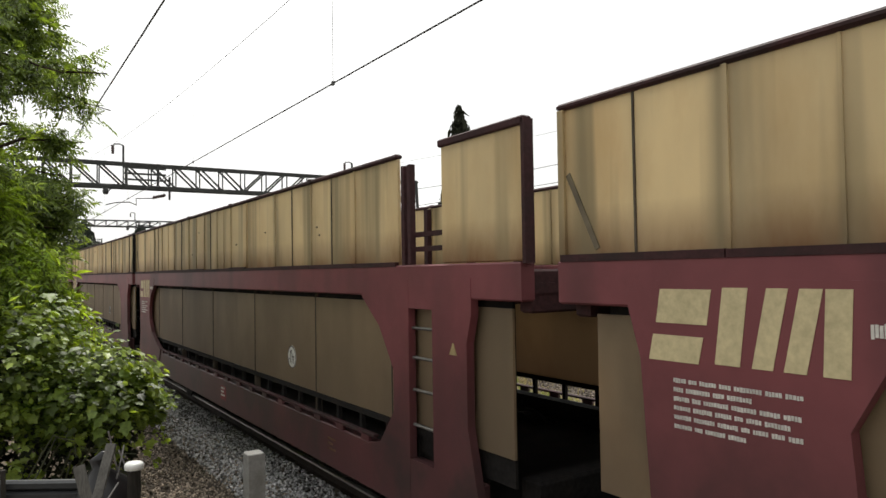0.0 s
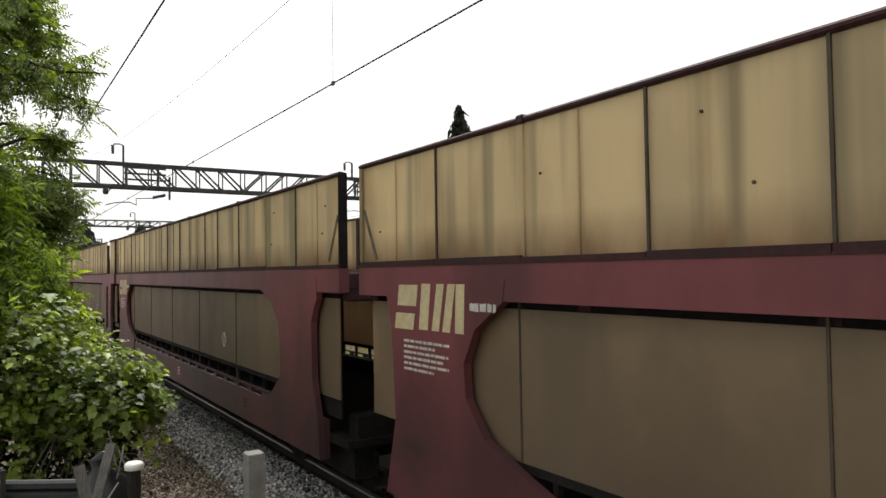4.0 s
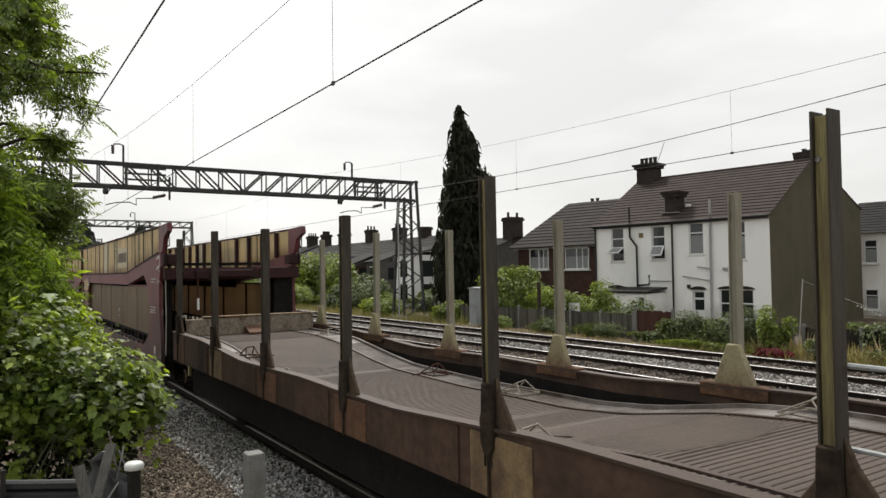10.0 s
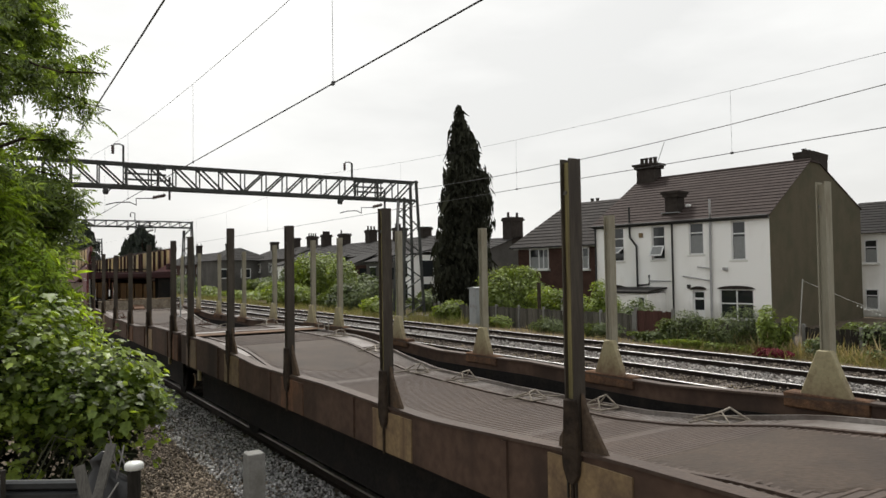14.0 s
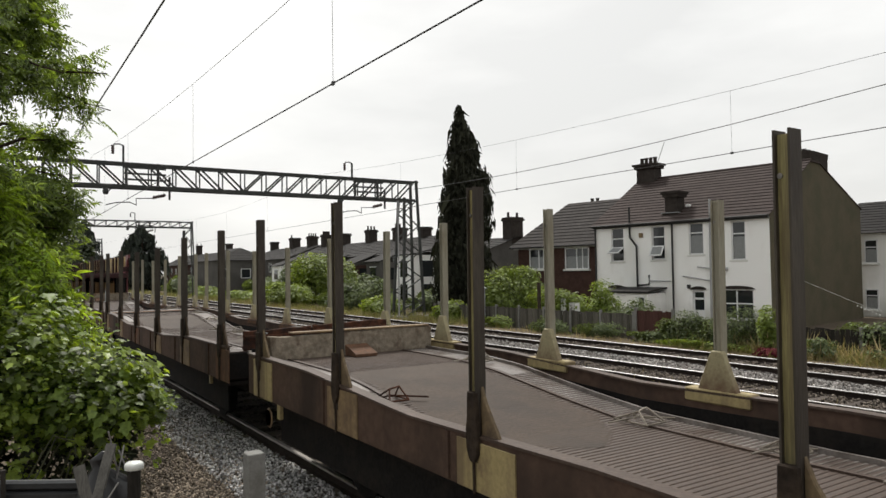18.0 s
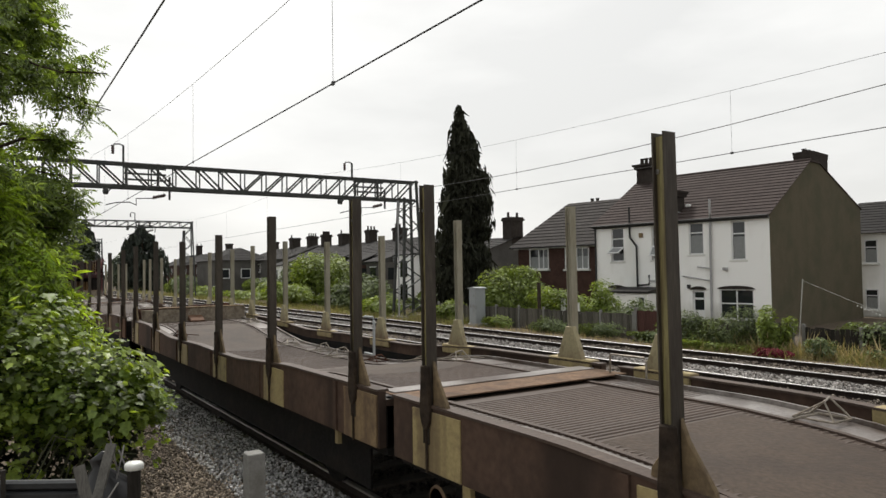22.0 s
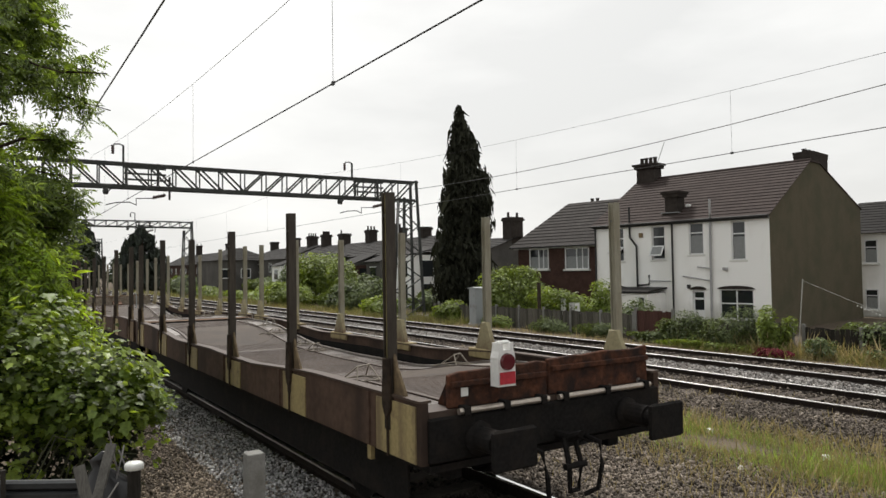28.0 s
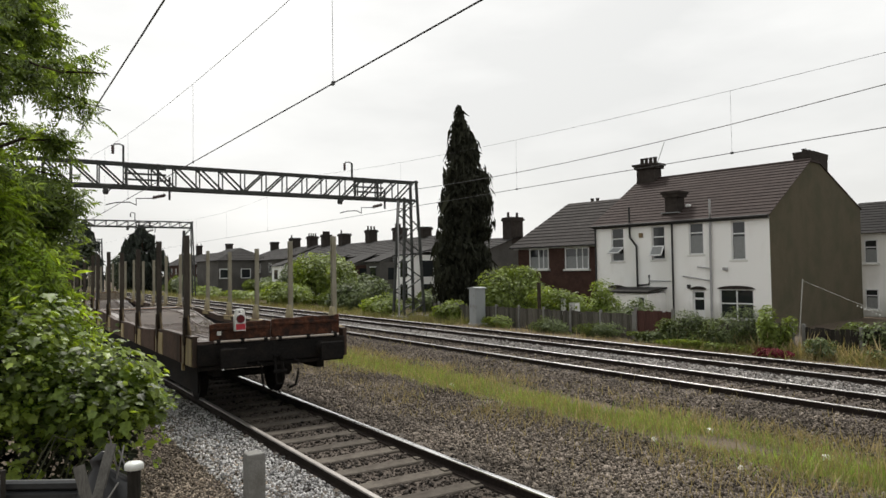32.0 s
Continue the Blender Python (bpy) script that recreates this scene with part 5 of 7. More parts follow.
    part("air_tank", Geo().lathe([(0.05, -0.5), (0.17, -0.44), (0.17, 0.44), (0.05, 0.5)], 14, (-0.7, L(mid) - 1.2, 0.55), "y"), M["black"], w)
    # folded wheel chocks lying on the deck
    for k in range(8):
        q = rear + 1.4 + (front - rear - 2.8) * (k + rng.uniform(0.15, 0.85)) / 8
        x = rng.choice((-0.98, 0.76, 0.88, 0.95))
        z = dz(q) + 0.03
        g = Geo()
        a, b = rng.uniform(0.1, 0.15), rng.uniform(0.13, 0.2)
        P = [(x - a, L(q) - b, z), (x + a, L(q) - b, z), (x + a, L(q) + b, z), (x - a, L(q) + b, z)]
        h = rng.uniform(0.07, 0.14)
        T = [(x - a * 0.6, L(q) - 0.06, z + h), (x + a * 0.6, L(q) - 0.02, z + h + 0.01)]
        g.path(P + [P[0]], 0.009, 6)
        g.path([P[0], T[0], P[3]], 0.009, 6).path([P[1], T[1], P[2]], 0.009, 6).path(T, 0.009, 6)
        g.path([(max(x - 0.3, -1.15), L(q) + 0.1, z), (x, L(q) + 0.02, z + 0.03), (min(x + 0.34, 1.1), L(q) - 0.12, z)], 0.009, 5)
        part("wheel_chock", g, M["chock" if rng.random() < 0.75 else "rust"], w, "folded wire wheel chock")
    for end in ends:
        if end == "flap_front":
            y = L(front)
            end_flaps(w, y - 0.30, 1, rng, "flap")
            g = Geo()
            g.prism([(y - 0.40, 1.30), (y - 0.40, 1.44), (y - 0.72, 1.335), (y - 0.72, 1.30)], -0.2, 0.12)
            part("ramp_plate", g, M["orange"], w, "loose rusty ramp plate")
            q = L(posts[0])
            part("handrail", Geo().path([(-SIDE + 0.1, q + 0.03, 2.0), (-SIDE + 0.1, q + 0.19, 2.0), (-SIDE + 0.1, q + 0.21, 1.97), (-SIDE + 0.1, q + 0.21, 1.67), (-SIDE + 0.1, q + 0.03, 1.66)], 0.013, 7), M["cabinet"], w, "pale bent handrail")
        if end == "joint":
            # one plate bridges the gap to the next wagon, lying on it loosely
            y = L(rear)
            part("joint_plate", Geo().box(-SIDE + 0.12, y - 0.42, 1.322, SIDE - 0.14, y + 0.2, 1.336, 0.004), M["joint"], w, "dusty orange-brown bridging plate")
            part("joint_strip", Geo().box(-SIDE + 0.16, y + 0.0, 1.336, SIDE - 0.18, y + 0.22, 1.347, 0.004), M["deck_edge"], w, "bare worn steel strip")
        if end == "handrail":
            q = L(posts[-1])
            part("handrail", Geo().path([(-SIDE + 0.1, q - 0.03, 2.0), (-SIDE + 0.1, q - 0.19, 2.0), (-SIDE + 0.1, q - 0.21, 1.97), (-SIDE + 0.1, q - 0.21, 1.66), (-SIDE + 0.1, q - 0.03, 1.66)], 0.013, 7), M["cabinet"], w, "pale bent handrail")
        if end == "low_rail":
            q = L(posts[0])
            part("low_rail", Geo().path([(SIDE - 0.24, q + 0.05, 1.3), (SIDE - 0.24, q + 0.05, 1.5), (SIDE - 0.24, q + 0.08, 1.53), (SIDE - 0.24, q + 0.5, 1.53), (SIDE - 0.24, q + 0.53, 1.5), (SIDE - 0.24, q + 0.53, 1.3)], 0.012, 7), M["chock"], w, "low bent rail")
        if end == "tail":
            y = L(rear)
            end_flaps(w, y, 1, rng)
            part("end_label", Geo().box(-SIDE + 0.40, y + 0.012, 1.38, -SIDE + 0.47, y + 0.02, 1.45), M["white"], w)
            g = Geo()
            g.box(-SIDE + 0.06, y - 0.04, 0.88, SIDE - 0.06, y + 0.12, 1.24, 0.015)
            part("headstock", g, M["black"], w)
            buffers(w, y - 0.04, -1)
            lamp = new("tail_lamp")
            lamp.parent = w
            lamp.location = (-0.65, y - 0.10, 1.45)
            tagged(lamp, "white tail lamp with a dark lens and a red panel")
            g = Geo()
            pl = [(-0.09, 0), (0.09, 0), (0.09, 0.24), (0.075, 0.29), (0.065, 0.36), (0.042, 0.36), (0.036, 0.3), (-0.036, 0.3), (-0.042, 0.36), (-0.065, 0.36), (-0.075, 0.29), (-0.09, 0.24)]
            g.prism(pl, -0.055, 0.055, "y")
            g.box(-0.06, -0.02, 0.345, 0.06, 0.02, 0.375, 0.008)
            part("case", g, M["white"], lamp)
            g = Geo()
            g.box(-0.08, -0.066, 0.02, 0.08, -0.06, 0.12)
            part("red_panel", g, M["red"], lamp)
            g = Geo()
            g.lathe([(0.066, -0.085), (0.072, -0.06), (0.072, -0.05)], 18, (0, 0, 0.205), "y")
            part("lens", g, M["lens"], lamp)
        if end == "rear_buffers":
            y = L(rear)
            g = Geo()
            g.box(-SIDE + 0.06, y - 0.02, 0.88, SIDE - 0.06, y + 0.1, 1.28, 0.015)
            part("headstock", g, M["black"], w)
            end_flaps(w, y, 1, rng)
            buffers(w, y - 0.02, -1)
    if "flap_front" in ends:
        g = Geo()
        g.box(-SIDE + 0.06, L(front) - 0.1, 0.88, SIDE - 0.06, L(front) + 0.02, 1.28, 0.015)
        part("headstock", g, M["black"], w)
        g = Geo()
        for s in (-1, 1):
            g.lathe([(0.12, 0.0), (0.09, 0.06), (0.09, 0.26), (0.24, 0.27), (0.24, 0.30)], 16, (s * 0.875, L(front) + 0.02, 1.06), "y")
        part("buffer_pair", g, M["black"], w)
    for s in (-1, 1):
        g = Geo()
        g.lathe([(0.10, -0.012), (0.125, 0.0), (0.10, 0.012), (0.085, 0.0), (0.10, -0.012)], 18, (s * (SIDE - 0.08), L(front - 0.55), 0.62), "x")
        part("brake_ring", g, M["tan"], w, "ring-shaped brake handle")
        g = Geo()
        g.box(s * (SIDE - 0.06) - 0.02, L(front - 0.95), 0.68, s * (SIDE - 0.06) + 0.02, L(front - 1.05), 0.88)
        part("lashing_hook", g, M["yellow"], w)
        part("lashing_hook", Geo().box(s * (SIDE - 0.06) - 0.02, L(rear + 0.95), 0.72, s * (SIDE - 0.06) + 0.02, L(rear + 1.02), 0.88), M["yellow"], w)
    axles = running_gear(w, (L(front - 2.2), L(rear + 2.2)))
    return w, mid, axles


TRAIN = []
for f, r, k, lg, sd in ((60.75, 46.65, "plain", True, 1), (46.3, 32.2, "plain", True, 2), (31.85, 17.85, "plain", True, 3), (17.45, 3.5, "door", True, 4), (3.15, -10.9, "plain", True, 5), (-11.34, -24.98, "ramp", True, 6)):
    TRAIN.append(carrier(f, r, k, lg, sd))
P6 = lambda a: [a - 2.32 * i for i in range(6)]
TRAIN.append(flat(-25.9, -38.42, P6(-26.34), {"flap_front": 0, "joint": 0, "handrail": 0}, ["orange", "tan", "orange"], 11))
TRAIN.append(flat(-38.66, -51.09, P6(-39.26), {"rear_buffers": 0, "low_rail": 0}, ["tan", "tan", "orange"], 12))
TRAIN.append(flat(-52.19, -64.72, P6(-52.64), {"flap_front": 0, "joint": 0, "handrail": 0}, ["yellow", "tan", "yellow", "yellow"], 13))
TRAIN.append(flat(-64.99, -77.66, P6(-65.54), {"tail": 0, "low_rail": 0}, ["yellow"], 14))


# ---- overhead line ----
def gantry(y, x0, x1, base, reg, detail=True, label="dark steel lattice gantry over the tracks", zt=8.06, zb=6.90):
    """Two lattice legs and a lattice boom, with registration arms."""
    t = thing("gantry", label, "gantry", group="overhead line gantries")
    for d in (-0.38, 0.38):
        g = Geo()
        g.beam((x0, y + d, zt), (x1 + 0.25, y + d, zt), 0.10, 0.10)
        part("upper_chord", g, M["gantry"], t)
        g = Geo()
        g.beam((x0, y + d, zb), (x1, y + d, zb), 0.12, 0.16)
        part("lower_chord", g, M["gantry"], t)
        n = max(8, int((x1 - x0) / 1.15))
        dx = (x1 - x0) / n
        for k in range(n):
            a = x0 + k * dx
            g = Geo()
            g.beam((a, y + d, zb), (a, y + d, zt), 0.06, 0.06)
            part("boom_upright", g, M["gantry"], t)
            g = Geo()
            p, q = ((a, y + d, zt), (a + dx, y + d, zb)) if k < n * 0.55 else ((a, y + d, zb), (a + dx, y + d, zt))
            g.beam(p, q, 0.06, 0.085)
            part("boom_diagonal", g, M["gantry"], t)
    if detail:
        n = int((x1 - x0) / 1.15)
        g = Geo()
        for k in range(n):
            a, b = x0 + k * (x1 - x0) / n, x0 + (k + 1) * (x1 - x0) / n
            for z in (zb, zt):
                g.beam((a, y - 0.38, z), (b, y + 0.38, z), 0.04, 0.04)
        part("boom_lacing", g, M["gantry"], t)
    for x, foot in ((x1, 1), (x0, -1)):
        xa, xb = x - 0.75, x + 0.12
        for d in (-0.42, 0.42):
            for e, (xt, xf) in enumerate(((xa, xa - 0.30), (xb, xb + 0.30))):
                g = Geo()
                g.beam((xt, y + d * 0.85, zt + (0.1 if e else -1.0)), (xf, y + d * 1.6, base), 0.14, 0.14)
                part("leg", g, M["gantry"], t)
            n = 9
            for k in range(n):
                u, v2 = k / n, (k + 1) / n
                f = lambda q, s: ((xa - 0.3 * q) if s else (xb + 0.3 * q), y + d * (0.85 + 0.75 * q), zb - (zb - base) * q)
                g = Geo()
                g.beam(f(u, k % 2), f(v2, (k + 1) % 2), 0.065, 0.065)
                part("leg_lacing", g, M["gantry"], t)
        g = Geo()
        g.box(xa - 0.5, y - 0.9, base - 0.3, xa - 0.1, y + 0.9, base + 0.12, 0.03)
        g.box(xb + 0.1, y - 0.9, base - 0.3, xb + 0.5, y + 0.9, base + 0.12, 0.03)
        part("footing", g, M["concrete"], t)
    up, low = zt - 8.06, zb - 6.90
    for cx in reg:
        # pulley brackets and cross pieces inside the boom
        g = Geo()
        g.beam((cx + 1.4, y - 0.3, 8.1 + up), (cx + 1.4, y - 0.3, 8.95 + up), 0.09, 0.09)
        g.path([(cx + 1.4, y - 0.3, 8.95 + up), (cx + 1.2, y - 0.3, 9.02 + up), (cx + 0.95, y - 0.3, 8.98 + up)], 0.035, 6)
        part("pulley_bracket", g, M["gantry"], t)
        g = Geo()
        g.lathe([(0.05, -0.22), (0.09, -0.18), (0.05, -0.12), (0.09, -0.06), (0.05, 0.0), (0.09, 0.06), (0.05, 0.12), (0.09, 0.18), (0.05, 0.22)], 10, (cx + 0.92, y - 0.3, 8.72 + up), "z")
        part("insulator", g, M["insulator"], t)
        g = Geo()
        for z in (7.25 + up, 7.55 + up, 7.85 + up):
            g.beam((cx + 1.4, y - 0.46, z), (cx + 3.4, y - 0.46, z), 0.08, 0.09)
        for xx in (1.5, 3.0):
            g.beam((cx + xx, y - 0.5, 6.9 + low), (cx + xx, y - 0.5, 8.1 + up), 0.12, 0.10)
        part("cross_piece", g, M["gantry"], t)
        g = Geo()
        g.beam((cx + 3.6, y - 0.3, 6.3 + low), (cx + 3.6, y - 0.3, 7.5 + up), 0.09, 0.09)
        part("drop_post", g, M["gantry"], t)
        g = Geo()
        g.lathe([(0.06, -0.32), (0.11, -0.26), (0.06, -0.2), (0.11, -0.14), (0.06, -0.08), (0.11, -0.02), (0.06, 0.04), (0.11, 0.1), (0.06, 0.16), (0.11, 0.22), (0.06, 0.3)], 10, (0, 0, 0), "x")
        g.v = [(p[0] + cx + 3.1, p[1] + y - 0.3, p[2] + 6.47 + low + 0.25 * p[0]) for p in g.v]
        part("insulator", g, M["insulator"], t)
        g = Geo()
        g.path([(cx + 2.8, y - 0.3, 6.36 + low), (cx + 2.0, y - 0.3, 6.32 + low), (cx + 2.0, y - 0.3, 5.98 + low), (cx + 1.7, y - 0.3, 6.12 + low), (cx + 1.1, y - 0.3, 6.08 + low), (cx + 0.6, y - 0.3, 5.95 + low)], 0.03, 6)
        part("registration_arm", g, M["gantry"], t)
        g = Geo()
        g.lathe([(0.05, -0.14), (0.16, -0.1), (0.16, 0.1), (0.05, 0.14)], 14, (cx + 0.6, y - 0.3, 6.62 + low), "x")
        g.beam((cx + 0.75, y - 0.3, 6.65 + low), (cx + 1.0, y - 0.3, 7.0 + low), 0.06, 0.06)
        part("pulley", g, M["gantry"], t)
    return t


def wires(name, runs, r, label):
    g = Geo()
    for pts in runs:
        g.path(pts, r, 5)
    return single(name, g, M["wire"], label, "wire", "overhead wires")


def catenary(x, z_wire, spans, droppers, sag):
    """A contact wire and the catenary above it, hung from gantry to gantry."""
    def zc(y):
        for a, b, za, zb in spans:
            if a <= y <= b:
                u = (y - a) / (b - a)
                return za + (zb - za) * u - 4 * sag * u * (1 - u)
        return spans[-1][3]
    ys = np.linspace(spans[0][0], spans[-1][1], 60)
    t = thing("overhead_line", "contact wire and catenary with thin droppers over a track", "wire", group="overhead wires")
    part("contact_wire", Geo().path([(x, y, z_wire) for y in (spans[0][0], 0, 38, spans[-1][1])], 0.011, 5), M["wire"], t)
    part("catenary_wire", Geo().path([(x, y, zc(y)) for y in ys], 0.0055, 5), M["wire"], t)
    for y in droppers:
        part("dropper", Geo().tube((x, y, z_wire), (x, y, zc(y)), 0.0035, 5), M["wire"], t)
        part("dropper_clip", Geo().box(x - 0.012, y - 0.04, z_wire - 0.03, x + 0.012, y + 0.04, z_wire + 0.03), M["wire"], t)


gantry(38.3, -2.6, 22.6, -0.42, (4.3, 16.9))
gantry(88.0, -2.6, 20.7, -0.42, (4.3, 13.0), False, "thin far lattice gantry over the tracks", 8.8, 8.12)
gantry(150.0, -2.6, 18.5, -0.42, (), False, "distant thin lattice gantry", 9.6, 9.0)
catenary(TRACK_X, 5.22, ((-16, 38, 8.0, 8.35), (38, 88, 8.3, 9.0), (88, 150, 9.0, 9.0)), (9.5, 17.9, 27.5, 33.5, 48, 58, 68, 78), 1.12)
catenary(16.53, 5.43, ((-22, 38, 8.15, 8.2), (38, 88, 8.4, 9.0), (88, 150, 9.0, 9.0)), (4.5, 11.3, 20.3, 29.0, 48, 58, 68), 1.1)
wires("feeder_wire", [[(2.2, -10, 6.5), (2.2, 38, 6.55), (2.2, 88, 6.6)]], 0.016, "thick dark feeder wire above the near track")
wires("earth_wire", [[(22.8, y, 7.66 - 0.0405 * (38.3 - y) + 0.00172 * (38.3 - y) ** 2) for y in np.linspace(38.3, -4, 16)]], 0.016, "dark earth wire fixed to the gantry leg")


# ---- houses across the line ----
def window(parent, x0, x1, z0, z1, y=0.0, style="sash", curtain=True):
    """A window on a facade in the house's own space: frame, bars, glass, sill. The facade looks to -y."""
    w = new("window")
    w.parent = parent
    w.location = ((x0 + x1) / 2, y, z0)
    a, h = (x1 - x0) / 2, z1 - z0
    g = Geo()
    for b in ((-a, 0, -a + 0.06, h), (a - 0.06, 0, a, h), (-a, 0, a, 0.06), (-a, h - 0.06, a, h)):
        g.box(b[0], -0.04, b[1], b[2], 0.05, b[3])
    if style == "sash":
        g.box(-a + 0.06, -0.03, h * 0.66, a - 0.06, 0.04, h * 0.66 + 0.06)
    elif style == "cross":
        g.box(-a + 0.06, -0.03, h * 0.5, a - 0.06, 0.04, h * 0.5 + 0.06)
        g.box(-0.03, -0.03, 0.06, 0.03, 0.04, h - 0.06)
    elif style == "pair":
        g.box(-0.03, -0.03, 0.06, 0.03, 0.04, h - 0.06)
        g.box(a * 0.45, -0.03, 0.06, a * 0.45 + 0.05, 0.04, h - 0.06)
    part("window_frame", g, M["frame_white"], w)
    part("pane", Geo().box(-a + 0.05, 0.0, 0.05, a - 0.05, 0.012, h - 0.05), M["pane"], w)
    if curtain:
        part("curtain", Geo().box(-a + 0.08, -0.006, 0.07, a - 0.08, -0.002, h * 0.6), M["curtain"], w)
    g = Geo()
    g.box(-a - 0.1, -0.12, -0.1, a + 0.1, 0.02, 0.0, 0.01)
    part("window_sill", g, M["render"], w)
    return w


def chimney(parent, x, y, z0, z1, wx, wy, pots, cap=1.0):
    g = Geo()
    g.box(x - wx / 2, y - wy / 2, z0, x + wx / 2, y + wy / 2, z1 - 0.3)
    g.box(x - wx / 2 - 0.07 * cap, y - wy / 2 - 0.07 * cap, z1 - 0.3, x + wx / 2 + 0.07 * cap, y + wy / 2 + 0.07 * cap, z1 - 0.12)
    g.box(x - wx / 2 - 0.12 * cap, y - wy / 2 - 0.12 * cap, z1 - 0.12, x + wx / 2 + 0.12 * cap, y + wy / 2 + 0.12 * cap, z1)
    c = part("chimney", g, M["chimney"], parent)
    for k in range(pots):
        g = Geo()
        g.lathe([(0.12, 0), (0.10, 0.3), (0.13, 0.34), (0.13, 0.4)], 10, (x + (k - (pots - 1) / 2) * wx / max(1, pots) , y, z1))
        part("chimney_pot", g, M["chimney"], c)
    return c


def tiled_slope(parent, a, b, c, d, rows, material, far=False):
    """A roof slope with courses of tiles, each a step proud of the one below. a-b the eaves, d-c the ridge."""
    a, b, c, d = (Vector(p) for p in (a, b, c, d))
    nrm = (b - a).cross(d - a).normalized()
    if nrm.z < 0:
        nrm = -nrm
    joined = Geo()
    for k in range(rows):
        u, v2 = k / rows, (k + 1) / rows
        p0, p1, p2, p3 = a.lerp(d, u), b.lerp(c, u), b.lerp(c, v2), a.lerp(d, v2)
        up, dn = nrm * 0.035, nrm * 0.004
        g = joined if far else Geo()
        g.add([p0, p1, p2, p3, p0 + up, p1 + up, p2 + dn, p3 + dn], [(0, 3, 2, 1), (4, 5, 6, 7), (0, 1, 5, 4), (1, 2, 6, 5), (2, 3, 7, 6), (3, 0, 4, 7)])
        if not far:
            part("tile_course", g, material, parent)
    if far:
        part("far_tiling", joined, material, parent, kind="stuff")


HOUSE_AT = pose(30.4, 18.95, 0, 0, 0, -81.94)
GROUND = -0.62


def pipe(parent, pts, r, material, name="downpipe"):
    return part(name, Geo().path(pts, r, 8), material, parent)


def white_house():
    h = thing("terraced_house", "white-rendered pair of terraced houses with brown tiled roof and dark gable", "house", HOUSE_AT, "houses across the line")
    front = Geo()
    openings = [(-1.85, -1.15, 2.75, 4.62), (-4.07, -3.28, 3.07, 4.67), (-6.2, -5.43, 2.86, 4.62), (-8.76, -7.95, 2.80, 4.66), (-2.52, -0.83, -0.1, 1.34), (-3.95, -3.28, GROUND, 1.30), (-8.96, -8.0, 0.35, 1.34)]
    xs = sorted({-9.84, 0.0} | {o[0] for o in openings} | {o[1] for o in openings})
    zs = sorted({GROUND, 4.87} | {o[2] for o in openings} | {o[3] for o in openings})
    solid = {(a, c) for a in range(len(xs) - 1) for c in range(len(zs) - 1)
             if not any(o[0] - 1e-6 <= xs[a] and xs[a + 1] <= o[1] + 1e-6 and o[2] - 1e-6 <= zs[c] and zs[c + 1] <= o[3] + 1e-6 for o in openings)}
    at = lambda a, c, back: (c * len(xs) + a) * 2 + back
    front.v = [(x, 0.28 * k, z) for z in zs for x in xs for k in (0, 1)]
    for a, c in solid:
        front.f.append((at(a, c, 0), at(a + 1, c, 0), at(a + 1, c + 1, 0), at(a, c + 1, 0)))
        front.f.append((at(a, c + 1, 1), at(a + 1, c + 1, 1), at(a + 1, c, 1), at(a, c, 1)))
        for da, dc, p, q in ((-1, 0, (a, c + 1), (a, c)), (1, 0, (a + 1, c), (a + 1, c + 1)), (0, -1, (a, c), (a + 1, c)), (0, 1, (a + 1, c + 1), (a, c + 1))):
            if (a + da, c + dc) not in solid:
                front.f.append((at(*p, 0), at(*p, 1), at(*q, 1), at(*q, 0)))
    part("wall_front", front, M["render"], h)
    gab = Geo()
    gab.prism([(0.285, GROUND), (0.285, 5.03), (4.6, 7.70), (5.9, 7.74), (11.7, 5.62), (11.7, GROUND)], 0.0, -0.28)
    part("corner_skin", Geo().box(0.0, 0.003, GROUND, 0.012, 0.285, 4.9), M["gable"], h)
    part("wall_gable", gab, M["gable"], h, "dark brown pebbledashed gable wall")
    for a, b, z in ((-1.95, -1.05, 4.62), (-2.62, -0.73, 1.34), (-9.05, -7.9, 1.34), (-4.05, -3.18, 1.30)):
        c, r = (a + b) / 2, (b - a) / 2
        arch = [(c + r * math.cos(t), z + 0.17 * math.sin(t)) for t in np.linspace(0, math.pi, 11)]
        part("arch", Geo().prism(arch, -0.03, 0.06, "y"), M["chimney" if z < 1.5 else "render"], h)
    far = Geo()
    far.prism([(0.28, GROUND), (0.28, 4.85), (4.6, 7.6), (5.8, 7.6), (11.7, 5.5), (11.7, GROUND)], -9.84, -9.56)
    part("wall_far", far, M["render"], h)
    part("wall_back", Geo().box(-9.84, 11.45, GROUND, -0.29, 11.7, 5.5), M["gable"], h)
    tiled_slope(h, (-10.0, -0.22, 4.80), (0.12, -0.22, 4.80), (0.12, 4.75, 7.80), (-10.0, 4.75, 7.80), 17, M["roof"])
    tiled_slope(h, (-10.0, 11.9, 5.58), (0.05, 11.9, 5.58), (0.05, 5.85, 7.80), (-10.0, 5.85, 7.80), 17, M["roof"])
    part("ridge_flat", Geo().box(-10.0, 4.72, 7.72, 0.1, 5.88, 7.80), M["roof"], h)
    part("ridge_tiles", Geo().tube((-10.0, 4.75, 7.8), (0.1, 4.75, 7.8), 0.09, 8), M["roof"], h)
    part("gutter", Geo().tube((-9.9, -0.22, 4.78), (0.05, -0.22, 4.78), 0.06, 8), M["pipe_black"], h)
    part("fascia", Geo().box(-9.9, -0.16, 4.66, 0.0, -0.005, 4.80), M["pipe_black"], h)
    styles = ("sash", "sash", "sash", "sash", "cross", None, "cross")
    for o, st in zip(openings, styles):
        if st:
            window(h, o[0], o[1], o[2], o[3], 0.10, st, curtain=st == "sash" and o[0] > -5)
    # open casements that hang out
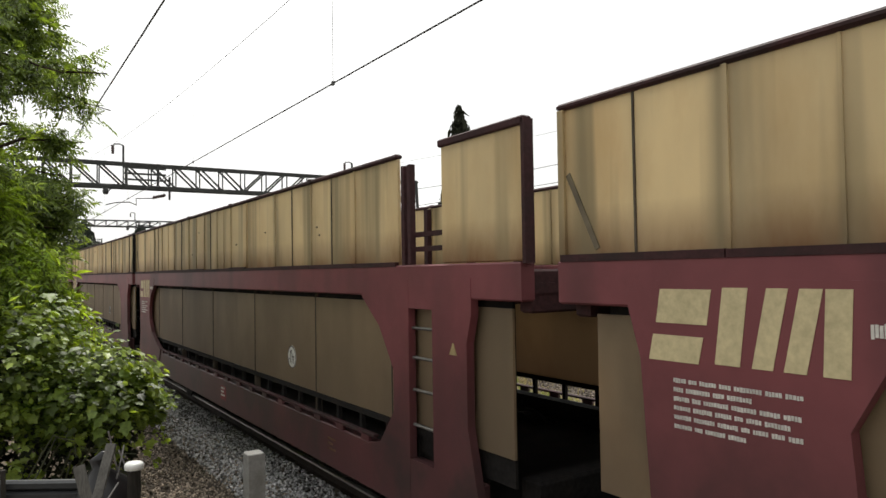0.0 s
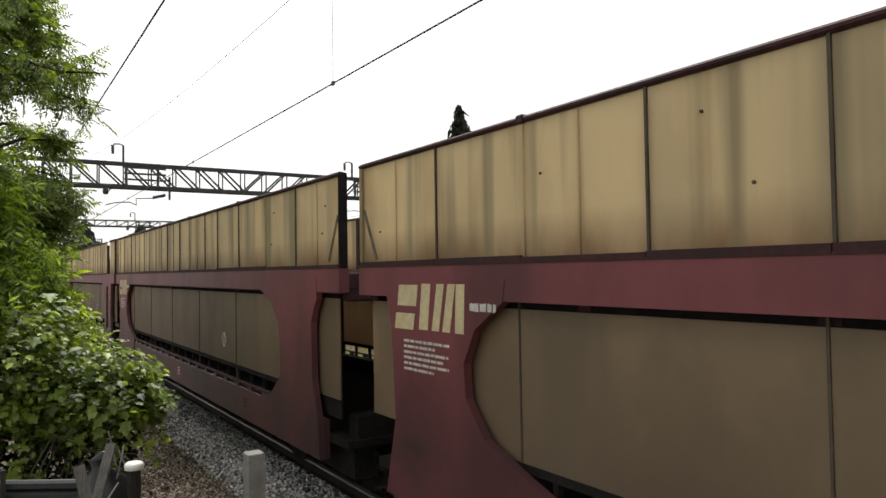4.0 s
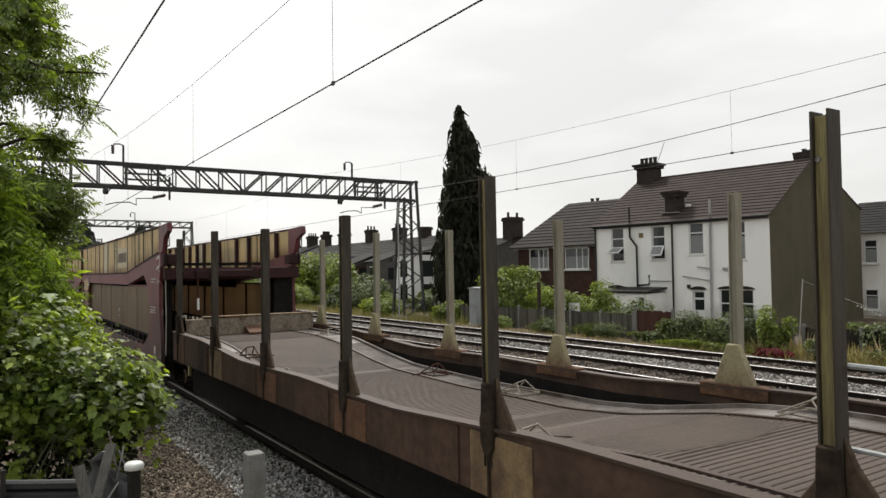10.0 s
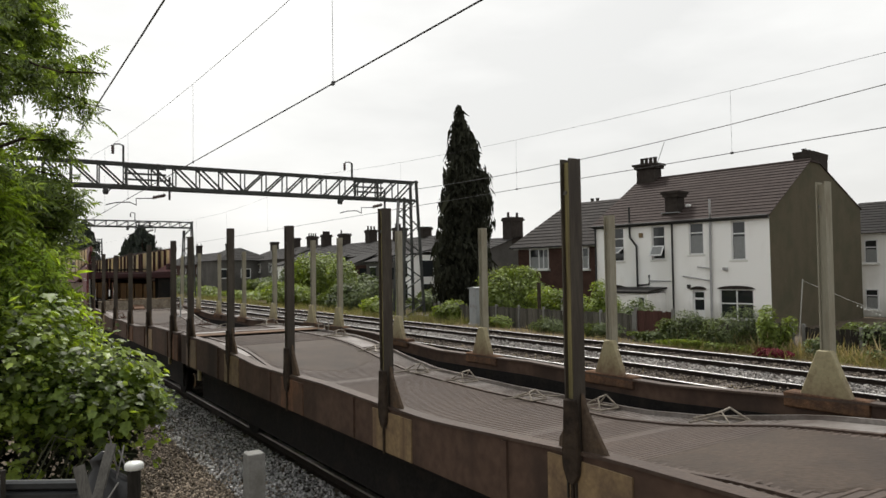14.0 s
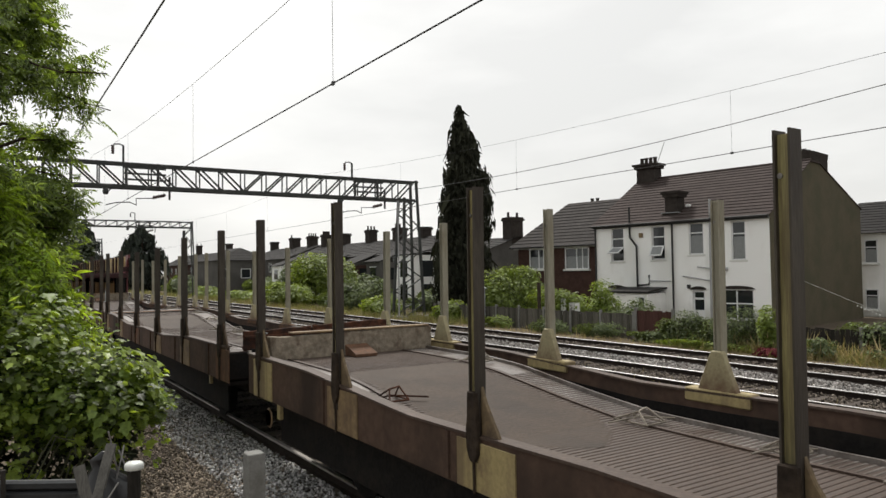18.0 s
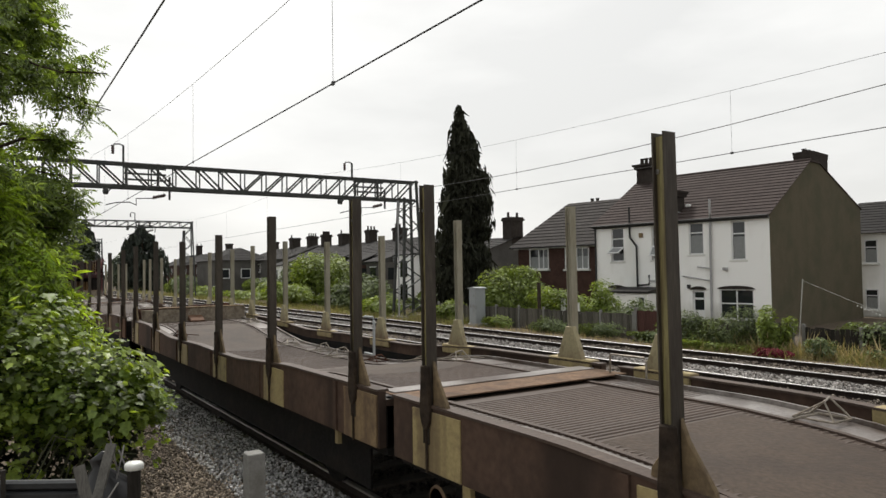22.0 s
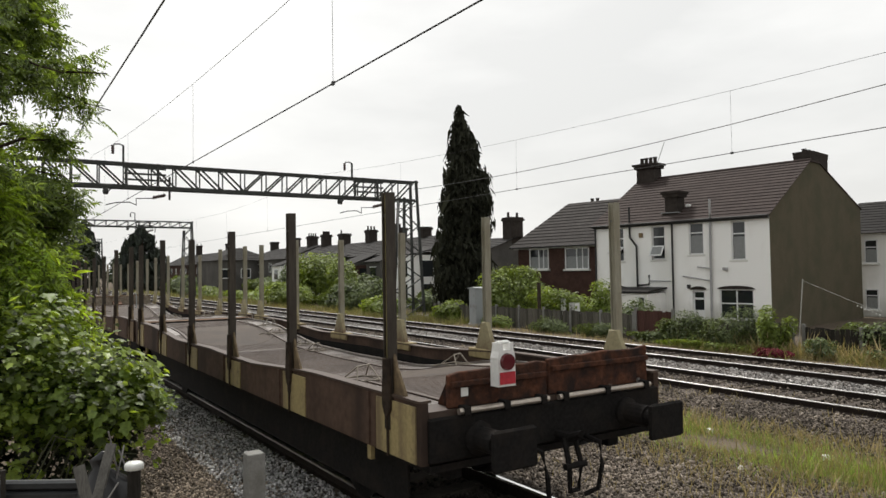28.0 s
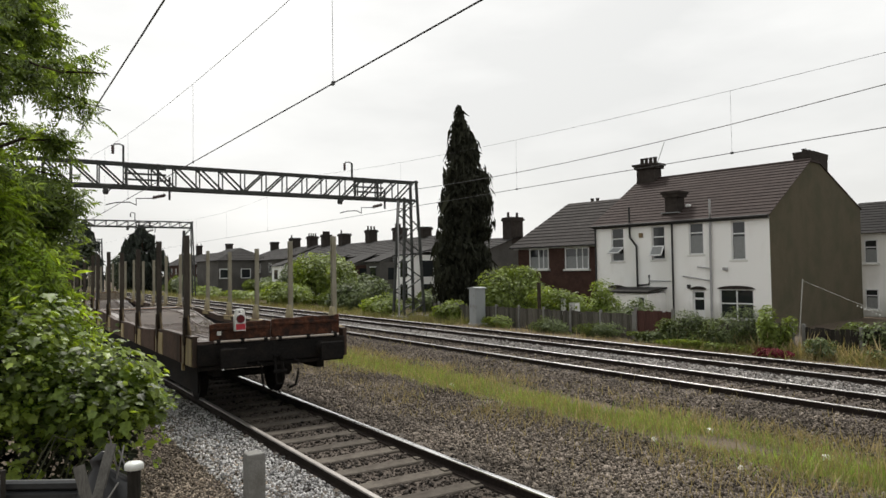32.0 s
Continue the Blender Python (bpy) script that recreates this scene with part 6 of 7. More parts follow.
    for x, z, a in ((-5.82, 2.95, 30), (-8.32, 2.95, 58)):
        sash = new("open_casement")
        sash.parent = h
        sash.matrix_basis = pose(x, -0.02, z + 0.62, -a, 0, 0)
        g = Geo()
        for b in ((-0.36, -0.6, -0.30, 0.0), (0.30, -0.6, 0.36, 0.0), (-0.36, -0.6, 0.36, -0.54), (-0.36, -0.06, 0.36, 0.0)):
            g.box(b[0], -0.03, b[1], b[2], 0.02, b[3])
        part("casement_frame", g, M["frame_white"], sash)
        part("casement_pane", Geo().box(-0.30, -0.008, -0.54, 0.30, 0.0, -0.06), M["curtain"], sash)
    door = new("back_door")
    door.parent = h
    door.location = (-3.615, 0.12, GROUND)
    g = Geo()
    for b in ((-0.335, 0, -0.25, 1.92), (0.25, 0, 0.335, 1.92), (-0.335, 1.8, 0.335, 1.92), (-0.25, 0.0, 0.25, 0.9), (-0.25, 1.42, 0.25, 1.52)):
        g.box(b[0], -0.04, b[1], b[2], 0.04, b[3])
    part("door_frame", g, M["frame_white"], door)
    part("pane", Geo().box(-0.25, -0.005, 0.9, 0.25, 0.005, 1.8), M["pane"], door)
    pipe(h, [(-7.49, -0.1, 5.75), (-7.49, -0.1, 4.1), (-7.08, -0.1, 3.6), (-7.06, -0.1, 1.3)], 0.055, M["pipe_black"])
    pipe(h, [(-6.35, -0.1, 2.05), (-6.35, -0.1, 1.55), (-7.0, -0.1, 1.5)], 0.05, M["pipe_black"])
    pipe(h, [(-6.35, -0.06, 1.75), (-5.1, -0.06, 1.72)], 0.03, M["pipe_grey"])
    pipe(h, [(-4.97, -0.07, 4.78), (-4.97, -0.07, GROUND)], 0.05, M["pipe_black"])
    pipe(h, [(-9.78, -0.07, 4.78), (-9.78, -0.07, GROUND)], 0.05, M["pipe_black"])
    pipe(h, [(-2.75, -0.30, 5.75), (-2.75, -0.30, 5.0), (-2.86, -0.09, 4.7), (-2.9, -0.09, GROUND)], 0.06, M["pipe_grey"], "soil_pipe")
    pipe(h, [(-2.9, -0.08, 2.35), (-3.6, -0.08, 2.45)], 0.035, M["pipe_grey"], "waste_pipe")
    pipe(h, [(-2.9, -0.08, 1.75), (-4.4, -0.08, 1.98)], 0.035, M["pipe_grey"], "waste_pipe")
    part("flue", Geo().box(-2.25, -0.16, 2.25, -2.05, 0.0, 2.4, 0.02), M["pipe_grey"], h)
    part("wall_lamp", Geo().box(-4.15, -0.16, 1.35, -4.02, 0.0, 1.55, 0.02), M["pipe_black"], h)
    part("vent", Geo().box(-6.95, -0.05, 4.05, -6.72, 0.0, 4.3, 0.01), M["tan"], h)
    chimney(h, -9.25, 4.7, 6.6, 8.72, 1.2, 0.8, 4, 1.7)
    chimney(h, -0.46, 6.15, 6.4, 8.32, 0.85, 2.2, 0, 0.3)
    for k in range(4):
        part("chimney_pot", Geo().lathe([(0.13, 0), (0.11, 0.14), (0.14, 0.17)], 10, (-0.46, 5.35 + 0.5 * k, 8.32)), M["chimney"], h)
    chimney(h, -5.25, 0.75, 4.9, 6.42, 0.72, 0.7, 0, 1.4)
    part("lead_flashing", Geo().box(-5.85, 0.35, 5.28, -4.85, 1.35, 5.33), M["curtain"], h)
    part("roof_vent", Geo().box(-4.75, 0.95, 5.58, -4.55, 1.2, 5.72, 0.03), M["white"], h)
    part("aerial", Geo().tube((-8.6, 4.6, 8.7), (-8.1, 4.6, 9.9), 0.02, 5), M["pipe_grey"], h)
    # lean-to at the back door
    g = Geo()
    g.box(-7.95, -1.7, GROUND, -5.45, -0.01, 1.12)
    part("lean_to_wall", g, M["render"], h)
    part("lean_to_roof", Geo().prism([(-1.85, 1.16), (-1.85, 1.24), (0, 1.42), (0, 1.34)], -8.05, -5.35), M["roof_grey"], h)
    window(h, -6.0, -5.55, 0.35, 0.98, -1.72, "plain", False)
    return h


def brown_house():
    h = thing("brick_house", "red-brown brick house with hipped tiled roof and white windows", "house", HOUSE_AT, "houses across the line")
    g = Geo()
    g.box(-16.3, 0.55, GROUND, -9.9, 7.5, 3.95)
    part("wall", g, M["brick"], h)
    a, b, c, d = (-16.75, 0.15, 3.85), (-9.88, 0.15, 3.85), (-9.88, 4.0, 6.75), (-14.9, 4.0, 6.75)
    tiled_slope(h, a, b, c, d, 14, M["roof_mid"])
    tiled_slope(h, (-16.75, 7.9, 3.85), (-9.88, 7.9, 3.85), c, d, 14, M["roof_mid"])
    tiled_slope(h, a, (-16.75, 7.9, 3.85), d, d, 14, M["roof_mid"])
    part("gutter", Geo().tube((-16.7, 0.15, 3.82), (-10.0, 0.15, 3.82), 0.06, 8), M["pipe_black"], h)
    part("fascia", Geo().box(-16.5, 0.3, 3.72, -9.95, 0.54, 3.84), M["frame_white"], h)
    window(h, -15.3, -13.75, 2.45, 3.72, 0.53, "pair")
    window(h, -12.45, -10.7, 2.42, 3.70, 0.53, "pair")
    window(h, -15.3, -13.75, 0.0, 1.2, 0.53, "pair")
    chimney(h, -15.0, 7.0, 5.2, 6.9, 0.9, 0.8, 2)
    return h


def right_house():
    h = thing("terraced_house", "white terraced house with grey roof beyond the dark gable", "house", HOUSE_AT, "houses across the line")
    g = Geo()
    g.box(-1.5, 13.0, GROUND, 16, 20, 4.32)
    part("wall", g, M["render"], h)
    tiled_slope(h, (-1.6, 12.7, 4.25), (16, 12.7, 4.25), (16, 16.5, 6.35), (-1.6, 16.5, 6.35), 12, M["roof_grey"])
    window(h, -0.25, 0.45, 2.5, 3.88, 12.98, "sash")
    window(h, -0.28, 0.42, -0.2, 1.0, 12.98, "sash")
    window(h, 3.2, 3.95, 2.5, 3.88, 12.98, "sash")
    return h


def far_terrace(x, y0, y1, z_eave, z_ridge, wall, label, stacks, seed):
    """A long row of houses that runs away beside the line, seen end on."""
    rng = random.Random(seed)
    h = thing("terrace_row", label, "houses", group="far terraces")
    g = Geo()
    g.box(x, y0, GROUND, x + 9, y1, z_eave)
    g.prism([(x, z_eave), (x + 4.5, z_ridge - 0.1), (x + 9, z_eave)], y0 + 0.02, y0 + 0.3, "y")
    part("wall", g, M[wall], h)
    tiled_slope(h, (x - 0.3, y0 - 0.2, z_eave - 0.1), (x - 0.3, y1, z_eave - 0.1), (x + 4.5, y1, z_ridge), (x + 4.5, y0 - 0.2, z_ridge), 10, M["roof_grey"], True)
    tiled_slope(h, (x + 9.3, y0 - 0.2, z_eave - 0.1), (x + 9.3, y1, z_eave - 0.1), (x + 4.5, y1, z_ridge), (x + 4.5, y0 - 0.2, z_ridge), 10, M["roof_grey"], True)
    y = y0 + 1.6
    while y < y1 - 1:
        for z in (0.5, 2.6):
            w = new("window")
            w.parent = h
            w.location = (x, y + rng.uniform(-0.3, 0.3), z)
            g = Geo()
            g.box(-0.05, -0.5, 0, 0.02, 0.5, 0.09)
            g.box(-0.05, -0.5, 1.15, 0.02, 0.5, 1.24)
            g.box(-0.05, -0.5, 0, 0.02, -0.42, 1.24)
            g.box(-0.05, 0.42, 0, 0.02, 0.5, 1.24)
            g.box(-0.045, -0.03, 0, 0.02, 0.03, 1.24)
            part("window_frame", g, M["frame_white"], w)
            part("pane", Geo().box(-0.02, -0.42, 0.09, 0.0, 0.42, 1.15), M["pane"], w)
        y += 4.6
    cx = x + 4.5
    for y, top, pots in stacks:
        g = Geo()
        a, b = rng.uniform(0.5, 0.62), rng.uniform(0.42, 0.6)
        g.box(cx - a, y - b, z_ridge - 0.7, cx + a, y + b, top - 0.3)
        g.box(cx - a - 0.1, y - b - 0.1, top - 0.3, cx + a + 0.1, y + b + 0.1, top - 0.12)
        g.box(cx - a - 0.04, y - b - 0.04, top - 0.12, cx + a + 0.04, y + b + 0.04, top)
        c = part("chimney", g, M["chimney"], h)
        for e in range(pots):
            part("chimney_pot", Geo().lathe([(0.12, 0), (0.09, 0.36), (0.12, 0.42)], 8, (cx - a + 0.14 + (2 * a - 0.28) * e / max(1, pots - 1), y, top)), M["chimney"], c)
    return h


def hipped_house(x0, x1, y0, y1, z_eave, z_top):
    """A far house under a low hipped roof."""
    h = thing("hipped_house", "far grey house under a low hipped roof", "house", group="far terraces")
    part("wall", Geo().box(x0 + 0.3, y0 + 0.3, GROUND, x1 - 0.3, y1 - 0.3, z_eave), M["wall_grey"], h)
    cx, d = (x0 + x1) / 2, (x1 - x0) * 0.36
    a, b, c, e = (x0, y0, z_eave), (x1, y0, z_eave), (x1, y1, z_eave), (x0, y1, z_eave)
    r0, r1 = (cx, y0 + d, z_top), (cx, y1 - d, z_top)
    for q in ((a, b, r0, r0), (b, c, r1, r0), (c, e, r1, r1), (e, a, r0, r1)):
        tiled_slope(h, *q, 8, M["roof_grey"], True)
    for k in range(3):
        w = new("window")
        w.parent = h
        w.location = (x0 + 1.2 + k * (x1 - x0 - 2.4) / 2, y0 + 0.29, 1.9)
        part("window_frame", Geo().box(-0.7, -0.05, -0.05, 0.7, 0.0, 0.05).box(-0.7, -0.05, 1.2, 0.7, 0.0, 1.3).box(-0.7, -0.05, 0.0, -0.6, 0.0, 1.2).box(0.6, -0.05, 0.0, 0.7, 0.0, 1.2), M["frame_white"], w)
        part("pane", Geo().box(-0.6, -0.02, 0.05, 0.6, 0.0, 1.2), M["pane"], w)
    return h


white_house()
brown_house()
right_house()
far_terrace(31.5, 50, 84, 4.1, 5.85, "wall_grey", "far row of grey houses with slate roofs and many chimneys", ((53.0, 6.7, 2), (58.5, 6.78, 0), (63.5, 7.0, 3), (70.0, 7.15, 3), (77.0, 7.1, 1), (82.4, 7.25, 5)), 31)
far_terrace(32.2, 86, 104, 4.4, 6.1, "wall_grey", "far pale houses with dark slate roofs", ((88.6, 7.35, 4), (95.0, 7.45, 1), (103.4, 7.25, 0)), 32)
far_terrace(35.0, 128, 175, 4.6, 6.9, "brick", "distant brick houses with dark roofs", ((137.0, 8.4, 0), (160.0, 8.9, 2)), 33)
hipped_house(26.2, 34.5, 97, 109, 4.35, 6.2)
far_terrace(31.8, 44.6, 48.5, 3.6, 5.15, "wall_grey", "grey-roofed house behind the conifer", ((45.2, 6.75, 2),), 34)
annex = thing("white_annex", "white-walled rear annexe with dark windows on the far row", "house", group="far terraces")
part("wall", Geo().box(28.6, 48.4, GROUND, 31.4, 51.2, 3.75), M["render"], annex)
part("roof", Geo().prism([(28.4, 3.76), (28.4, 3.84), (31.4, 4.5), (31.4, 4.42)], 48.2, 51.4, "y"), M["roof_grey"], annex)
for z in (2.0, 0.1):
    part("window", Geo().box(28.55, 49.3, z, 28.62, 50.4, z + 1.3), M["pane"], annex)
    part("end_window", Geo().box(29.5, 48.36, z, 30.5, 48.42, z + 1.3), M["pane"], annex)


def rear_extension(y, wide, z_eave, z_top, wall, label):
    """A narrow wing with a lean-to roof behind a house of the far row."""
    w = thing("rear_extension", label, "house", pose(28.9, y, 0), group="far terraces")
    part("wall", Geo().box(0, 0, GROUND, 2.55, wide, z_eave), M[wall], w)
    part("roof", Geo().prism([(-0.2, z_eave), (-0.2, z_eave + 0.08), (2.55, z_top), (2.55, z_top - 0.08)], -0.2, wide + 0.2, "y"), M["roof_grey"], w)
    pane = part("window", Geo().box(-0.04, wide * 0.3, 1.75, 0.02, wide * 0.7, 2.85), M["pane"], w)
    part("window_frame", Geo().box(-0.06, wide * 0.27, 1.68, 0.0, wide * 0.73, 1.75).box(-0.06, wide * 0.27, 2.85, 0.0, wide * 0.73, 2.92), M["frame_white"], pane)
    part("end_window", Geo().box(0.8, -0.03, 1.75, 1.6, 0.02, 2.8), M["pane"], w)


for y, wide, ze, zt, wl_, lb in ((54.6, 2.6, 3.3, 4.3, "wall_grey", "grey rear wing under a lean-to roof"), (60.2, 3.0, 3.1, 4.2, "brick", "dark brick rear wing under a lean-to roof"), (66.4, 2.7, 3.2, 4.3, "render", "white rear wing under a lean-to roof"),
                             (73.0, 3.2, 3.1, 4.2, "brick", "dark brick rear wing under a lean-to roof"), (79.6, 2.8, 3.3, 4.3, "render", "white rear wing under a lean-to roof")):
    rear_extension(y, wide, ze, zt, wl_, lb)


# ---- gardens, fences, plants across the line ----
def fence_run(y0, y1, x, top, boards, label, material, step=0.16):
    f = thing("garden_fence", label, "fence", group="garden fences")
    post = mesh_of("fence_post", Geo().box(-0.05, -0.05, -0.5, 0.05, 0.05, top + 0.12, 0.012), M["old_concrete"])
    y = y0
    while y <= y1 + 0.01:
        ob = new("fence_post", post)
        ob.parent = f
        ob.location = (x, y, 0)
        y += 1.83
    board = mesh_of("fence_board", Geo().box(-0.012, -0.07, GROUND + 0.1, 0.012, 0.07, top), M[material])
    y = y0 + 0.13
    rng = random.Random(int(y0 * 10))
    while boards and y < y1:
        ob = new("fence_board", board)
        ob.parent = f
        ob.location = (x + rng.uniform(-0.012, 0.012), y, rng.uniform(-0.03, 0.03))
        y += step
    part("fence_rail", Geo().box(x + 0.015, y0, top - 0.3, x + 0.05, y1, top - 0.2).box(x + 0.015, y0, -0.3, x + 0.05, y1, -0.2), M[material], f)
    return f


fence_run(19.7, 35.0, 22.0, 0.55, True, "weathered grey board fence with concrete posts", "fence")
fence_run(17.75, 19.6, 22.0, 0.72, True, "red-brown board gate panel between pale posts", "fence_red", 0.15)
fence_run(13.2, 17.6, 22.3, 0.5, True, "dark board fence behind the shrubs", "fence")
fence_run(2.0, 13.0, 22.6, 0.38, True, "low dark board fence along the gardens", "fence_dark")


def shrub(name, label, centre, radii, n, size, material, seed, shape=BROAD, lumps=7, stems=True, tilt=1.0):
    t = thing(name, label, "shrub", pose(centre[0], centre[1], centre[2] - radii[2]), "shrubs along the line")
    if stems:
        rng = random.Random(seed)
        g = Geo()
        for k in range(6):
            a, r = rng.uniform(0, 6.28), rng.uniform(0.3, 0.6)
            g.tube((0.1 * math.cos(a), 0.1 * math.sin(a), -0.1), (radii[0] * r * math.cos(a), radii[1] * r * math.sin(a), radii[2] * rng.uniform(0.9, 1.5)), 0.03, 6, 0.01)
        part("stems", g, M["bark"], t)
    pts = blob_points(int(n * 3.7), (0, 0, radii[2]), radii, seed, lumps=lumps + 7)
    scatter("foliage", pts, facing(pts, (0, 0, radii[2] * 0.7)), size * 0.49, shape, M[material], t, seed=seed + 1, tilt=0.45)
    return t


for k, (c, r, n, sz, mt, lb) in enumerate((
        ((24.0, 30.4, 1.1), (1.6, 2.8, 1.95), 3000, 0.19, "hedge", "rounded green garden bush above the fence"),
        ((23.6, 25.6, 0.5), (1.0, 3.2, 1.1), 2200, 0.18, "hedge", "green climbing shrub over the garden fence"),
        ((23.8, 23.2, 0.7), (0.8, 1.1, 1.1), 900, 0.18, "hedge", "green shrub beside the white house"),
        ((21.5, 16.8, 0.05), (0.5, 1.5, 0.8), 1700, 0.11, "hedge_dark", "straggling dark shrub against the fence"),
        ((21.4, 14.9, 0.1), (0.5, 1.9, 0.95), 2600, 0.1, "hedge_dark", "straggling grey-green shrub before the fence"),
        ((21.4, 13.25, 0.3), (0.6, 0.65, 0.9), 1700, 0.12, "hedge", "bushy shrub with bright new shoots"),
        ((21.2, 11.6, -0.1), (0.5, 0.6, 0.45), 700, 0.09, "hedge_dark", "low straggling weeds by the verge"),
        ((21.4, 9.2, -0.2), (0.6, 1.2, 0.34), 900, 0.1, "hedge_dark", "tangle of weeds by the fence"),
        ((22.0, 33.0, 0.1), (0.9, 1.5, 0.7), 900, 0.16, "hedge", "small bush beside the grey cabinet"),
        ((21.8, 41.0, 0.1), (1.2, 2.2, 0.9), 1200, 0.2, "hedge", "low bushes beyond the gantry leg"),
        ((23.6, 50.5, 0.6), (2.2, 4.0, 1.5), 2200, 0.28, "hedge_dark", "dark green trackside bushes"),
        ((22.8, 61.0, 0.5), (2.0, 4.0, 1.3), 2000, 0.3, "hedge", "bright green trackside bushes"),
        ((26.2, 62.5, 2.1), (2.4, 4.2, 3.0), 3200, 0.34, "hedge", "tall willow-like bush by the line"),
        ((25.5, 50.5, 0.5), (2.0, 3.0, 1.5), 1700, 0.32, "hedge_dark", "dark garden trees by the line"),
        ((24.0, 78.0, 0.0), (2.2, 6.0, 0.7), 1500, 0.36, "hedge", "green bank of trackside bushes"),
        ((24.5, 94.0, 0.1), (2.4, 8.0, 0.9), 1400, 0.4, "hedge", "green bank of trackside bushes"),
        ((26.0, 115.0, 0.8), (3.0, 12.0, 2.0), 1600, 0.5, "hedge_dark", "distant dark bushes by the line"),
        ((27.0, 33.5, 0.8), (1.8, 2.0, 1.6), 1200, 0.24, "hedge_dark", "dark shrubs under the conifer"),
        ((27.5, 44.0, 0.2), (1.5, 3.0, 0.9), 1200, 0.3, "hedge_dark", "dark garden hedge behind the gantry"),
        ((28.2, 56.0, 0.9), (1.5, 3.2, 1.9), 1600, 0.32, "hedge_dark", "dark overgrown garden hedge"),
        ((28.6, 68.0, 1.2), (1.6, 5.0, 2.4), 1800, 0.36, "hedge", "green overgrown garden hedge"),
        ((29.0, 86.0, 0.7), (1.6, 8.0, 1.6), 1800, 0.42, "hedge_dark", "dark overgrown hedge far along"),
        ((25.6, 55.0, 1.2), (1.6, 3.0, 2.6), 1800, 0.3, "hedge", "tall leafy garden bush before the terrace"),
        ((26.6, 70.0, 1.2), (1.8, 3.0, 2.4), 1900, 0.34, "hedge_dark", "tall dark garden bush before the terrace"),
        ((27.5, 80.0, 0.4), (1.8, 5.0, 1.3), 1800, 0.4, "hedge", "leafy trees at the end of the terrace"),
        ((21.5, 21.0, -0.2), (0.4, 1.6, 0.56), 1200, 0.1, "hedge_dark", "straggling weeds against the board fence"),
        ((21.4, 24.2, -0.2), (0.45, 1.6, 0.55), 1200, 0.1, "hedge_dark", "straggling weeds against the board fence"),
        ((21.5, 28.0, -0.2), (0.45, 1.3, 0.4), 900, 0.1, "hedge", "low green weeds beside the grey cabinet"),
        ((20.9, 15.2, -0.3), (0.4, 2.6, 0.22), 1300, 0.08, "hedge", "low weeds along the cable trough"),
        ((23.2, 21.0, 0.4), (0.8, 1.6, 0.9), 900, 0.17, "hedge_dark", "dark shrub behind the board fence"),
        ((22.9, 10.9, 0.0), (0.6, 1.6, 0.8), 1100, 0.14, "hedge_dark", "dark tangled shrub behind the low fence"),
        ((22.9, 8.0, 0.3), (0.9, 1.6, 0.9), 900, 0.16, "hedge_dark", "dark shrub against the garden fence"),
        ((21.4, 18.4, -0.25), (0.5, 2.4, 0.32), 900, 0.12, "hedge_dark", "low weeds at the foot of the fence"))):
    shrub("garden_shrub", lb, c, r, n, sz, mt, 100 + 3 * k)
shrub("flower_patch", "patch of dark red flowers beside the far rail", (20.4, 12.75, -0.28), (0.35, 0.8, 0.2), 700, 0.08, "valerian", 190, stems=False)


def conifer(name, label, x, y, z, height, radius, n, seed, size, lean=(0.0, 0.0), coat="conifer"):
    """A dark cypress: stem, whorls of boughs with drooping sprays, ragged outline."""
    t = thing(name, label, "tree", pose(x, y, z), "conifers")
    part("trunk", Geo().tube((0, 0, 0), (0, 0, height * 0.95), 0.22 * radius / 2, 8, 0.03), M["bark"], t)
    rng = np.random.default_rng(seed)
    prof = lambda u: np.interp(u, [0, 0.10, 0.28, 0.5, 0.68, 0.82, 0.92, 1.0], [0.84, 1.0, 1.0, 0.9, 0.74, 0.5, 0.26, 0.06])
    axis = lambda u: np.interp(u, [0, 0.3, 0.65, 1.0], [0.0, 0.0, 1.0, 0.0])
    # boughs, each a clump of sprays of its own reach
    nb = max(60, n // 60)
    bu, ba = rng.random(nb) ** 0.85, rng.uniform(0, 2 * np.pi, nb)
    br = radius * prof(bu) * rng.uniform(0.72, 1.12, nb)
    k = rng.integers(0, nb, n)
    f = rng.uniform(0.12, 1.0, n) ** 0.5
    u = np.clip(bu[k] + rng.normal(0, 0.012, n) - 0.03 * f, 0, 1)
    a = ba[k] + rng.normal(0, 0.28, n)
    r = br[k] * f
    tip = axis(u)
    p = np.stack([r * np.cos(a) + lean[0] * tip, r * np.sin(a) + lean[1] * tip, u * height], 1)
    scatter("crown", p, None, size, ([(0, 0, 0.3), (0.2, 0.15, 0), (0.05, 0.3, -0.7), (-0.2, 0.15, 0)], [(0, 1, 2), (0, 2, 3)]), M[coat], t, seed=seed + 1, tilt=0.4)
    m = nb * 3
    j = rng.integers(0, nb, m)
    tip = axis(bu[j])
    r = br[j] * rng.uniform(0.95, 1.1, m)
    a = ba[j] + rng.normal(0, 0.12, m)
    q = np.stack([r * np.cos(a) + lean[0] * tip, r * np.sin(a) + lean[1] * tip, bu[j] * height - rng.uniform(0.0, 0.03, m) * height], 1)
    scatter("hanging_sprays", q, None, size * 1.9, ([(0, 0, 0.3), (0.11, 0.1, 0), (0.05, 0.16, -0.9), (-0.11, 0.1, 0)], [(0, 1, 2), (0, 2, 3)]), M[coat], t, seed=seed + 2, tilt=0.22)
    return t


conifer("conifer", "tall dark drooping cypress in a garden", 26.1, 38.0, -0.5, 13.75, 1.85, 26000, 301, 0.32, (0.42, -0.28))
conifer("conifer", "dark far conifer beyond the terraces", 25.3, 146.0, -0.5, 12.9, 4.7, 6000, 303, 0.95, (0.0, 0.0), "far_conifer")
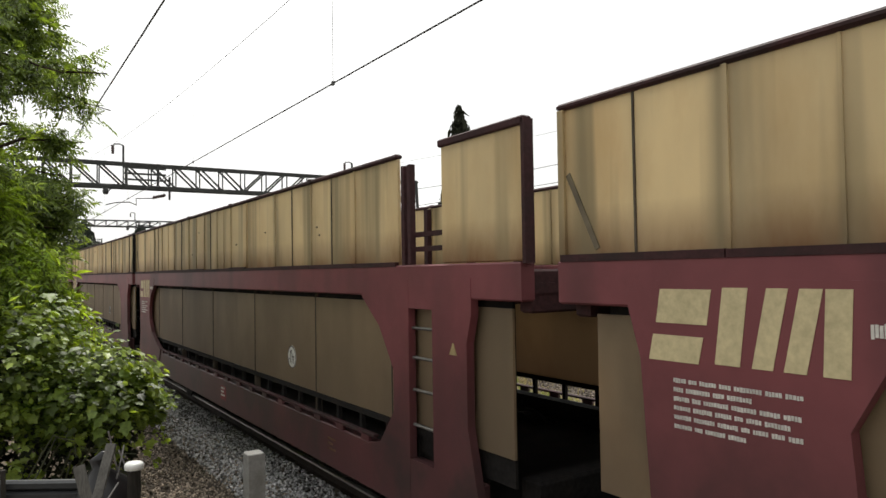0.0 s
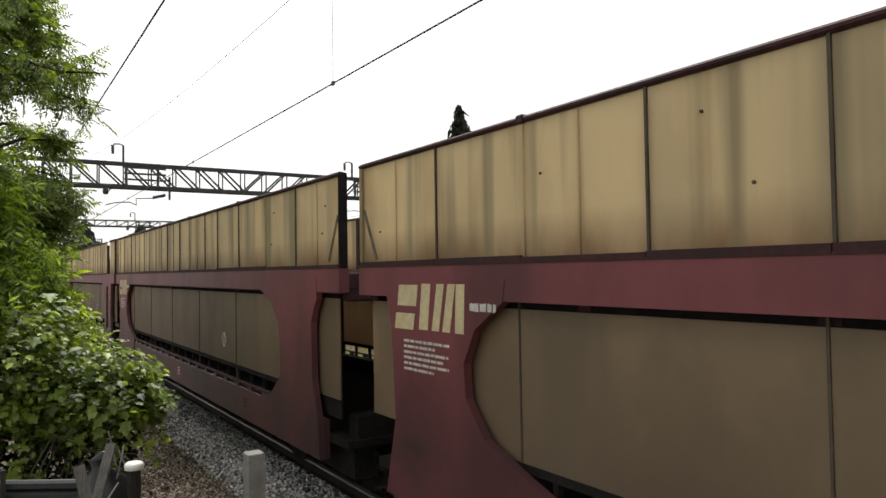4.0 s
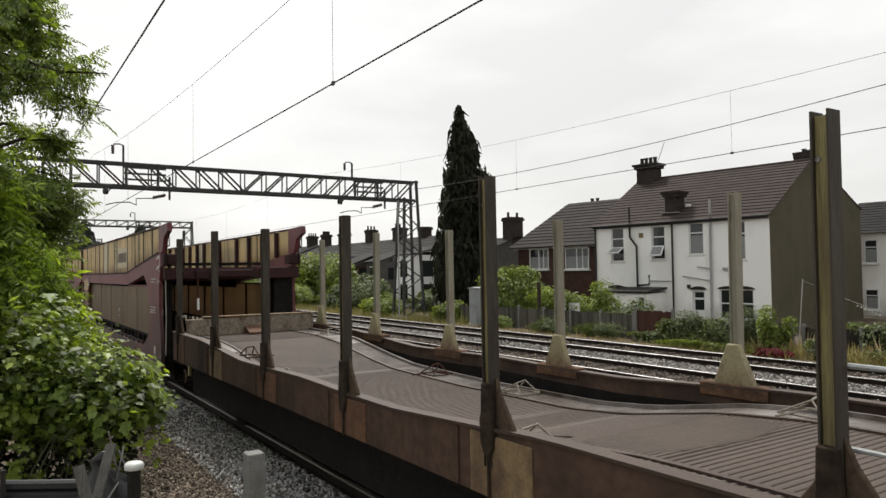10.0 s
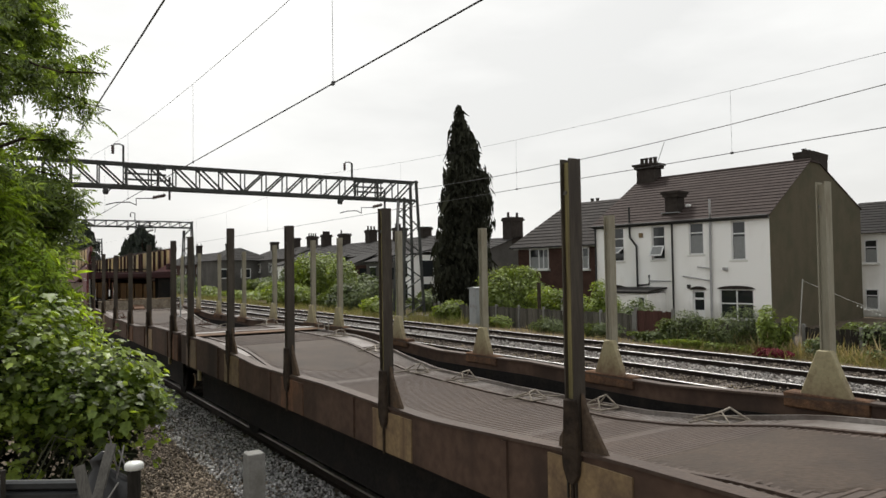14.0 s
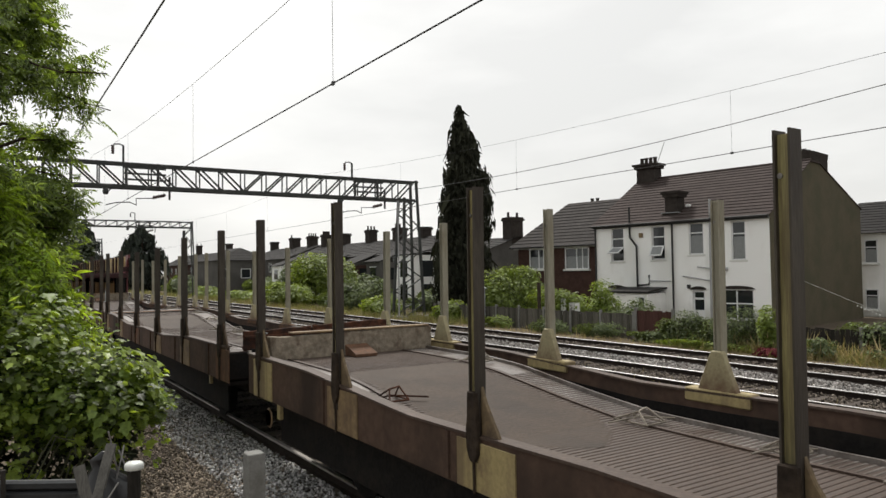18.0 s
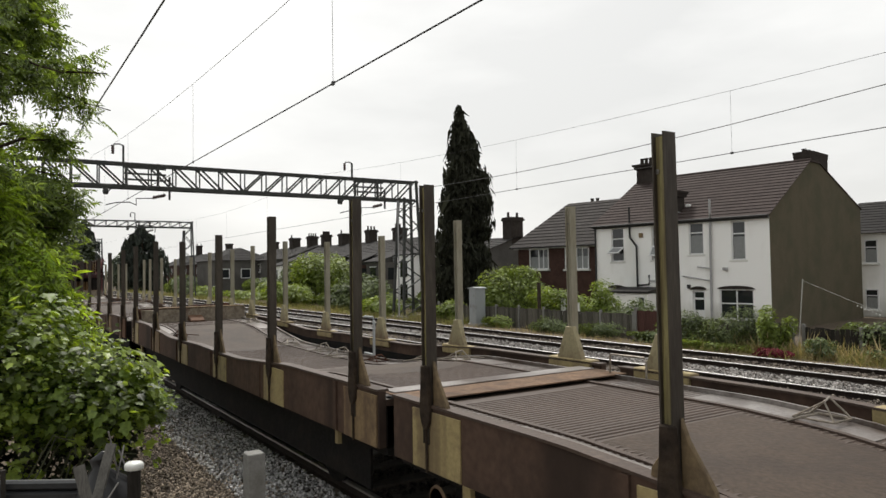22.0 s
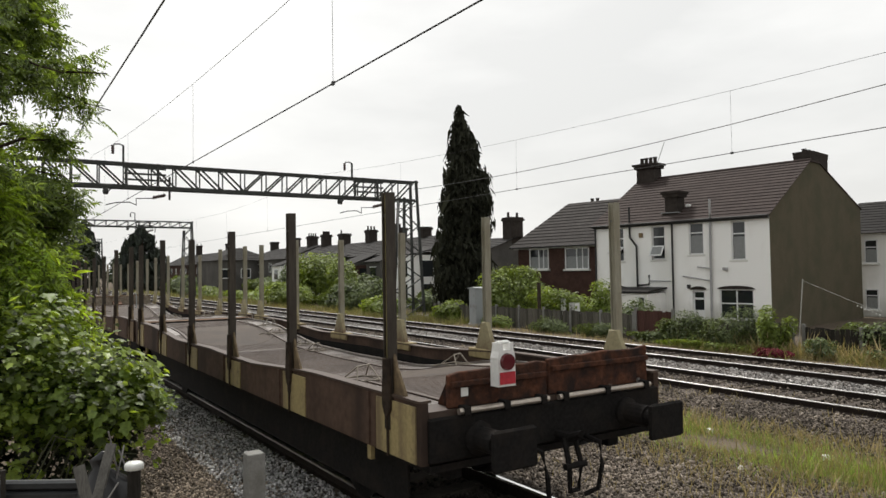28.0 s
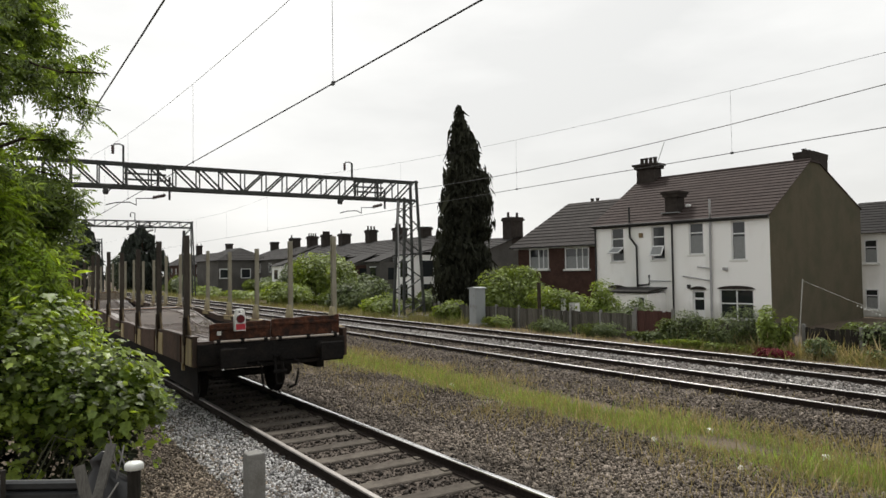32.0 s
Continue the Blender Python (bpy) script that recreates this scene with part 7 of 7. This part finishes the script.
conifer("conifer", "pale dark far conifer by the line", 18.2, 175.0, -0.5, 15.4, 3.9, 4500, 305, 0.95, (0.0, 0.0), "far_conifer")
for k, (x, y, hh) in enumerate(((15.5, 170, 11), (12.0, 210, 12), (30.0, 200, 8), (40, 240, 9))):
    shrub("far_tree", "hazy far tree by the line", (x, y, hh * 0.5), (4.5, 6, hh * 0.55), 1200, 1.0, "far_tree", 330 + k)
for k, (x, y, z, rx, rz) in enumerate(((52.6, 26.6, 4.0, 2.2, 4.0), (56.5, 25.6, 3.3, 3.4, 3.5), (64, 16, 3.6, 3.6, 4.0))):
    shrub("garden_tree", "tree top behind the houses", (x, y, z), (rx, rx, rz), 2600, 0.35, "far_tree", 350 + k)

# lineside cabinet, washing line, poles
cab = thing("relay_cabinet", "pale grey lineside relay cabinet on a plinth", "cabinet", pose(21.6, 29.9, -0.45))
part("body", Geo().box(-0.35, -0.3, 0.12, 0.25, 0.3, 1.92, 0.015), M["cabinet"], cab)
part("roof", Geo().prism([(-0.35, 1.92), (-0.35, 1.97), (0.0, 2.02), (0.35, 1.97), (0.35, 1.92)], -0.42, 0.32), M["cabinet"], cab)
for e in (-0.14, 0.14):
    d = part("cabinet_door", Geo().box(-0.365, e - 0.125, 0.2, -0.351, e + 0.125, 1.82, 0.004), M["cabinet"], cab)
    part("handle", Geo().box(-0.385, e - 0.02, 0.95, -0.365, e + 0.02, 1.1), M["steel"], d)
part("plinth", Geo().box(-0.42, -0.38, -0.2, 0.32, 0.38, 0.12, 0.02), M["concrete"], cab)
pole = thing("clothes_line", "leaning pole with a sagging washing line and pegs", "clothes line")
part("line_pole", Geo().tube((24.0, 14.0, -0.6), (24.05, 13.8, 1.95), 0.022, 7), M["concrete"], pole)
part("line", Geo().path([(24.05, 13.8, 1.9), (23.7, 12.0, 1.25), (23.4, 10.0, 0.55)], 0.008, 5), M["concrete"], pole)
for k in range(7):
    u = 0.55 + 0.06 * k
    part("peg", Geo().box(23.685 - 0.3 * u, 12.0 - 2.0 * (u - 0.4), 1.19 - 0.75 * (u - 0.4), 23.715 - 0.3 * u, 12.03 - 2.0 * (u - 0.4), 1.24 - 0.75 * (u - 0.4)), M["white"], pole)
single("garden_post", Geo().tube((22.6, 26.2, -0.5), (22.6, 26.2, 1.8), 0.09, 8), M["bark"], "dark wooden garden post by the fence", "post")
lau = thing("washing", "white and pale washing hung behind the fence", "laundry")
for k, (y, w, z0, z1) in enumerate(((25.1, 0.3, 0.15, 1.05), (24.5, 0.34, 0.2, 0.85), (24.15, 0.3, 0.2, 0.85))):
    part("cloth", Geo().prism([(y, z1), (y + w, z1 - 0.04), (y + w + 0.03, z0), (y - 0.02, z0 + 0.05)], 23.3, 23.33), M["white"], lau)
single("cable_trough", Geo().box(18.75, -20, -0.45, 19.05, 160, -0.24, 0.01), M["concrete"], "pale concrete cable trough along the far verge", "cable trough", kind="structure")
single("cess_pole", Geo().tube((21.2, 37.6, -0.5), (21.2, 37.6, 6.8), 0.045, 6), M["pipe_grey"], "thin grey pole beside the gantry leg", "pole")


# ---- near side: tree, brambles, fence ----
def ash_tree():
    t = thing("ash_tree", "leafy green ash tree overhanging the line", "tree", pose(-0.6, 12.2, -0.5))
    rng = random.Random(77)
    trunk = Geo()
    pts = [Vector((0, 0, 0)), Vector((0.1, 0.0, 1.6)), Vector((-0.05, 0.1, 3.4)), Vector((0.1, 0.0, 5.4)), Vector((0.0, 0.1, 8.0))]
    for a, b, r0, r1 in zip(pts, pts[1:], (0.2, 0.16, 0.13, 0.09), (0.16, 0.13, 0.09, 0.04)):
        trunk.tube(a, b, r0, 10, r1)
    part("trunk", trunk, M["bark"], t)
    tips = []
    for k in range(165):
        z = rng.uniform(1.9, 8.4) if k < 105 else rng.uniform(1.6, 4.8)
        a = rng.uniform(0, 2 * math.pi)
        reach = np.interp(z - 0.25, [1.7, 3.2, 4.1, 4.7, 5.2, 5.9, 6.3, 6.8, 7.6, 9.0], [1.7, 1.85, 2.0, 2.15, 1.95, 2.5, 2.0, 1.5, 1.2, 1.0]) * rng.uniform(0.72, 1.04)
        p0 = Vector((0, 0, z - 0.7))
        p1 = p0 + Vector((math.cos(a) * reach * 0.55, math.sin(a) * reach * 0.55, 0.55))
        p2 = p0 + Vector((math.cos(a) * reach, math.sin(a) * reach, 0.45 + rng.uniform(-0.3, 0.2)))
        limb = Geo()
        limb.tube(p0, p1, 0.04, 6, 0.025)
        limb.tube(p1, p2, 0.025, 6, 0.008)
        for j in range(6):
            u = rng.uniform(0.05, 1.0)
            q = p1.lerp(p2, u)
            e = q + Vector((rng.uniform(-0.3, 0.3), rng.uniform(-0.3, 0.3), rng.uniform(-0.4, 0.2)))
            limb.tube(q, e, 0.008, 5, 0.003)
            tips.append((q, e))
        part("limb", limb, M["bark"], t)
    nr = np.random.default_rng(78)
    P = []
    for q, e in tips:
        for j in range(20):
            c = q.lerp(e, nr.uniform(0.0, 1.1))
            P.append((c.x + nr.normal(0, 0.07), c.y + nr.normal(0, 0.07), c.z + nr.normal(0, 0.08)))
    P = np.array(P)
    out = P * np.array([1, 1, 0]) / (np.linalg.norm(P[:, :2], axis=1)[:, None] + 0.1)
    scatter("crown", P, out * 0.55 + np.array([0, 0, 0.7]), 0.25, SPRAY, M["leaf"], t, seed=79, tilt=0.5, stretch=0.22)
    return t


def brambles():
    t = thing("bramble_bush", "bright green bramble thicket beside the cess", "bush", pose(0, 9.4, -0.45))
    rng = random.Random(91)
    g = Geo()
    for k in range(70):
        a = Vector((rng.uniform(-2.4, 1.2), rng.uniform(-0.9, 1.1), 0))
        b = a + Vector((rng.uniform(-0.3, 0.6), rng.uniform(-0.5, 0.3), rng.uniform(0.6, 1.3)))
        c = b + Vector((rng.uniform(-0.2, 0.6), rng.uniform(-0.5, 0.2), rng.uniform(-0.5, 0.1)))
        g.tube(a, b, 0.012, 5, 0.009)
        g.tube(b, c, 0.009, 5, 0.005)
    part("cane_tangle", g, M["cane"], t, kind="stuff")
    # mounds: middle, radii, leaves, lumps, seed
    mounds = (((0.05, 0.2, 1.66), (1.3, 1.05, 1.0), 4800, 30, 92), ((0.95, 0.0, 1.42), (0.95, 0.85, 0.66), 3700, 26, 93), ((-1.5, 0.2, 1.9), (1.4, 1.0, 1.0), 3000, 18, 94),
              ((1.46, 0.15, 1.2), (0.56, 0.6, 0.46), 1000, 14, 95), ((0.5, 0.9, 0.95), (1.3, 0.5, 0.6), 900, 12, 88), ((-1.3, 0.7, 0.85), (1.5, 0.7, 0.75), 800, 10, 89))
    P, N = [], []
    for c, r, n, k, sd in mounds:
        q = blob_points(n, c, r, sd, 0.72, k)
        P.append(q)
        N.append(facing(q, (c[0], c[1] + 0.5, c[2] - 0.4), 1.1, 0.5))
    P, N = np.concatenate(P), np.concatenate(N)
    high = P[:, 2] > 0.98 + 0.12 * np.sin(5 * P[:, 0]) + np.random.default_rng(85).normal(0, 0.08, len(P))
    scatter("foliage", P[high], N[high], 0.086, LOBED, M["bramble"], t, seed=96, tilt=0.42, stretch=0.35)
    # leaves beneath the overhang: the shade there is put into their dark colour
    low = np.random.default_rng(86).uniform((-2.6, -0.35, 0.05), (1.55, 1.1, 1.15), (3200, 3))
    scatter("shade_undergrowth", low, facing(low, (0.0, 0.9, 0.0), 0.5, 0.6), 0.085, LOBED, M["shade_leaf"], t, seed=87, tilt=0.6, stretch=0.35)
    # brighter leaves on the outside: the lit tops of the thicket, put into colour
    P = np.concatenate([blob_points(430, (0.1, 0.1, 1.75), (1.3, 1.05, 1.05), 81, 0.95, 30), blob_points(320, (1.1, -0.05, 1.35), (1.0, 0.9, 0.78), 82, 0.95, 24)])
    S = np.repeat(P, 5, axis=0) + np.random.default_rng(83).normal(0, 0.04, (len(P) * 5, 3))
    scatter("lit_outer_leaves", S, facing(S, (0.3, 0.8, 0.9), 0.7, 0.7), 0.07, LOBED, M["lit_leaf"], t, seed=84, tilt=0.5)
    return t


def sapling():
    """Looser leaves between the tree and the brambles."""
    t = thing("sapling", "slender yellow-green sapling against the thicket", "tree", pose(-0.1, 10.6, -0.45))
    for k in range(5):
        part("trunk", Geo().tube((-0.5 + 0.3 * k, 0, 0), (-0.7 + 0.4 * k, 0.2, 3.4 - 0.2 * k), 0.03, 6, 0.01), M["bark"], t)
    P = np.concatenate([blob_points(1100, (-0.45, 0.2, 3.15), (1.1, 0.9, 1.55), 97, 0.4, 18), blob_points(900, (0.42, 0.1, 2.5), (0.9, 0.7, 0.9), 98, 0.4, 15), blob_points(520, (0.02, -0.1, 3.6), (0.75, 0.7, 1.0), 96, 0.45, 15)])
    scatter("crown", P, facing(P, (0, 0.6, 2.2), 0.6, 0.6), 0.3, SPRAY, M["young_leaf"], t, seed=99, tilt=0.5, stretch=0.25)
    return t


ash_tree()
brambles()
sapling()
single("concrete_post", Geo().box(1.55, 4.93, -0.5, 1.67, 5.06, 1.14, 0.006), M["old_concrete"], "pale square concrete fence post", "post")
sheet = thing("ribbed_sheet", "dark grey ribbed metal sheet panel by the fence", "panel", pose(0.31, 5.76, 0, 0, 0, -33.05))
for k in range(5):
    z = 0.94 - 0.075 * k
    part("rib", Geo().prism([(-0.05, z), (-0.05, z + 0.035), (-0.03, z + 0.05), (0.0, z + 0.05), (0.0, z), (-0.03, z - 0.015)], -0.6, 0.36), M["sheet"], sheet)
part("backing", Geo().box(-0.6, 0.0, -0.5, 0.36, 0.02, 0.98), M["sheet"], sheet)
bits = thing("scrap_boards", "broken grey boards and wire leaning at the fence", "scrap")
for p, q, w, hh in (((0.60, 5.15, 0.9), (0.72, 5.3, 1.27), 0.066, 0.02), ((0.60, 5.0, 0.7), (0.50, 5.1, 1.2), 0.07, 0.02), ((0.75, 5.2, 0.5), (0.86, 5.3, 1.1), 0.05, 0.03), ((0.11, 5.8, 0.3), (0.10, 5.8, 1.08), 0.03, 0.03)):
    part("board", Geo().beam(p, q, w, hh), M["board_grey" if w > 0.06 else "fence_dark"], bits)
for p, q in (((0.66, 5.2, 0.7), (0.80, 5.3, 1.25)), ((0.86, 5.3, 0.6), (0.70, 5.3, 1.36)), ((0.95, 5.3, 0.7), (0.78, 5.4, 1.2)), ((0.6, 5.0, 0.9), (0.72, 5.0, 1.08))):
    part("wire", Geo().tube(p, q, 0.006, 5), M["steel"], bits)
single("plastic_cap", Geo().lathe([(0.045, -0.022), (0.062, -0.018), (0.062, 0.012), (0.05, 0.026), (0.015, 0.03)], 12, (0.83, 5.1, 1.145)), M["plastic"], "small white plastic cap on a stake", "cap", smooth=True)
single("cap_stake", Geo().tube((0.83, 5.1, -0.5), (0.83, 5.1, 1.12), 0.042, 8), M["fence_dark"], "thin dark stake under a white cap", "stake")

bag = Geo()
bag.lathe([(0.02, 0.62), (0.06, 0.56), (0.05, 0.5), (0.16, 0.4), (0.21, 0.2), (0.22, 0.0), (0.2, -0.6), (0.16, -1.1)][::-1], 14, (0.68, 5.35, 0.6))
bag.v = [(x + 0.03 * math.sin(17 * z + 9 * y), y + 0.03 * math.sin(23 * z + 11 * x), z) for x, y, z in bag.v]
single("rubbish_sack", bag, M["binbag"], "black plastic rubbish sack slumped at the fence", "rubbish sack", smooth=True)

LITTER = ((9.55, 12.15), (8.7, 7.43), (9.81, 5.37), (8.43, 5.77), (9.94, 7.34), (9.21, 13.84))
for k, (x, y) in enumerate(LITTER):
    g = Geo()
    rg = random.Random(700 + k)
    ring = [(x + 0.055 * math.cos(a) * rg.uniform(0.5, 1.1), y + 0.055 * math.sin(a) * rg.uniform(0.5, 1.1)) for a in np.linspace(0, 5.4, 7)]
    z = ground_at(x, y) + 0.05
    g.v = [(a, b, z + rg.uniform(-0.02, 0.03)) for a, b in ring] + [(x, y, z + 0.04)] + [(a, b, z - 0.05) for a, b in ring]
    g.f = [(i, (i + 1) % 7, 7) for i in range(7)] + [(i, 8 + i, 8 + (i + 1) % 7, (i + 1) % 7) for i in range(7)] + [tuple(range(8, 15))[::-1]]
    single("litter_scrap", g, M["white"], "scrap of pale crumpled litter in the grass", "litter", "litter by the track")

build_ballast()
build_grass()


# ---- everything that rolls ----
def rolled(t):
    k = min(31, int(t))
    a = ROLLED[max(0, k - 1)] if k else -4.57
    b, c = ROLLED[k], ROLLED[k + 1]
    d = ROLLED[k + 2] if k < 31 else 91.53
    u = t - k
    return b + 0.5 * u * (c - a + u * (2 * a - 5 * b + 4 * c - d + u * (3 * (b - c) + d - a)))


def motions():
    for w, mid, axles in TRAIN:
        walk(w, [(t, pose(TRACK_X, mid + ROLLED[t], 0)) for t in range(33)])
        for ax in axles:
            y = ax.location.y
            walk(ax, [(0.1 * k, pose(0, y, 0.42, -math.degrees(rolled(0.1 * k) / 0.42))) for k in range(321)])


motions()
